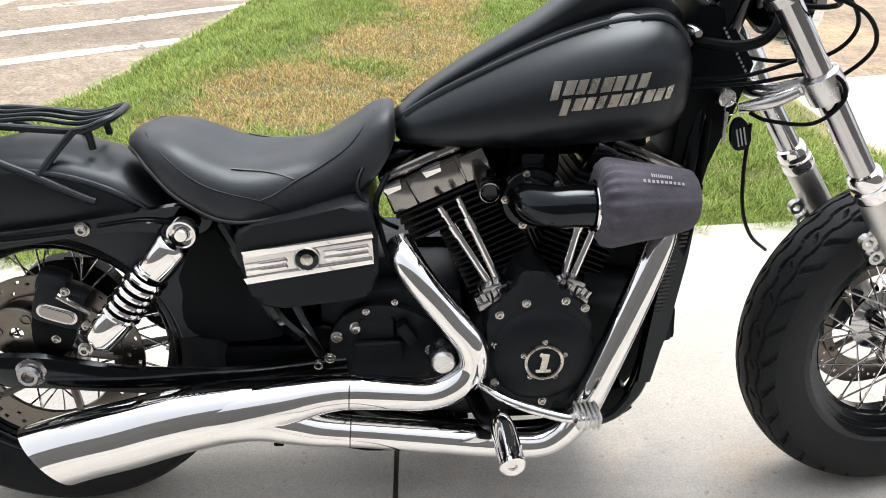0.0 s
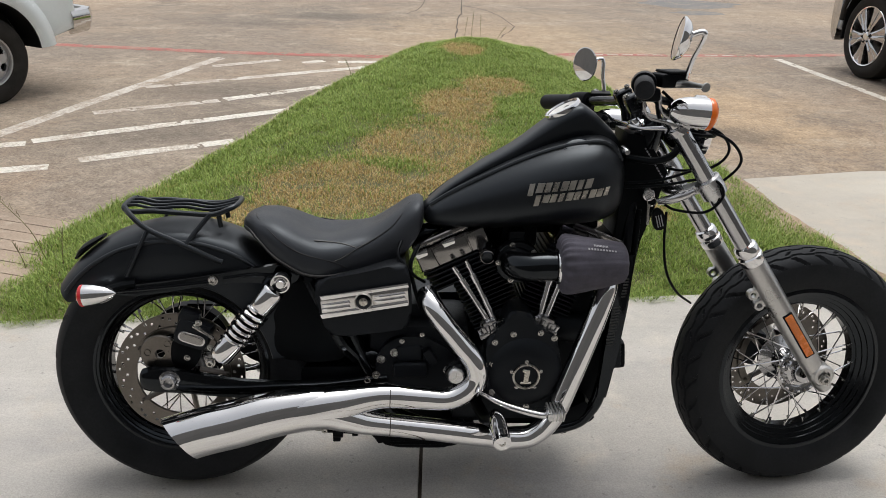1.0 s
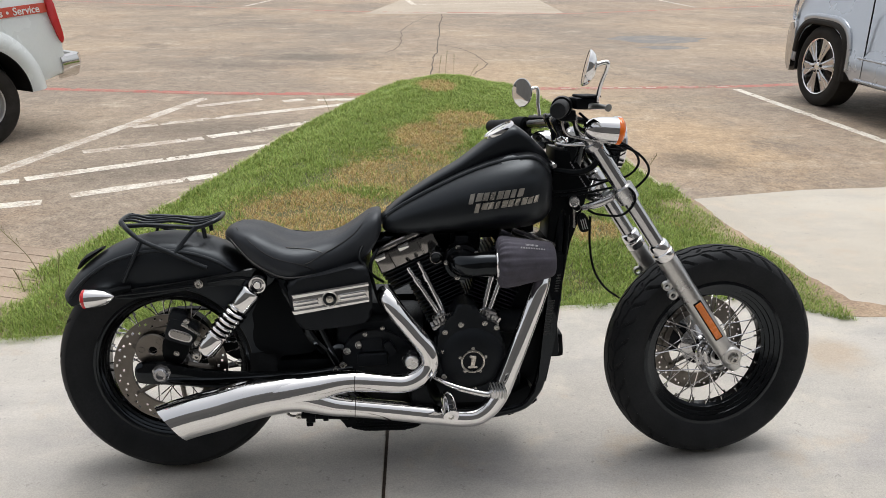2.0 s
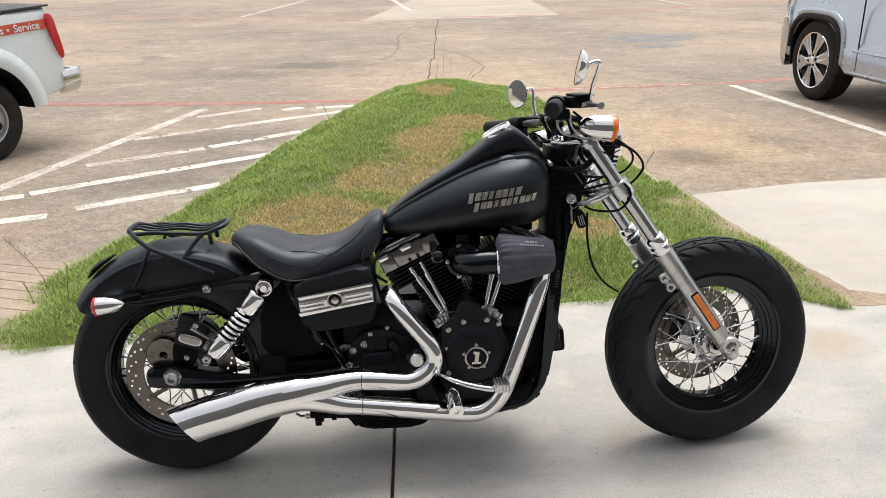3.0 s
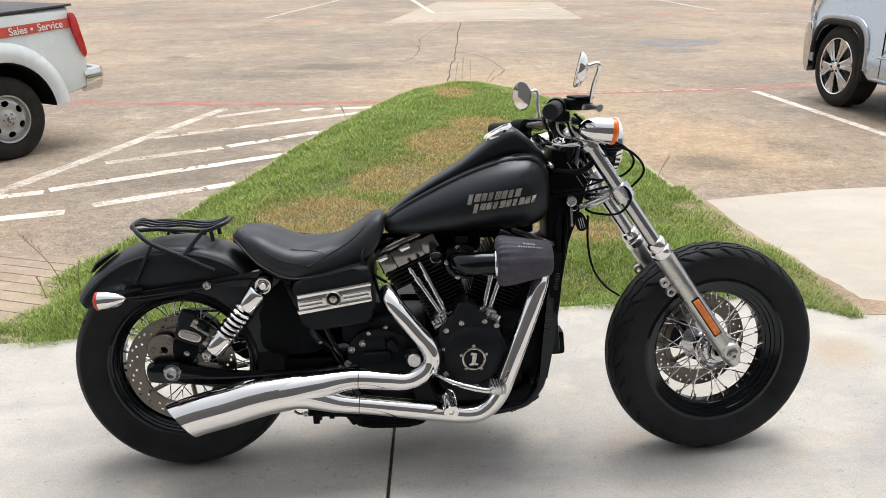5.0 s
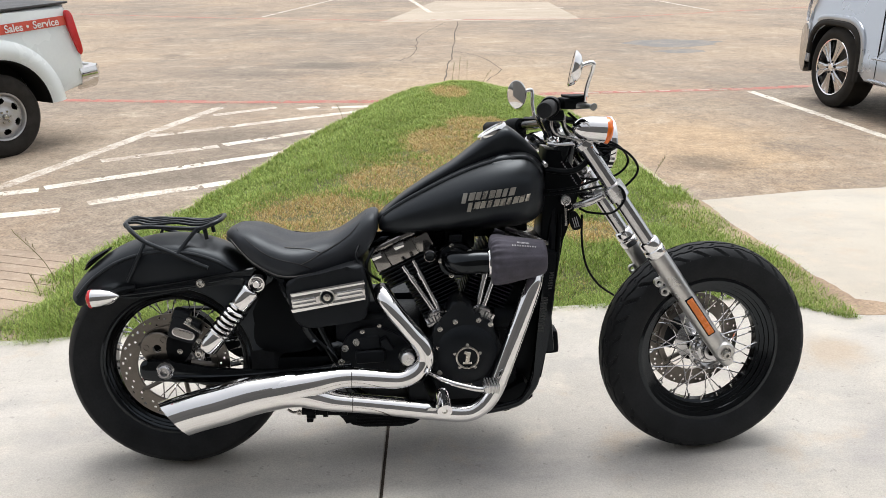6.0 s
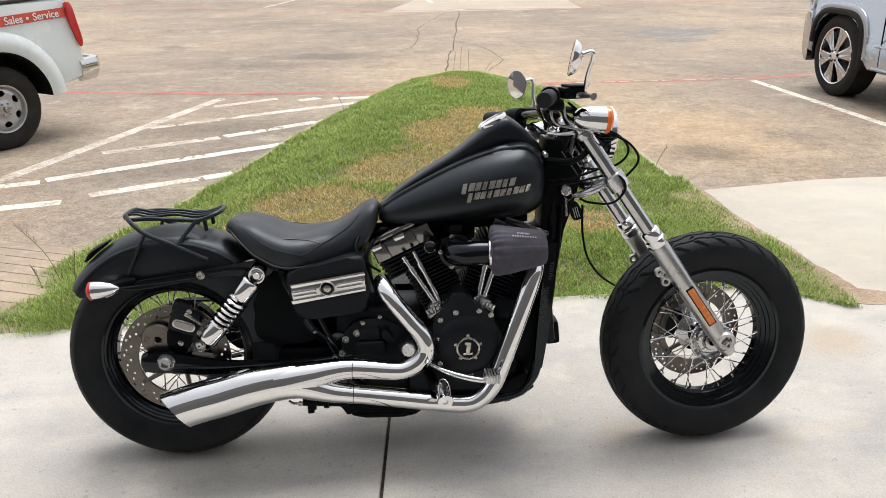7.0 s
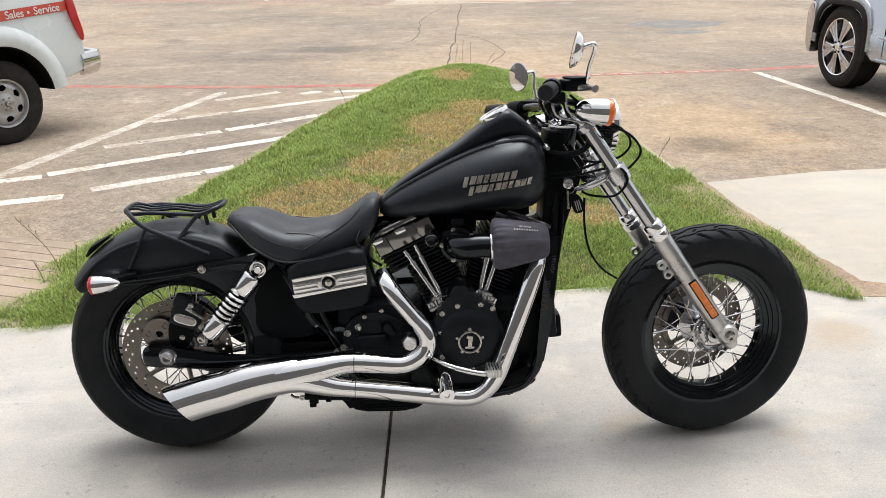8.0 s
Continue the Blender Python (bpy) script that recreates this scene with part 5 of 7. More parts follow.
lathe(b, [(0.092, -0.002), (0.088, 0.004), (0.078, 0.011), (0.064, 0.0175), (0.052, 0.021), (0.044, 0.0225), (0, 0.0228)], at_y(0.054, 0.363, -0.187), 56)
cam_cover = part("cam_cover", b, M_WRINKLE, bike, "black wrinkle-finish cam cover")
for x, z in ((-0.022, 0.442), (0.022, 0.463), (0.088, 0.466), (0.122, 0.452), (-0.026, 0.385), (-0.024, 0.31), (0.118, 0.385), (0.10, 0.305), (0.062, 0.268)):
    b = B()
    bolt_head(b, (x, -0.188, z), 0.0058, 0.006)
    part("bolt", b, M_ZINC, cam_cover)
b = B()
lathe(b, [(0.0335, 0), (0.0335, 0.005), (0.031, 0.006), (0.0285, 0.005), (0.0285, 0.0)], at_y(0.054, 0.363, -0.2095), 40)
ring = part("emblem_ring", b, M_BADGE, bike, "silver ring emblem with a plain upright bar")
b = B()
block(b, (0.012, 0.007, 0.034), pose(0.055, -0.212, 0.363, 0, 8, 0), 0.001, 1)
block(b, (0.026, 0.007, 0.006), pose(0.0535, -0.212, 0.3465, 0, 0, 0), 0.001, 1)
block(b, (0.010, 0.007, 0.008), pose(0.050, -0.212, 0.377, 0, 25, 0), 0.001, 1)
part("emblem_bar", b, M_BADGE, ring)
for k in range(5):
    a = radians(90 + 72 * k)
    b = B()
    bolt_head(b, (0.054 + 0.037 * math.cos(a), -0.209, 0.363 + 0.037 * math.sin(a)), 0.0038, 0.004)
    part("bolt", b, M_ZINC, ring)

CR = Vector((0.052, 0, 0.345))
for name, tilt in (("rear_cylinder", -25.0), ("front_cylinder", 23.0)):
    m = Matrix.Translation(CR) @ pose(0, 0, 0, 0, tilt, 0)
    out = -1 if tilt < 0 else 1
    sh = 0.031 * out
    b = B()
    lathe(b, [(0.055, 0.08), (0.055, 0.26)], m, 24)
    cyl = part(name, b, M_WRINKLE, bike, "black finned engine cylinder")
    b = B()
    block(b, (0.134, 0.168, 0.0042), Matrix.Identity(4), 0.0012, 1)
    fin = part("fin", b, M_WRINKLE, cyl)
    fin.matrix_basis = m @ pose(0, 0, 0.125)
    for k in range(1, 12):
        again(fin, m @ pose(0, 0, 0.125 + 0.0115 * k))
    b = B()
    block(b, (0.150, 0.150, 0.068), m @ pose(sh * 0.5, 0, 0.288), 0.012)
    head = part("cylinder_head", b, M_WRINKLE, cyl)
    b = B()
    block(b, (0.184, 0.182, 0.0045), Matrix.Identity(4), 0.0012, 1)
    hfin = part("head_fin", b, M_WRINKLE, cyl)
    hfin.matrix_basis = m @ pose(sh * 0.7, 0, 0.264)
    for k in range(1, 5):
        again(hfin, m @ pose(sh * (0.7 + 0.06 * k), 0, 0.264 + 0.0125 * k))
    # rocker cover in three pieces with a lid
    edges = (-0.092, -0.045, 0.043, 0.092)
    b = B()
    block(b, (0.180, 0.176, 0.046), m @ pose(sh, 0.002, 0.346), 0.006)
    rocker = part("rocker_cover", b, M_SMOKE, bike, "smoked chrome rocker cover")
    for x0, x1 in zip(edges, edges[1:]):
        b = B()
        plate(b, [(x0 + 0.001, 0.322), (x1 - 0.001, 0.322), (x1 - 0.003, 0.368), (x0 + 0.003, 0.368)], -0.0935, -0.085, m @ pose(sh, 0, 0), 0.003)
        part("rocker_panel", b, M_SMOKE, rocker)
    b = B()
    block(b, (0.150, 0.160, 0.020), m @ pose(sh + 0.016 * out, 0.006, 0.380), 0.008, 3)
    part("rocker_lid", b, M_SMOKE, rocker)
    for dx in (-0.073, -0.001):
        b = B()
        plate(b, [(dx - 0.014, 0.360), (dx + 0.014, 0.360), (dx + 0.017, 0.374), (dx - 0.017, 0.374)], -0.098, -0.080, m @ pose(sh, 0, 0), 0.0025)
        part("rocker_boss", b, M_CHROME, rocker)
    # pushrod tubes and lifter block
    if tilt < 0:
        feet = (Vector((-0.033, -0.152, 0.478)), Vector((-0.021, -0.152, 0.486)))
        tops = (Vector((-0.122, -0.135, 0.616)), Vector((-0.092, -0.135, 0.632)))
        root = Vector((-0.027, -0.152, 0.470))
    else:
        feet = (Vector((0.088, -0.152, 0.490)), Vector((0.102, -0.152, 0.482)))
        tops = (Vector((0.120, -0.135, 0.622)), Vector((0.152, -0.135, 0.618)))
        root = Vector((0.100, -0.152, 0.477))
    for bs, tp in zip(feet, tops):
        b = B()
        d = tp - bs
        rod(b, bs, bs + d * 0.66, 0.0074, 14)
        rod(b, bs + d * 0.64, bs + d * 0.78, 0.0094, 14)
        rod(b, bs + d * 0.76, tp, 0.0060, 14)
        rod(b, bs + d * 0.90, bs + d * 0.93, 0.0078, 14)
        part("pushrod_tube", b, M_CHROME, cyl, "chrome pushrod tube")
    lm = Matrix.Translation(root) @ pose(0, 0, 0, 0, 25 * out, 0)
    b = B()
    block(b, (0.074, 0.045, 0.013), lm @ pose(0, 0, -0.009), 0.004)
    block(b, (0.050, 0.042, 0.022), lm @ pose(0, 0, 0.004), 0.005)
    block(b, (0.034, 0.044, 0.012), lm @ pose(0.0, 0, 0.016), 0.004)
    rod(b, lm @ Vector((-0.010, -0.015, -0.012)), lm @ Vector((-0.010, -0.020, 0.014)), 0.007, 12)
    rod(b, lm @ Vector((0.010, -0.015, -0.012)), lm @ Vector((0.010, -0.020, 0.014)), 0.007, 12)
    lifter = part("lifter_block", b, M_CAST, cyl, "polished lifter block")
    for dx in (-0.030, 0.030):
        b = B()
        rod(b, lm @ Vector((dx, -0.014, -0.008)), lm @ Vector((dx, -0.016, 0.012)), 0.0062, 6)
        part("lifter_bolt", b, M_ALU, cyl)

b = B()
block(b, (0.075, 0.10, 0.10), pose(0.045, 0.0, 0.61), 0.015)
tube(b, [(-0.01, 0.0, 0.58, 0.028), (0.05, 0.0, 0.60, 0.03), (0.11, 0.0, 0.58, 0.028)], 0.03, 12)
part("throttle_body", b, M_PLASTIC, bike, "black throttle body between the cylinders")
b = B()
block(b, (0.40, 0.12, 0.045), pose(0.05, 0.03, 0.688, 0, -3, 0), 0.012)
block(b, (0.09, 0.08, 0.06), pose(0.045, -0.02, 0.672), 0.012)
block(b, (0.12, 0.09, 0.10), pose(-0.03, 0.04, 0.655), 0.015)
part("engine_mount", b, M_PLASTIC, bike, "black top engine mount under the tank")

b = B()
lathe(b, [(0, -0.01), (0.036, -0.01), (0.040, 0.0), (0.040, 0.085), (0.034, 0.095), (0, 0.096)], axis_to((0.150, -0.06, 0.435), (0.260, -0.06, 0.415)), 32)
part("oil_filter", b, M_WRINKLE, engine, "black spin-on oil filter")

b = B()
plate(b, round_outline([(0.13, 0.50), (0.20, 0.535), (0.305, 0.52), (0.298, 0.36), (0.275, 0.225), (0.20, 0.165), (0.12, 0.20), (0.12, 0.36)], 3), -0.05, 0.06, None, 0.012)
part("crankcase_front", b, M_PLASTIC, engine, "black front of the crankcase and mount")

# round cover on the intake side
b = B()
lathe(b, [(0, 0.010), (0.011, 0.011), (0.0145, 0.008), (0.0155, 0.002), (0.017, -0.004), (0.017, -0.08), (0, -0.08)], at_y(-0.046, 0.653, -0.165), 32)
part("horn_button", b, M_GLOSS, engine, "small round black cap with chrome rim")
b = B()
lathe(b, [(0.0148, 0.010), (0.0165, 0.009), (0.0178, 0.004), (0.0178, -0.003), (0.0165, -0.005)], at_y(-0.046, 0.653, -0.165), 32)
part("cap_ring", b, M_SMOKE, engine)

# air intake
b = B()
lathe(b, [(0.0, 0.035), (0.030, 0.035), (0.036, 0.030), (0.040, 0.022), (0.050, 0.019), (0.054, 0.012), (0.054, -0.01), (0.045, -0.05), (0, -0.05)], at_y(0.030, 0.630, -0.125), 40)
block(b, (0.042, 0.05, 0.05), pose(0.030, -0.10, 0.678), 0.01)
intake = part("air_intake", b, M_GLOSS, bike, "gloss black intake elbow with fabric filter cover")
b = B()
tube(b, [(0.020, -0.135, 0.632, 0.036), (0.028, -0.170, 0.633, 0.036), (0.052, -0.197, 0.636, 0.034), (0.085, -0.202, 0.640, 0.034), (0.118, -0.202, 0.640, 0.034)], 0.036, 24)
part("intake_elbow", b, M_GLOSS, intake)
for k in range(5):
    a = radians(35 + 72 * k)
    b = B()
    bolt_head(b, (0.030 + 0.046 * math.cos(a), -0.145, 0.630 + 0.046 * math.sin(a)), 0.0052, 0.005)
    part("bolt", b, M_ZINC, intake)
b = B()
lathe(b, [(0.040, 0.0), (0.042, 0.002), (0.042, 0.007), (0.040, 0.009)], axis_to((0.112, -0.202, 0.640), (0.2, -0.202, 0.640)), 36)
part("hose_clamp", b, M_CHROME, intake, "steel hose clamp")
b = B()
m = axis_to((0.118, -0.202, 0.644), (0.290, -0.202, 0.650))
ringset = []
prof = [(0.0, 0.046), (0.003, 0.060), (0.008, 0.066), (0.016, 0.069), (0.03, 0.0685), (0.06, 0.0645), (0.10, 0.0575), (0.138, 0.0495), (0.149, 0.046), (0.155, 0.038), (0.157, 0.02)]
for h, r in prof:
    ringv = []
    for k in range(120):
        a = 6.28318 * k / 120
        pucker = 0.0030 * math.sin(a * 22 + 2 * math.sin(a * 3)) * max(0, 1 - h / 0.050) + 0.0022 * noise.noise((math.cos(a) * 3.5, math.sin(a) * 3.5, h * 26)) + 0.0012 * noise.noise((math.cos(a) * 9, math.sin(a) * 9, h * 12))
        ringv.append(m @ Vector(((r + pucker) * math.cos(a), (r + pucker) * math.sin(a), h)))
    ringset.append(ringv)
loft(b, ringset)
sock = part("filter_sock", b, M_SOCK, bike, "grey fabric filter cover gathered at one end", angle=60)
for k, (u0, u1, z0) in enumerate(((0.070, 0.105, 0.0545), (0.055, 0.125, 0.0480))):
    b = B()
    for i in range(10):
        h0, h1 = u0 + (u1 - u0) * i / 10, u0 + (u1 - u0) * (i + 0.6) / 10
        q = []
        for h, dz in ((h0, 0), (h1, 0), (h1, 0.0034), (h0, 0.0034)):
            r = float(np.interp(h, [p[0] for p in prof], [p[1] for p in prof])) + 0.0035
            z = (z0 + dz) * r / 0.066
            q.append(b.verts.new((0.118 + h, -0.202 - math.sqrt(max(0, r * r - z * z)), 0.646 + z)))
        b.faces.new(q)
    part("print_bar", b, M_PRINT, sock, "pale unreadable print", smooth=False)

# --- exhaust ---
def muffler():
    """A slash-cut muffler that swells from the merged pipes."""
    b = B()
    path = [(-0.350, 0.2880, 0.020, 0.020), (-0.372, 0.2895, 0.036, 0.032), (-0.40, 0.2910, 0.0465, 0.039), (-0.44, 0.2910, 0.0515, 0.044), (-0.48, 0.2870, 0.0530, 0.048), (-0.53, 0.2795, 0.0548, 0.052), (-0.58, 0.2680, 0.0565, 0.055), (-0.64, 0.2505, 0.0578, 0.057), (-0.71, 0.2330, 0.0583, 0.058), (-0.778, 0.2120, 0.0585, 0.0585)]
    pts = stations(path, 6)
    rings = []
    for i, (x, z, rz, ry) in enumerate(pts):
        q0, q1 = pts[max(0, i - 1)], pts[min(len(pts) - 1, i + 1)]
        d = Vector((q1[0] - q0[0], 0, q1[1] - q0[1])).normalized()
        up = Vector((-d.z, 0, d.x)) * -1
        cut = max(0.0, (i - len(pts) + 9) / 8)
        ring = []
        for k in range(48):
            a = 6.28318 * k / 48
            c, s = math.cos(a), math.sin(a)
            p = Vector((x, -0.223, z)) + up * (rz * s) + Vector((0, ry * c, 0))
            p += d * ((0.024 * s + 0.022 * c - 0.002) * cut)
            ring.append(p)
        rings.append(ring)
    inner = [[Vector((-0.0, 0, 0)) + p + (Vector((pts[-1][0], -0.223, pts[-1][1])) - p) * 0.05 for p in rings[-1]]]
    core = Vector((pts[-12][0], -0.223, pts[-12][1]))
    deep = [core + (p - Vector((pts[-1][0], -0.223, pts[-1][1]))) * 0.7 for p in inner[0]]
    loft(b, rings + inner + [deep], caps=True)
    return part("exhaust", b, M_CHROME, bike, "polished chrome slash-cut exhaust muffler", angle=50)


exhaust = muffler()
b = B()
tube(b, [(-0.185, -0.12, 0.545, 0.024), (-0.175, -0.155, 0.528, 0.0265), (-0.150, -0.178, 0.495, 0.0265), (-0.105, -0.192, 0.440, 0.0265), (-0.072, -0.20, 0.398, 0.0265), (-0.064, -0.203, 0.355, 0.0265), (-0.088, -0.206, 0.322, 0.0265), (-0.135, -0.209, 0.303, 0.0275), (-0.20, -0.213, 0.309, 0.0290), (-0.275, -0.217, 0.3175, 0.0305), (-0.325, -0.220, 0.3150, 0.0330), (-0.375, -0.222, 0.3060, 0.0390), (-0.42, -0.223, 0.2985, 0.0440), (-0.47, -0.223, 0.2895, 0.0490), (-0.53, -0.223, 0.2795, 0.050)], 0.0265, 24, 6)
part("exhaust_pipe", b, M_CHROME, exhaust, "chrome rear header pipe")
b = B()
tube(b, [(0.262, -0.10, 0.60, 0.024), (0.252, -0.145, 0.572, 0.0265), (0.228, -0.17, 0.51, 0.0265), (0.190, -0.188, 0.41, 0.0265), (0.155, -0.198, 0.315, 0.0265), (0.128, -0.203, 0.250, 0.0265), (0.092, -0.206, 0.208, 0.0265), (0.045, -0.208, 0.192, 0.0275), (-0.05, -0.212, 0.204, 0.0280), (-0.15, -0.216, 0.221, 0.0275), (-0.24, -0.22, 0.236, 0.027), (-0.29, -0.222, 0.2435, 0.0280), (-0.335, -0.223, 0.2515, 0.0310), (-0.38, -0.223, 0.2660, 0.0370), (-0.42, -0.223, 0.2790, 0.0420), (-0.47, -0.223, 0.2850, 0.0485), (-0.53, -0.223, 0.2790, 0.050)], 0.0265, 24, 6)
part("exhaust_pipe", b, M_CHROME, exhaust, "chrome front header pipe")
b = B()
for x, y, z, r in ((-0.272, -0.217, 0.3175, 0.0300), (-0.272, -0.2212, 0.2410, 0.0272)):
    lathe(b, [(r, 0), (r + 0.0018, 0.0005), (r + 0.0018, 0.0025), (r, 0.003)], axis_to((x, y, z), (x - 1, y, z + 0.05)), 36)
part("shield_seam", b, M_SMOKE, exhaust)



# --- foot controls ---
b = B()
tube(b, [(-0.05, -0.196, 0.312, 0.0075), (-0.015, -0.232, 0.306, 0.0075), (0.03, -0.252, 0.297, 0.0085), (0.085, -0.272, 0.292, 0.0085), (0.105, -0.280, 0.300, 0.0085)], 0.008, 12)
pedal = part("brake_pedal", b, M_CHROME, bike, "chrome brake pedal with ribbed pad")
b = B()
block(b, (0.044, 0.040, 0.026), pose(0.112, -0.292, 0.310, 12, 0, 6), 0.008, 3)
pad = part("pedal_pad", b, M_ALU, bike, "ribbed metal pedal pad")
for k in range(5):
    b = B()
    block(b, (0.0040, 0.042, 0.027), pose(0.096 + 0.008 * k, -0.2925, 0.311, 12, 0, 6), 0.0015, 1)
    part("pad_rib", b, M_SLIDER, pad)
b = B()
tube(b, [(-0.055, -0.10, 0.24, 0.016), (-0.04, -0.20, 0.245, 0.016), (-0.022, -0.255, 0.268, 0.015)], 0.016, 12)
peg_arm = part("footpeg_arm", b, M_PLASTIC, bike, "black footpeg bracket with chrome peg")
b = B()
tube(b, [(-0.022, -0.245, 0.280, 0.014), (-0.022, -0.29, 0.282, 0.021), (-0.021, -0.365, 0.280, 0.021), (-0.021, -0.372, 0.280, 0.019)], 0.02, 20)
peg = part("footpeg", b, M_CHROME, bike, "chrome footpeg")
b = B()
block(b, (0.013, 0.062, 0.006), pose(-0.021, -0.318, 0.3005), 0.0025, 1)
part("peg_rubber", b, M_RUBBER, peg, "black rubber inlay")
b = B()
bolt_head(b, (-0.021, -0.372, 0.280), 0.008, 0.005)
part("peg_bolt", b, M_ZINC, peg)
b = B()
tube(b, [(-0.05, 0.11, 0.15), (-0.02, 0.19, 0.07), (0.0, 0.245, 0.027)], 0.011, 10)
block(b, (0.055, 0.05, 0.008), pose(0.005, 0.25, 0.0225, 6, 0, 0), 0.003, 1)
part("side_stand", b, M_GLOSS, bike, "black side stand folded out")

# --- front end, steered a little to the left ---
FOOT = Vector((0.806, 0, 0.338))
TOP = Vector((0.374, 0, 0.965))
NEAR, FAR, MID = -0.160, 0.066, -0.047
ALONG = (FOOT - TOP).normalized()
LEN = (FOOT - TOP).length


def on_fork(d, y):
    p = TOP + ALONG * d
    return Vector((p.x - 0.115 * (y - NEAR), y, p.z))


for d, th, mat, name in ((0.174, 0.050, M_ALU, "lower_clamp"), (0.012, 0.022, M_TUBE, "upper_clamp")):
    b = B()
    for s in (-1, 1):
        lathe(b, [(0.0215, -th / 2), (0.030, -th / 2 + 0.003), (0.031, 0), (0.030, th / 2 - 0.003), (0.0215, th / 2)], axis_to(on_fork(d, NEAR if s < 0 else FAR), on_fork(d + 0.5, NEAR if s < 0 else FAR)), 28)
    q = on_fork(d, MID)
    back = Vector((-0.050, 0, -0.030)) if th > 0.03 else Vector((-0.062, 0, -0.012))
    tube(b, [tuple(on_fork(d, NEAR + 0.012)) + (th * 0.34,), tuple(q + back * 0.8 + Vector((0, -0.05, 0))) + (th * 0.26,), tuple(q + back) + (th * 0.34,), tuple(q + back * 0.8 + Vector((0, 0.05, 0))) + (th * 0.26,), tuple(on_fork(d, FAR - 0.012)) + (th * 0.34,)], 0.02, 14)
    clamp = part(name, b, mat, bike, "polished fork clamp")
b = B()
lathe(b, [(0, 0.012), (0.012, 0.012), (0.0145, 0.009), (0.016, 0.0), (0.020, -0.004), (0.020, -0.012)], axis_to((0.316, MID, 0.955), (0.316 - 0.567, MID, 0.955 + 0.823)), 28)
part("stem_nut", b, M_CHROME, bike, "chrome steering stem nut")
for pts in (((0.278, -0.218, 1.035), (0.281, -0.216, 1.005), (0.300, -0.200, 0.985), (0.345, -0.180, 0.973), (0.40, -0.175, 0.955)), ((0.313, -0.215, 1.040), (0.318, -0.210, 1.008), (0.338, -0.195, 0.988), (0.375, -0.180, 0.977), (0.42, -0.175, 0.958))):
    b = B()
    tube(b, pts, 0.0036, 10, 6)
    part("brake_line", b, M_CAST, bike, "steel brake line")


b = B()
tube(b, [(0.445, -0.135, 0.806, 0.010), (0.41, -0.125, 0.787, 0.012), (0.372, -0.10, 0.770, 0.008)], 0.01, 12)
part("clamp_bracket", b, M_ALU, bike, "polished bracket on the fork clamp")
for s in (-1, 1):
    y = NEAR if s < 0 else FAR
    b = B()
    rod(b, on_fork(-0.015, y), on_fork(0.45, y), 0.0208, 24)
    leg = part("fork_tube", b, M_TUBE, bike, "polished fork tube")
    b = B()
    c0 = on_fork(0.345 if s < 0 else 0.374, y)
    m = axis_to(c0, on_fork(0.9, y))
    lathe(b, [(0.0210, 0.0), (0.0265, 0.003), (0.0285, 0.008), (0.0285, 0.026), (0.0268, 0.030), (0.0298, 0.033), (0.0298, 0.050), (0.0275, 0.055)], m, 28)
    part("fork_seal_cover", b, M_CHROME, leg, "chrome seal cover")
    b = B()
    lathe(b, [(0.0275, 0.05), (0.0280, 0.12), (0.0275, 0.25), (0.0262, 0.36), (0.025, 0.415), (0.0235, 0.445), (0.017, 0.465), (0, 0.468)], m, 28)
    slider = part("fork_slider", b, M_SLIDER, leg, "brushed aluminium fork slider")
    b = B()
    q = on_fork(LEN - 0.005, y)
    lathe(b, [(0.027, -0.02), (0.029, -0.016), (0.029, 0.016), (0.024, 0.022), (0.016, 0.022), (0.014, 0.014), (0, 0.014)], at_y(q.x + 0.008, q.z, y - 0.006) if s < 0 else at_y(q.x + 0.008, q.z, y + 0.006) @ pose(0, 0, 0, 180), 28)
    part("axle_clamp", b, M_SLIDER, leg)
    b = B()
    for d in (0.478, 0.511) if s < 0 else (0.505, 0.538):
        q = on_fork(d, y - s * 0.0)
        lathe(b, [(0.007, 0.008), (0.013, 0.008), (0.013, -0.008), (0.007, -0.008), (0.007, 0.008)], at_y(q.x - 0.036, q.z - 0.018, y), 18)
        block(b, (0.03, 0.014, 0.018), pose(q.x - 0.022, y, q.z - 0.010, 0, 30, 0), 0.004)
    part("fender_lug", b, M_SLIDER, leg)
    if s < 0:
        b = B()
        q0, q1 = on_fork(0.555, y - 0.0265), on_fork(0.683, y - 0.0260)
        mid = (q0 + q1) / 2
        block(b, (0.025, 0.010, (q1 - q0).length + 0.008), pose(mid.x, mid.y + 0.001, mid.z, 0, math.degrees(math.atan2(ALONG.x, ALONG.z)), 0), 0.002, 1)
        part("reflector_frame", b, M_PLASTIC, leg)
        b = B()
        block(b, (0.019, 0.008, (q1 - q0).length), pose(mid.x, mid.y - 0.002, mid.z, 0, math.degrees(math.atan2(ALONG.x, ALONG.z)), 0), 0.002, 1)
        part("reflector", b, M_REFLEX, leg, "long amber reflector")
    else:
        b = B()
        block(b, (0.07, 0.05, 0.10), pose(0.705, 0.030, 0.335, 0, 20, 0), 0.014)
        part("front_brake_caliper", b, M_WRINKLE, leg, "black front brake caliper")

b = B()
rod(b, (0.812, -0.180, 0.334), (0.782, 0.085, 0.318), 0.0105)
bolt_head(b, (0.813, -0.186, 0.335), 0.011, 0.012)
part("front_axle", b, M_ZINC, bike)

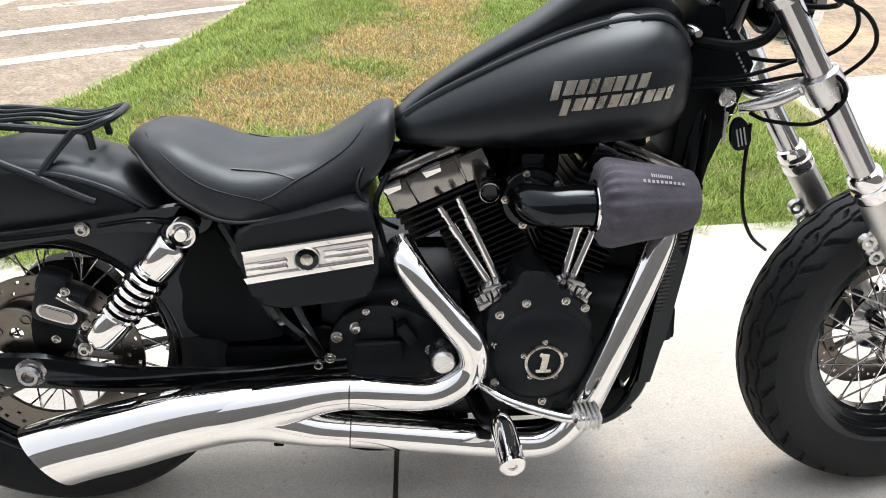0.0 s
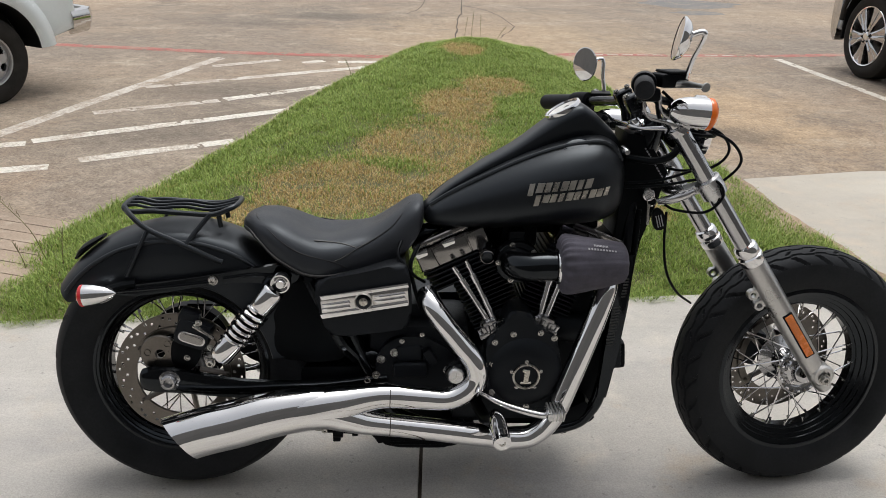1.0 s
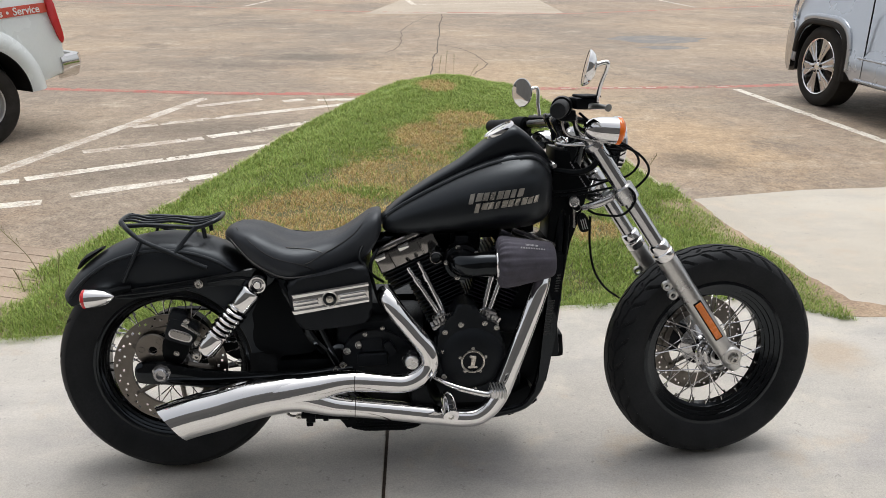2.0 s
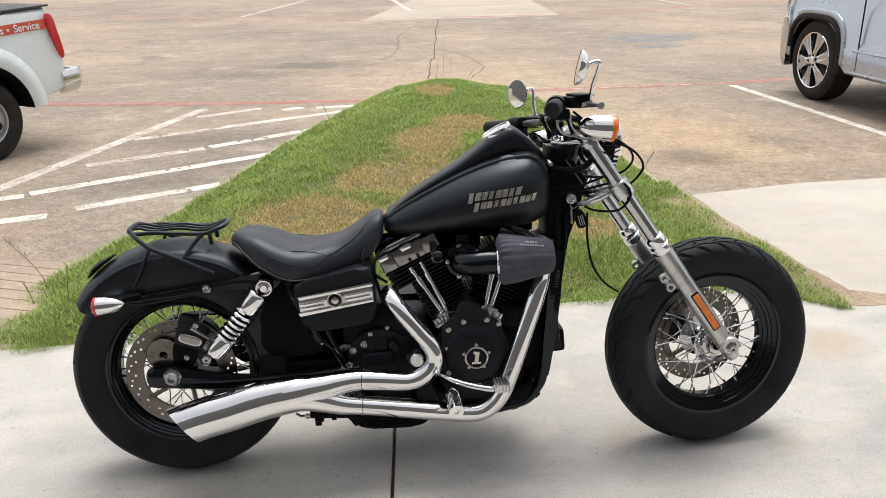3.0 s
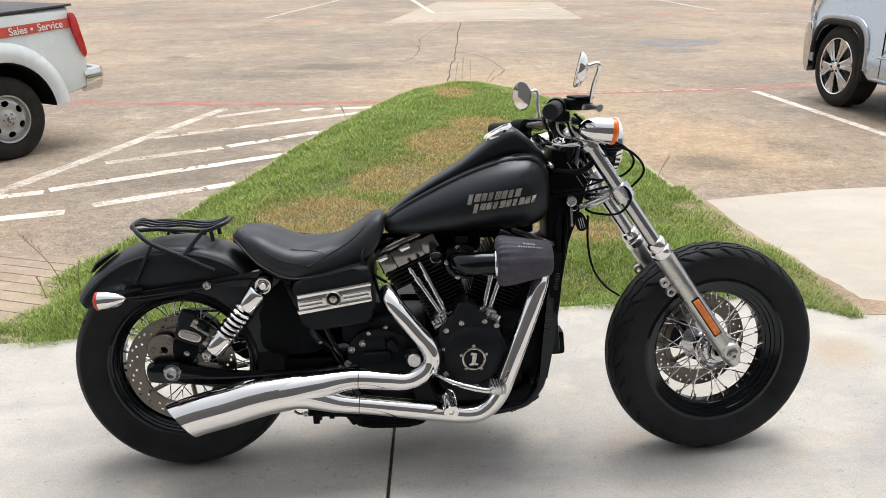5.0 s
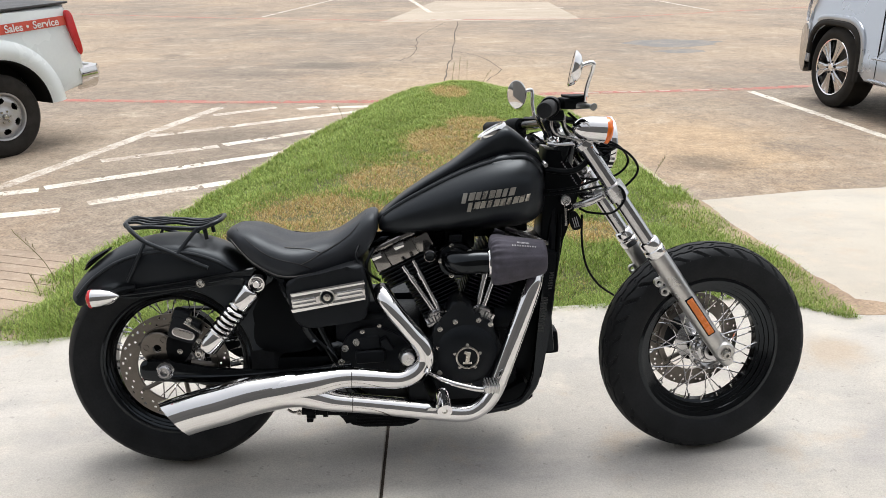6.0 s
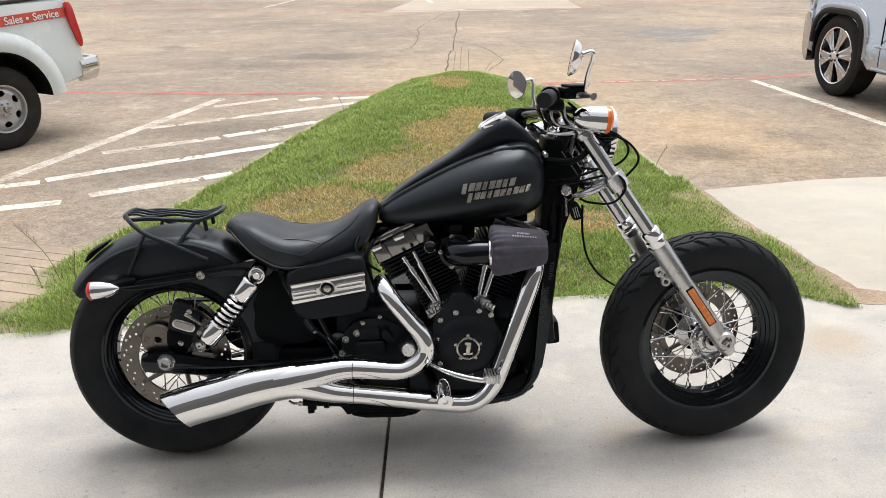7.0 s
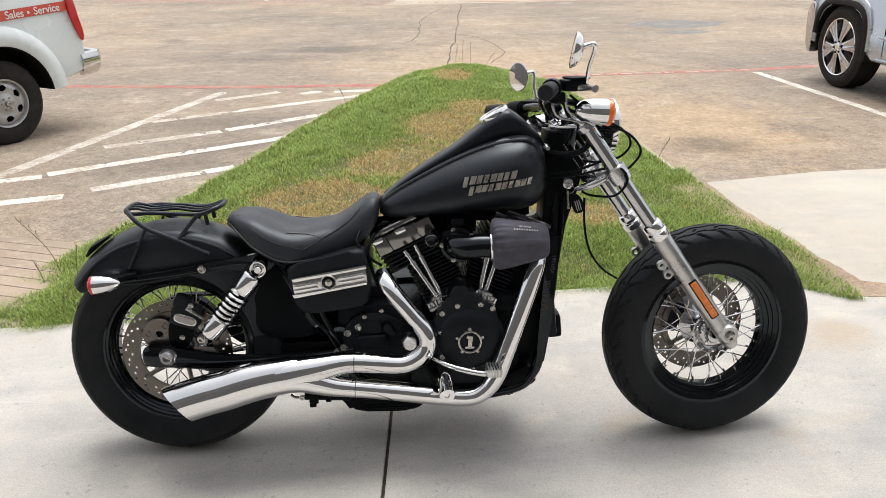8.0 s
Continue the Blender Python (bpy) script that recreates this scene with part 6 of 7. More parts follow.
# handlebar
b = B()
tube(b, [(0.278, -0.20, 1.062), (0.297, -0.15, 1.045), (0.308, -0.10, 1.018), (0.310, -0.04, 1.002), (0.310, 0, 0.998), (0.310, 0.05, 0.995), (0.305, 0.10, 0.985), (0.285, 0.20, 0.973), (0.25, 0.28, 0.960), (0.232, 0.32, 0.952)], 0.0125, 14)
bars = part("handlebar", b, M_GLOSS, bike, "black low handlebar with grips and controls")
for s in (-1, 1):
    b = B()
    rod(b, (0.322, s * 0.045, 0.945), (0.312, s * 0.045, 0.995), 0.015, 18)
    block(b, (0.044, 0.036, 0.042), pose(0.309, s * 0.045, 1.000, 0, -28, 0), 0.008, 3)
    part("riser", b, M_GLOSS, bars, "black handlebar riser")
    for dx in (-0.013, 0.013):
        b = B()
        bolt_head(b, (0.300 + dx, s * 0.045, 1.020 + dx * 0.53), 0.006, 0.006, (-0.47, 0, 0.88))
        part("riser_bolt", b, M_ZINC, bars)
    a, e = (Vector((0.272, -0.225, 1.061)), Vector((0.237, -0.345, 1.063))) if s < 0 else (Vector((0.242, 0.29, 0.958)), Vector((0.175, 0.40, 0.943)))
    b = B()
    L = (e - a).length
    lathe(b, [(0.017, 0), (0.021, 0.004), (0.021, L - 0.006), (0.018, L), (0, L)], axis_to(a, e), 22)
    part("grip", b, M_RUBBER, bars, "black rubber grip")
    b = B()
    d = (a - e).normalized()
    c = a + d * 0.022
    lathe(b, [(0.014, -0.03), (0.026, -0.026), (0.028, 0.0), (0.026, 0.03), (0.014, 0.034)], axis_to(c, c + d), 20)
    block(b, (0.045, 0.045, 0.03), Matrix.Translation(c + Vector((0.012, 0, -0.022))), 0.01)
    part("switch_housing", b, M_PLASTIC, bars, "black switch housing")
    b = B()
    block(b, (0.066 if s < 0 else 0.046, 0.060, 0.030), Matrix.Translation(c + Vector((0.058 if s < 0 else 0.050, -s * 0.012, 0.008))) @ pose(0, 0, 0, 0, 0, -s * 12), 0.008)
    block(b, (0.052, 0.066, 0.006), Matrix.Translation(c + Vector((0.066 if s < 0 else 0.050, -s * 0.012, 0.026))) @ pose(0, 0, 0, 0, 0, -s * 12), 0.002, 1)
    part("master_cylinder", b, M_PLASTIC, bars, "black brake fluid reservoir")
    b = B()
    tube(b, [tuple(c + Vector((0.055, 0, 0.0))) + (0.009,), tuple(c + Vector((0.082, s * 0.03, 0.003))) + (0.008,), tuple(c + Vector((0.086, s * 0.09, 0.006))) + (0.006,), tuple(c + Vector((0.078, s * 0.145, 0.010))) + (0.006,), tuple(c + Vector((0.078, s * 0.150, 0.010))) + (0.0095,), tuple(c + Vector((0.077, s * 0.160, 0.010))) + (0.0095,)], 0.007, 12, 4, flat=0.8)
    part("lever", b, M_SLIDER, bars, "silver control lever")
    # mirror
    q = Vector((0.322, -0.285, 1.160)) if s < 0 else Vector((0.262, 0.285, 1.062))
    foot = c + Vector((0.090 if s < 0 else 0.062, 0, 0.005 if s < 0 else 0.03))
    b = B()
    neckp = q + Vector((0.030, 0, 0.012))
    tube(b, [tuple(foot), tuple(foot + (neckp - foot) * 0.5 + Vector((0.006, 0, 0))), tuple(neckp + Vector((0.018, 0, -0.006))), tuple(neckp + Vector((0.008, 0, 0.002))), tuple(q)], 0.0058, 12)
    mirror = part("mirror", b, M_CHROME, bike, "chrome round mirror on a stem")
    nrm = Vector((-0.94, 0.13, 0.20)).normalized() if s < 0 else Vector((-0.66, -0.75, 0.0)).normalized()
    m = axis_to(q, q + nrm) @ pose(0, 0, 0, 0, 0, 10) @ Matrix.Diagonal((1.0, 1.0, 1.0, 1))
    tall = Matrix.Diagonal((0.80, 1.0, 1.0, 1))
    zl = (m.to_3x3().inverted() @ Vector((0, 0, 1)))
    m = m @ pose(0, 0, 0, 0, 0, math.degrees(math.atan2(zl.y, zl.x)) - 90) @ tall
    b = B()
    lathe(b, [(0, -0.020), (0.022, -0.017), (0.038, -0.008), (0.045, 0.003), (0.0455, 0.006), (0.043, 0.0075)], m, 36)
    part("mirror_shell", b, M_CHROME, mirror, "chrome mirror shell")
    b = B()
    lathe(b, [(0.0435, 0.0065), (0.02, 0.0078), (0, 0.008)], m, 36)
    part("mirror_glass", b, M_MIRROR, mirror, "mirror glass")
    # front turn signal
    g = Vector((0.392, -0.19, 0.998)) if s < 0 else Vector((0.322, 0.20, 0.918))
    fw = Vector((0.995, 0, -0.09))
    b = B()
    lathe(b, [(0.004, -0.052), (0.018, -0.046), (0.028, -0.030), (0.034, -0.006), (0.0355, 0.025), (0.0355, 0.036)], axis_to(g, g + fw), 30)
    sig = part("front_turn_signal", b, M_CHROME, bike, "chrome bullet turn signal with amber lens")
    b = B()
    lathe(b, [(0.0355, 0.036), (0.0365, 0.039), (0.0360, 0.047), (0.030, 0.053), (0.015, 0.056), (0, 0.057)], axis_to(g, g + fw), 30)
    part("lens", b, M_AMBER, sig, "amber lens")
    b = B()
    tube(b, [tuple(g + Vector((-0.02, 0, 0))), tuple(g + Vector((-0.03, -s * 0.04, 0.015))), tuple(c + Vector((0.02, 0, -0.03)))], 0.009, 10)
    part("stalk", b, M_PLASTIC, sig)

# headlamp
b = B()
hm = axis_to((0.457, 0.0, 0.936), (1.0, 0, 0.923))
lathe(b, [(0.0, -0.062), (0.035, -0.055), (0.060, -0.030), (0.072, 0.0), (0.074, 0.022)], hm, 40)
lamp = part("headlamp", b, M_GLOSS, bike, "round black headlamp with chrome rim")
b = B()
lathe(b, [(0.074, 0.018), (0.079, 0.022), (0.079, 0.036), (0.074, 0.041), (0.071, 0.038)], hm, 40)
part("headlamp_rim", b, M_CHROME, lamp, "chrome rim")
b = B()
lathe(b, [(0.072, 0.037), (0.05, 0.048), (0.0, 0.053)], hm, 40)
part("headlamp_lens", b, M_GLASS, lamp, "clear glass lens")
b = B()
lathe(b, [(0.071, 0.034), (0.05, 0.0), (0.015, -0.03), (0, -0.03)], hm, 32)
part("headlamp_reflector", b, M_CHROME, lamp)

# cables, key and neck details
CABLES = (
    ([(0.295, -0.205, 1.035), (0.335, -0.195, 1.000), (0.39, -0.19, 0.978), (0.455, -0.185, 0.950), (0.462, -0.13, 0.935), (0.44, -0.06, 0.93)], 0.0044),
    ([(0.310, -0.20, 1.030), (0.330, -0.17, 0.985), (0.36, -0.13, 0.96), (0.385, -0.08, 0.93)], 0.005),
    ([(0.335, -0.16, 1.040), (0.400, -0.19, 0.985), (0.470, -0.19, 0.950), (0.505, -0.16, 0.905), (0.480, -0.14, 0.865), (0.43, -0.09, 0.845), (0.40, -0.03, 0.84)], 0.0034),
    ([(0.345, -0.15, 1.020), (0.420, -0.18, 0.968), (0.490, -0.20, 0.935), (0.528, -0.18, 0.885), (0.505, -0.15, 0.835), (0.465, -0.11, 0.800), (0.44, -0.06, 0.795)], 0.0034),
    ([(0.295, -0.07, 0.872), (0.35, -0.11, 0.872), (0.392, -0.12, 0.892), (0.42, -0.10, 0.945)], 0.0088),
    ([(0.28, -0.08, 0.812), (0.36, -0.12, 0.827), (0.443, -0.13, 0.856)], 0.0036),
    ([(0.28, -0.08, 0.800), (0.37, -0.12, 0.815), (0.44, -0.15, 0.836), (0.475, -0.188, 0.840), (0.492, -0.190, 0.805), (0.465, -0.165, 0.762), (0.41, -0.13, 0.757), (0.385, -0.11, 0.765)], 0.0034),
    ([(0.395, -0.10, 0.745), (0.398, -0.10, 0.66), (0.42, -0.08, 0.58), (0.47, -0.03, 0.51), (0.53, 0.02, 0.46)], 0.0034),
    ([(0.34, -0.06, 0.74), (0.335, -0.075, 0.66), (0.325, -0.08, 0.56), (0.30, -0.08, 0.45)], 0.006),
    ([(-0.205, -0.10, 0.66), (-0.225, -0.13, 0.62), (-0.215, -0.13, 0.56), (-0.20, -0.11, 0.50)], 0.005),
    ([(-0.23, -0.06, 0.69), (-0.255, -0.12, 0.645), (-0.22, -0.14, 0.60), (-0.19, -0.10, 0.565)], 0.004),
)
for pts, r in CABLES:
    b = B()
    tube(b, pts, r, 8, 6)
    part("cable", b, M_PLASTIC, bike, "black control cable")
b = B()
lathe(b, [(0.0, 0.006), (0.010, 0.006), (0.011, 0.010), (0.0145, 0.009), (0.016, 0.004), (0.017, -0.03), (0, -0.03)], at_y(0.347, 0.787, -0.095), 24)
lock = part("ignition_lock", b, M_ALU, bike, "ignition lock with a hanging key fob")
b = B()
tube(b, [(0.352 + 0.011 * math.cos(a), -0.112, 0.773 + 0.011 * math.sin(a)) for a in (0.785 * k for k in range(8))], 0.0012, 6, 3, True)
block(b, (0.007, 0.003, 0.052), pose(0.346, -0.113, 0.742, 0, -3, 0), 0.001, 1)
part("key", b, M_ZINC, lock)
b = B()
fm = pose(0.372, -0.115, 0.731, 0, -17, 0)
plate(b, round_outline([(-0.007, 0.027), (0.007, 0.027), (0.015, 0.008), (0.016, -0.012), (0.010, -0.026), (-0.010, -0.026), (-0.016, -0.012), (-0.015, 0.008)], 4), -0.005, 0.005, fm, 0.003)
part("key_fob", b, M_PLASTIC, lock, "black key fob")
for dx in (-0.006, 0.0, 0.006):
    b = B()
    block(b, (0.0022, 0.002, 0.030), fm @ pose(dx, -0.0055, -0.004), 0.0)
    part("fob_mark", b, M_PRINT, lock)
b = B()
lathe(b, [(0, 0.010), (0.006, 0.010), (0.009, 0.006), (0.0105, 0.0), (0.0105, -0.03), (0, -0.03)], at_y(0.292, 0.886, -0.072), 20)
part("tank_bolt", b, M_CHROME, bike, "chrome tank mounting bolt")
b = B()
plate(b, [(0.295, 0.93), (0.340, 0.925), (0.404, 0.835), (0.386, 0.775), (0.370, 0.72), (0.350, 0.66), (0.338, 0.58), (0.330, 0.50), (0.300, 0.50), (0.282, 0.66), (0.29, 0.78)], -0.062, 0.062, None, 0.010)
neck = part("neck_cover", b, M_PLASTIC, bike, "black steering neck with faded print")
for k in range(11):
    if k == 5:
        continue
    b = B()
    block(b, (0.005 if k % 3 else 0.0035, 0.002, 0.0034), pose(0.341 + 0.0047 * k, -0.0625, 0.892 - 0.0068 * k, 0, 55, 0), 0.0)
    part("print_bar", b, M_PRINT, neck)


# ---- pickup trucks ----
def squared(a, sq):
    """How far a squared-off arch stands out at the angle a; sq 2 is round."""
    return (abs(math.cos(a)) ** sq + abs(math.sin(a)) ** sq) ** (-1 / sq)


def arch(cx, cz, r, a0, a1, n=18, sq=2.0):
    out = []
    for i in range(n + 1):
        a = radians(a0 + (a1 - a0) * i / n)
        out.append((cx + r * squared(a, sq) * math.cos(a), cz + r * squared(a, sq) * math.sin(a)))
    return out


def truck_wheel(truck, x, z, y, out, R, width, face, share=0.60):
    """out: -1 where the wheel looks to -y, 1 to +y."""
    m = pose(x, y, z) @ (Y if out < 0 else Y @ pose(0, 0, 0, 180))
    b = B()
    ri = R * share
    lathe(b, [(ri, -width), (R * 0.93, -width), (R, -width * 0.9), (R, -width * 0.12), (R * 0.985, -0.03), (R * 0.93, -0.004), (R * (share + 1) / 2, 0.006), (R * (share + 0.06), 0.0), (ri, -0.012), (ri, -width)], m, 56)
    w = part("wheel", b, M_TYRE, truck, "black rubber tyre on a metal wheel")
    b = B()
    lathe(b, [(ri + 0.004, -0.006), (ri, 0.0), (ri - 0.012, -0.004), (ri - 0.018, -0.03), (ri - 0.022, -0.12), (0, -0.12)], m, 48)
    part("rim", b, M_WHEELGREY if face == "steel" else M_CHROME, w)
    b = B()
    if face == "steel":
        n = 120
        radii = [0.05, 0.075] + [ri * (0.50 + 0.025 * i) for i in range(14)] + [ri * 0.90, ri - 0.012]
        depth = [0.012, -0.012] + [-0.010 - 0.014 * ((i - 5) / 8) ** 2 for i in range(14)] + [-0.040, -0.022]
        vs = [[b.verts.new(m @ Vector((r * math.cos(t), r * math.sin(t), d))) for t in (6.28318 * k / n for k in range(n))] for r, d in zip(radii, depth)]
        for i in range(len(radii) - 1):
            for k in range(n):
                across, along = ((k % 20) - 9.5) / 4.6, ((radii[i] + radii[i + 1]) / 2 / ri - 0.66) / 0.125
                if abs(across) ** 2.6 + abs(along) ** 2.6 < 1:
                    continue
                b.faces.new((vs[i][k], vs[i][(k + 1) % n], vs[i + 1][(k + 1) % n], vs[i + 1][k]))
        b.faces.new(vs[0])
        part("wheel_disc", b, M_WHEELGREY, w, "silver steel wheel with six holes", angle=50)
        for k in range(6):
            a = 1.0472 * k
            b = B()
            rod(b, m @ Vector((0.055 * math.cos(a), 0.055 * math.sin(a), 0.0)), m @ Vector((0.055 * math.cos(a), 0.055 * math.sin(a), 0.018)), 0.011, 6)
            part("lug_nut", b, M_ZINC, w)
        b = B()
        lathe(b, [(0, 0.040), (0.020, 0.038), (0.030, 0.026), (0.034, 0.0)], m, 20)
        part("hub_cap", b, M_ZINC, w)
    else:
        for k in range(6):
            a = 6.28318 * k / 6 + 0.2
            c, s = math.cos(a), math.sin(a)
            b = B()
            prof = [(0.04, 0.030, 0.006), (0.10, 0.036, 0.004), (ri * 0.65, 0.058, -0.006), (ri - 0.008, 0.092, -0.010)]
            grid = []
            for r, w2, d in prof:
                grid.append([b.verts.new(m @ Vector((r * c - s * e * w2, r * s + c * e * w2, d + dd))) for e, dd in ((-1.08, -0.05), (-1, -0.006), (-0.55, 0.004), (-0.18, -0.006), (0.18, -0.006), (0.55, 0.004), (1, -0.006), (1.08, -0.05))])
            for p, q in zip(grid, grid[1:]):
                for i in range(7):
                    b.faces.new((p[i], p[i + 1], q[i + 1], q[i]))
            part("wheel_spoke", b, M_TUBE, w, "chunky chrome alloy spoke", angle=40)
            b = B()
            rod(b, m @ Vector((0.062 * c, 0.062 * s, 0.0)), m @ Vector((0.062 * c, 0.062 * s, 0.014)), 0.011, 6)
            part("lug_nut", b, M_DARK, w)
        b = B()
        lathe(b, [(0, 0.016), (0.032, 0.015), (0.040, 0.008), (0.050, 0.004), (0.078, 0.0), (0.080, -0.05)], m, 28)
        part("hub_cap", b, M_CHROME, w)
    # a plain disc whose dark colour stands for the shade in the wheel's openings
    b = B()
    lathe(b, [(ri - 0.02, -0.10), (0, -0.10)], m, 32)
    part("wheel_shadow", b, M_DARK if face == "steel" else M_STEEL, w, "added disc for the shade behind the wheel")
    return w


def body_shell(truck, outline, width, mat, name, label, tuck=0.05, lo=0.0):
    """A body with the side outline, its flanks leaning in towards the top."""
    b = B()
    zs = [z for _, z in outline]
    zmid, zmax = 0.85, max(zs)
    rings = []
    for y, inset in ((0.0, 0.0), (0.03, 0.0), (width - 0.03, 0.0), (width, 0.0)):
        ring = []
        for x, z in outline:
            lean = tuck * max(0.0, (z - zmid) / 0.5) ** 1.5
            yy = y + (lean if y < width / 2 else -lean)
            ring.append(Vector((x, yy, z)))
        rings.append(ring)
    plate_a = [b.verts.new(p) for p in rings[0]]
    plate_b = [b.verts.new(p) for p in rings[-1]]
    n = len(plate_a)
    fa, fb = b.faces.new(plate_a), b.faces.new(plate_b[::-1])
    for i in range(n):
        b.faces.new((plate_a[i], plate_b[i], plate_b[(i + 1) % n], plate_a[(i + 1) % n]))
    edges = list({e for f in (fa, fb) for e in f.edges})
    bmesh.ops.bevel(b, geom=edges, offset=0.035, segments=4, profile=0.5, affect="EDGES", clamp_overlap=True)
    return part(name, b, mat, truck, label, angle=40)


def flare(truck, cx, cz, r0, r1, a0, a1, y, out, mat, proud, name="fender_flare", label="", sq=2.0, deep=0.06):
    b = B()
    rings = []
    for i in range(25):
        a = radians(a0 + (a1 - a0) * i / 24)
        c, s = math.cos(a), math.sin(a)
        ring = []
        for r, p in ((r0, -deep), (r0, 0.6), (r0 + (r1 - r0) * 0.25, 1.0), (r0 + (r1 - r0) * 0.7, 0.85), (r1, 0.1), (r1, -deep)):
            r *= squared(a, sq)
            ring.append(Vector((cx + r * c, y + out * (proud * p if p > 0 else p), cz + r * s)))
        rings.append(ring)
    loft(b, rings)
    return part(name, b, mat, truck, label, angle=40)


# white work truck: x runs to its tail, the near flank is y = 0
white = new("pickup_truck")
white.matrix_world = pose(-3.323, 4.465, LOT, 0, -3.2, 57.6) @ Matrix.Diagonal((0.858, 0.858, 0.858, 1))
tagged(white, "white pickup truck with red stripe and black bed cover", "pickup truck")
line = [(0.92, 0.52), (0.97, 0.62), (0.95, 0.9), (0.90, 1.32), (-0.86, 1.32), (-0.88, 1.35), (-1.00, 1.75), (-2.15, 1.75), (-2.65, 1.32), (-3.85, 1.18), (-4.02, 0.95), (-4.02, 0.5), (-3.68, 0.45)]
line += arch(-3.2, 0.50, 0.49, 172, 8)
line += [(-2.65, 0.42), (-0.54, 0.42)] + arch(0, 0.42, 0.50, 178, 2) + [(0.6, 0.47)]
body = body_shell(white, line, 1.78, M_CARWHITE, "body", "white painted body", 0.04)
for x, up in ((0.0, 0.0), (-3.2, 0.17)):
    b = B()
    block(b, (1.1, 1.2, 0.6), pose(x, 0.89, 0.76), 0.03)
    part("wheel_well", b, M_DARK, white)
    truck_wheel(white, x, 0.388 + up, 0.015, -1, 0.395, 0.26, "steel", 0.57)
    truck_wheel(white, x, 0.388 + up, 1.765, 1, 0.395, 0.26, "steel", 0.57)
    flare(white, x, 0.42 + up * 0.5, 0.497, 0.68, 0, 180, 0.0, -1, M_CARWHITE, 0.05)
    b = B()
    lathe(b, [(0.499, 0.0), (0.488, 0.0), (0.488, -0.30), (0.499, -0.30)], pose(x, -0.036, 0.42 + up * 0.5) @ Y, 30, False, math.pi)
    part("arch_liner", b, M_DARK, white, "black wheel arch liner")
b = B()
plate(b, [(0.95, 1.325), (0.95, 1.345), (-0.84, 1.36), (-0.84, 1.325)], 0.03, 1.75, None, 0.008)
part("bed_cover", b, M_VINYL, white, "black vinyl bed cover")


def flank_y(z):
    return 0.04 * max(0.0, (z - 0.85) / 0.5) ** 1.5 - 0.003


b = B()
q = []
for x, z in ((0.90, 1.215), (0.905, 1.125), (-0.80, 1.125), (-0.80, 1.215)):
    q.append((x, flank_y(z), z))
vs = [b.verts.new(p) for p in q]
ws = [b.verts.new((x, y + 0.005, z)) for x, y, z in q]
b.faces.new(vs)
for i in range(4):
    b.faces.new((vs[i], ws[i], ws[(i + 1) % 4], vs[(i + 1) % 4]))
decal = part("stripe_decal", b, M_DECAL, white, "red vinyl stripe with white words", smooth=False)


def words(text, size, m, mat, parent, name="words"):
    cu = bpy.data.curves.new(name, "FONT")
    cu.body, cu.size, cu.extrude, cu.offset = text, size, 0.0008, 0.0016
    cu.align_x, cu.align_y = "CENTER", "CENTER"
    tmp = new("tmp", cu)
    me = bpy.data.meshes.new_from_object(tmp.evaluated_get(bpy.context.evaluated_depsgraph_get()))
    bpy.data.objects.remove(tmp)
    me.materials.append(mat)
    ob = new(name, me)
    ob.parent, ob.matrix_basis = parent, m
    return ob


TXT = pose(0, 0, 0, 90, 0, 0)
words("Sales", 0.098, pose(0.30, flank_y(1.12) - 0.004, 1.167) @ TXT, M_DECALWHITE, decal)
words("Service", 0.098, pose(0.645, flank_y(1.12) - 0.004, 1.167) @ TXT, M_DECALWHITE, decal)
b = B()
lathe(b, [(0.014, 0), (0.014, 0.003), (0, 0.003)], pose(0.445, flank_y(1.12) - 0.003, 1.167) @ Y, 16)
part("dot", b, M_DECALWHITE, decal)
b = B()
plate(b, round_outline([(0.875, 1.25), (0.935, 1.24), (0.965, 1.05), (0.985, 0.89), (0.97, 0.82), (0.935, 0.84), (0.90, 0.98), (0.87, 1.13)], 4), -0.006, 0.14, None, 0.012)
part("tail_light", b, M_REDLENS, white, "tall red tail light")
b = B()
bumper = [(0.90, 0.02), (1.10, 0.03), (1.17, 0.10), (1.19, 0.30), (1.20, 0.89), (1.19, 1.48), (1.17, 1.68), (1.10, 1.75), (0.90, 1.76)]
rings = []
for i, (x, y) in enumerate(bumper):
    (x0, y0), (x1, y1) = bumper[max(i - 1, 0)], bumper[min(i + 1, len(bumper) - 1)]
    out = Vector((y1 - y0, x0 - x1, 0)).normalized()
    rings.append([(x + out.x * o, y + out.y * o, z) for o, z in ((-0.06, 0.475), (-0.03, 0.465), (0.0, 0.485), (0.034, 0.575), (0.037, 0.645), (0.022, 0.683), (-0.02, 0.695), (-0.06, 0.69))])
loft(b, rings)
part("rear_bumper", b, M_TRIM, white, "chrome rear bumper")
b = B()
plate(b, [(-1.03, 1.36), (-1.10, 1.70), (-2.12, 1.70), (-2.5, 1.36)], 0.028, 0.05, None, 0.0)
part("side_window", b, M_TINT, white, "dark side window")

# silver truck: x runs to its nose, the near flank is y = 0 and its body lies at -y
silver = new("pickup_truck")
silver.matrix_world = pose(4.37, 5.99, LOT, 0, 0, 92.6) @ Matrix.Diagonal((0.94, 0.94, 0.94, 1))
tagged(silver, "silver pickup truck with chrome alloy wheels and black arches", "pickup truck")

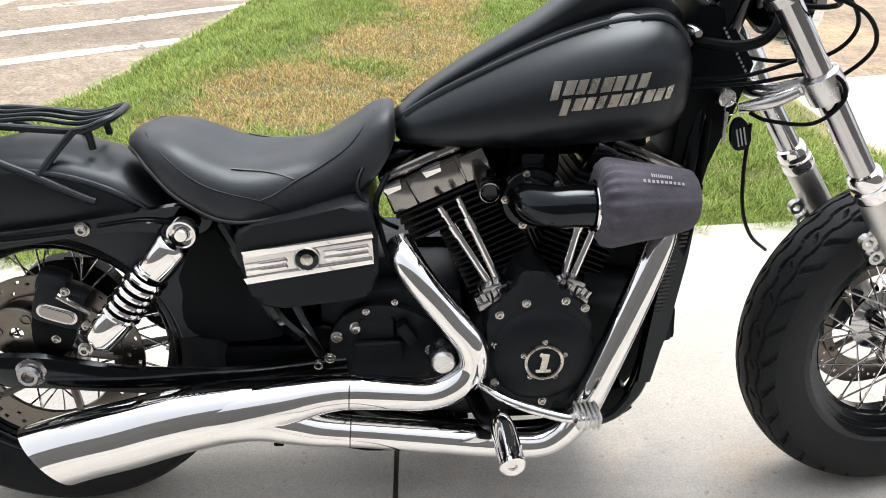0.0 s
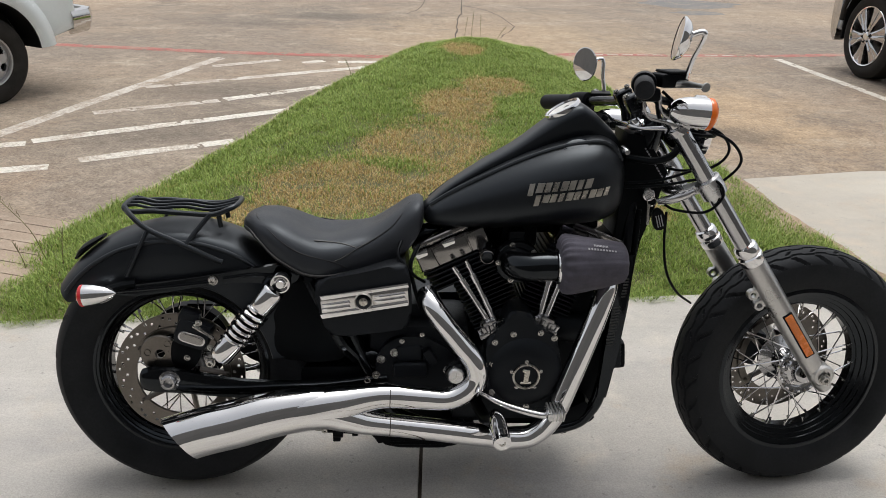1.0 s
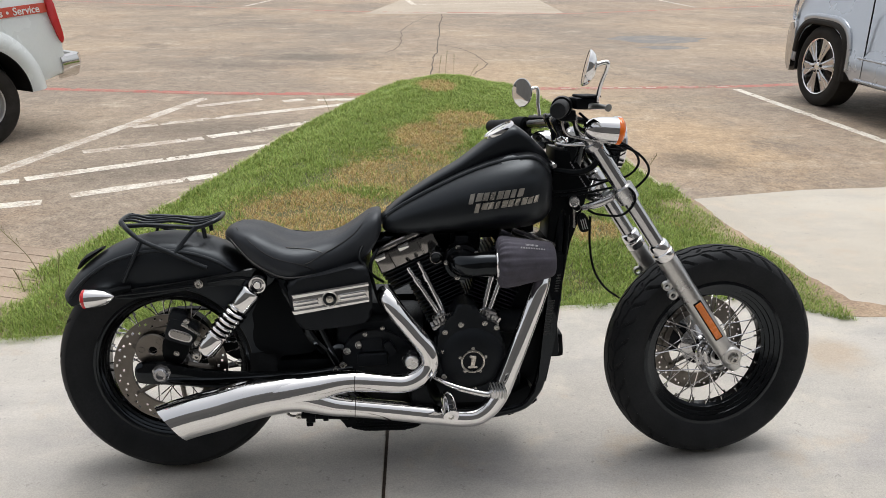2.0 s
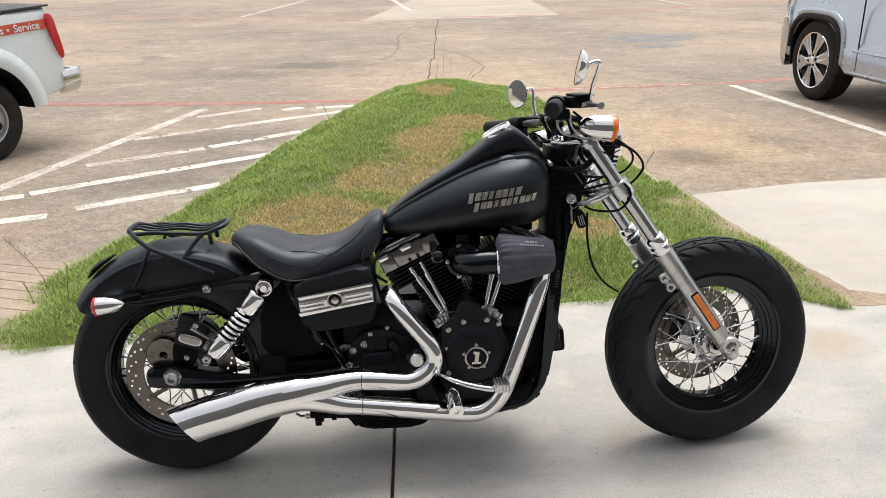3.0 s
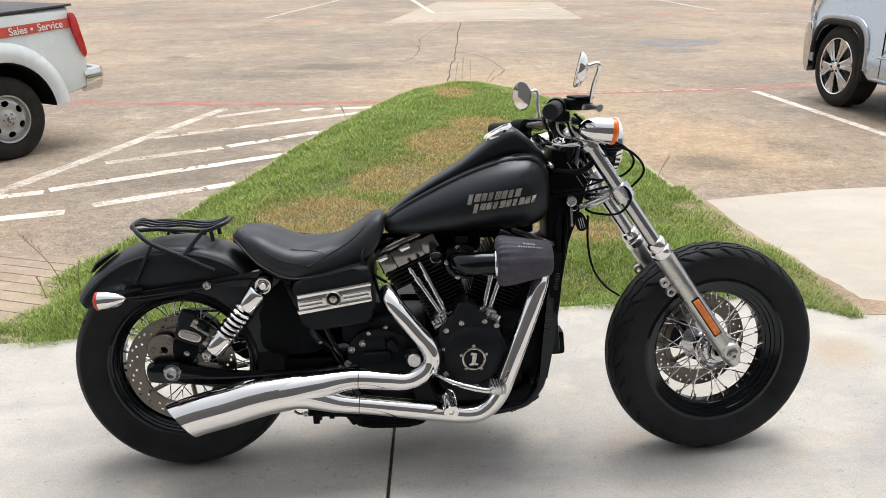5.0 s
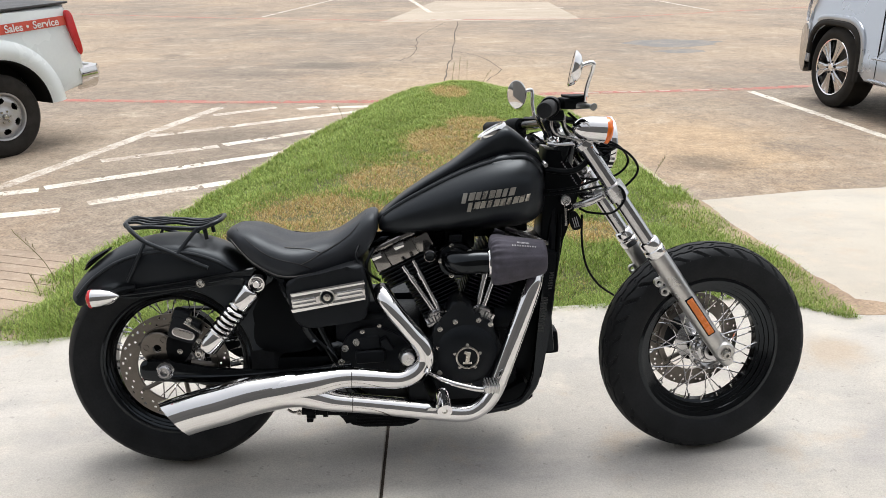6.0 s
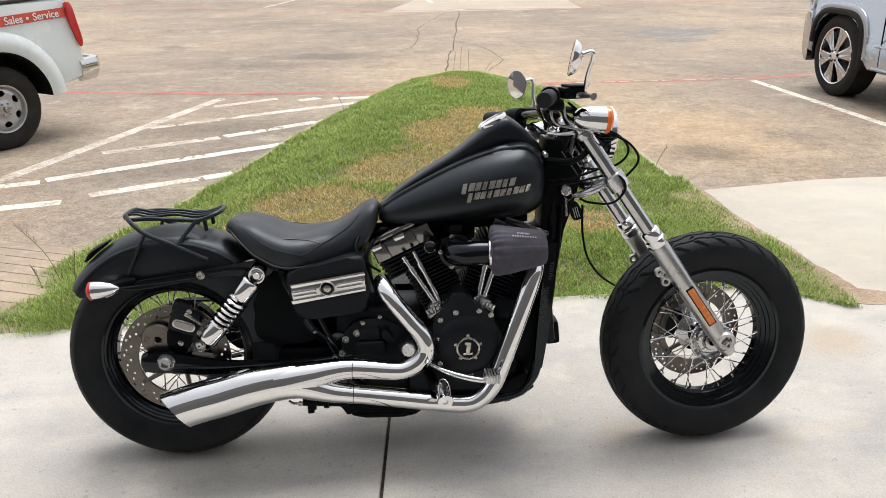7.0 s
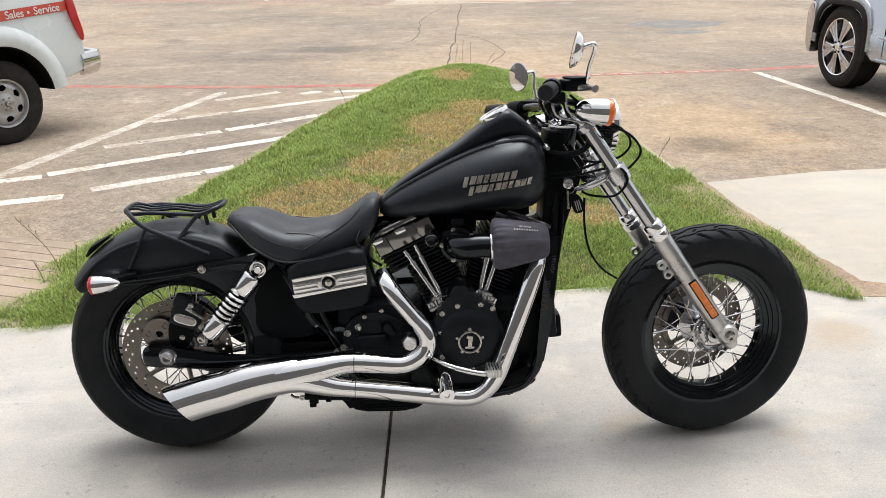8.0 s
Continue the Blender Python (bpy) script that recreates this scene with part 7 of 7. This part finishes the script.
def silver_body():
    pts = [(0.545, 0.42), (0.585, 0.42), (0.60, 0.60), (0.625, 0.86), (0.64, 1.02), (0.60, 1.20), (-0.55, 1.32), (-1.15, 1.40), (-1.85, 1.88), (-3.5, 1.90), (-3.75, 1.42), (-5.35, 1.42), (-5.42, 0.6), (-5.3, 0.5)]
    pts += arch(-3.75, 0.42, 0.49, 178, 2, sq=3.0) + [(-3.1, 0.36), (-0.62, 0.36)] + arch(0, 0.42, 0.49, 178, 2, sq=3.0)
    b = B()
    y1 = -1.95
    lean = lambda z: 0.20 * max(0.0, (z - 0.98) / 0.4) ** 1.1
    nose = lambda x: 0.22 * max(0.0, (x - 0.45) / 0.5) ** 2
    va = [b.verts.new((x, -lean(z) - nose(x), z)) for x, z in pts]
    vb = [b.verts.new((x, y1 + lean(z) + nose(x), z)) for x, z in pts]
    n = len(pts)
    fa, fb = b.faces.new(va), b.faces.new(vb[::-1])
    for i in range(n):
        b.faces.new((va[i], vb[i], vb[(i + 1) % n], va[(i + 1) % n]))
    edges = list({e for f in (fa, fb) for e in f.edges})
    bmesh.ops.bevel(b, geom=edges, offset=0.045, segments=4, profile=0.5, affect="EDGES", clamp_overlap=True)
    return part("body", b, M_CARSILVER, silver, "silver painted body", angle=40)


silver_body()
for x in (0.0, -3.75):
    b = B()
    block(b, (1.15, 1.3, 0.62), pose(x, -0.95, 0.74), 0.03)
    part("wheel_well", b, M_DARK, silver)
    truck_wheel(silver, x, 0.435, -0.01, 1, 0.435, 0.28, "alloy", 0.70)
    truck_wheel(silver, x, 0.435, -1.94, -1, 0.435, 0.28, "alloy", 0.70)
    flare(silver, x, 0.42, 0.458, 0.522, 14 if x == 0 else -8, 188, 0.0, 1, M_TYRE, 0.03, "arch_trim", "black plastic arch trim", 3.6, 0.30)
    b = B()
    loft(b, [[Vector((x + r * squared(a, 3.6) * math.cos(a), y, 0.42 + r * squared(a, 3.6) * math.sin(a))) for r, y in ((0.470, -0.01), (0.470, -0.45), (0.447, -0.45), (0.447, -0.01))] for a in (radians(-10 + 200 * i / 48) for i in range(49))])
    part("arch_liner", b, M_DARK, silver, "black wheel arch liner")
    flare(silver, x, 0.42, 0.515, 0.57, 52, 176, 0.0, 1, M_CARSILVER, 0.012, "arch_bulge", "", 3.6)
b = B()
plate(b, round_outline([(0.59, 0.33), (0.64, 0.32), (0.69, 0.42), (0.715, 0.62), (0.71, 0.80), (0.66, 0.85), (0.58, 0.84), (0.56, 0.6)], 3), -0.12, 0.008, None, 0.025, 3)
bmesh.ops.transform(b, matrix=pose(0, -0.02, 0), verts=b.verts)
part("bumper_corner", b, M_TRIM, silver, "chrome bumper corner")
b = B()
tube(b, [(0.70, -0.2, 0.60, 0.13), (0.77, -0.6, 0.60, 0.13), (0.78, -0.98, 0.60, 0.13), (0.77, -1.36, 0.60, 0.13), (0.70, -1.75, 0.60, 0.13)], 0.13, 12, 5, flat=1.0)
part("front_bumper", b, M_CHROME, silver, "chrome front bumper")
b = B()
plate(b, round_outline([(0.60, 0.90), (0.72, 0.88), (0.71, 1.05), (0.64, 1.16)], 4), -0.14, -0.045, None, 0.01)
part("head_light", b, M_GLASS, silver, "clear head light")
b = B()
for z in (0.40, 0.62):
    tube(b, [(-0.72, 0.002, z), (-3.0, 0.002, z)], 0.014, 8)
part("side_moulding", b, M_CARSILVER, silver)
b = B()
block(b, (0.008, 0.012, 0.95), pose(-0.80, -0.004, 0.9), 0.0)
part("door_gap", b, M_DARK, silver, "dark door gap")
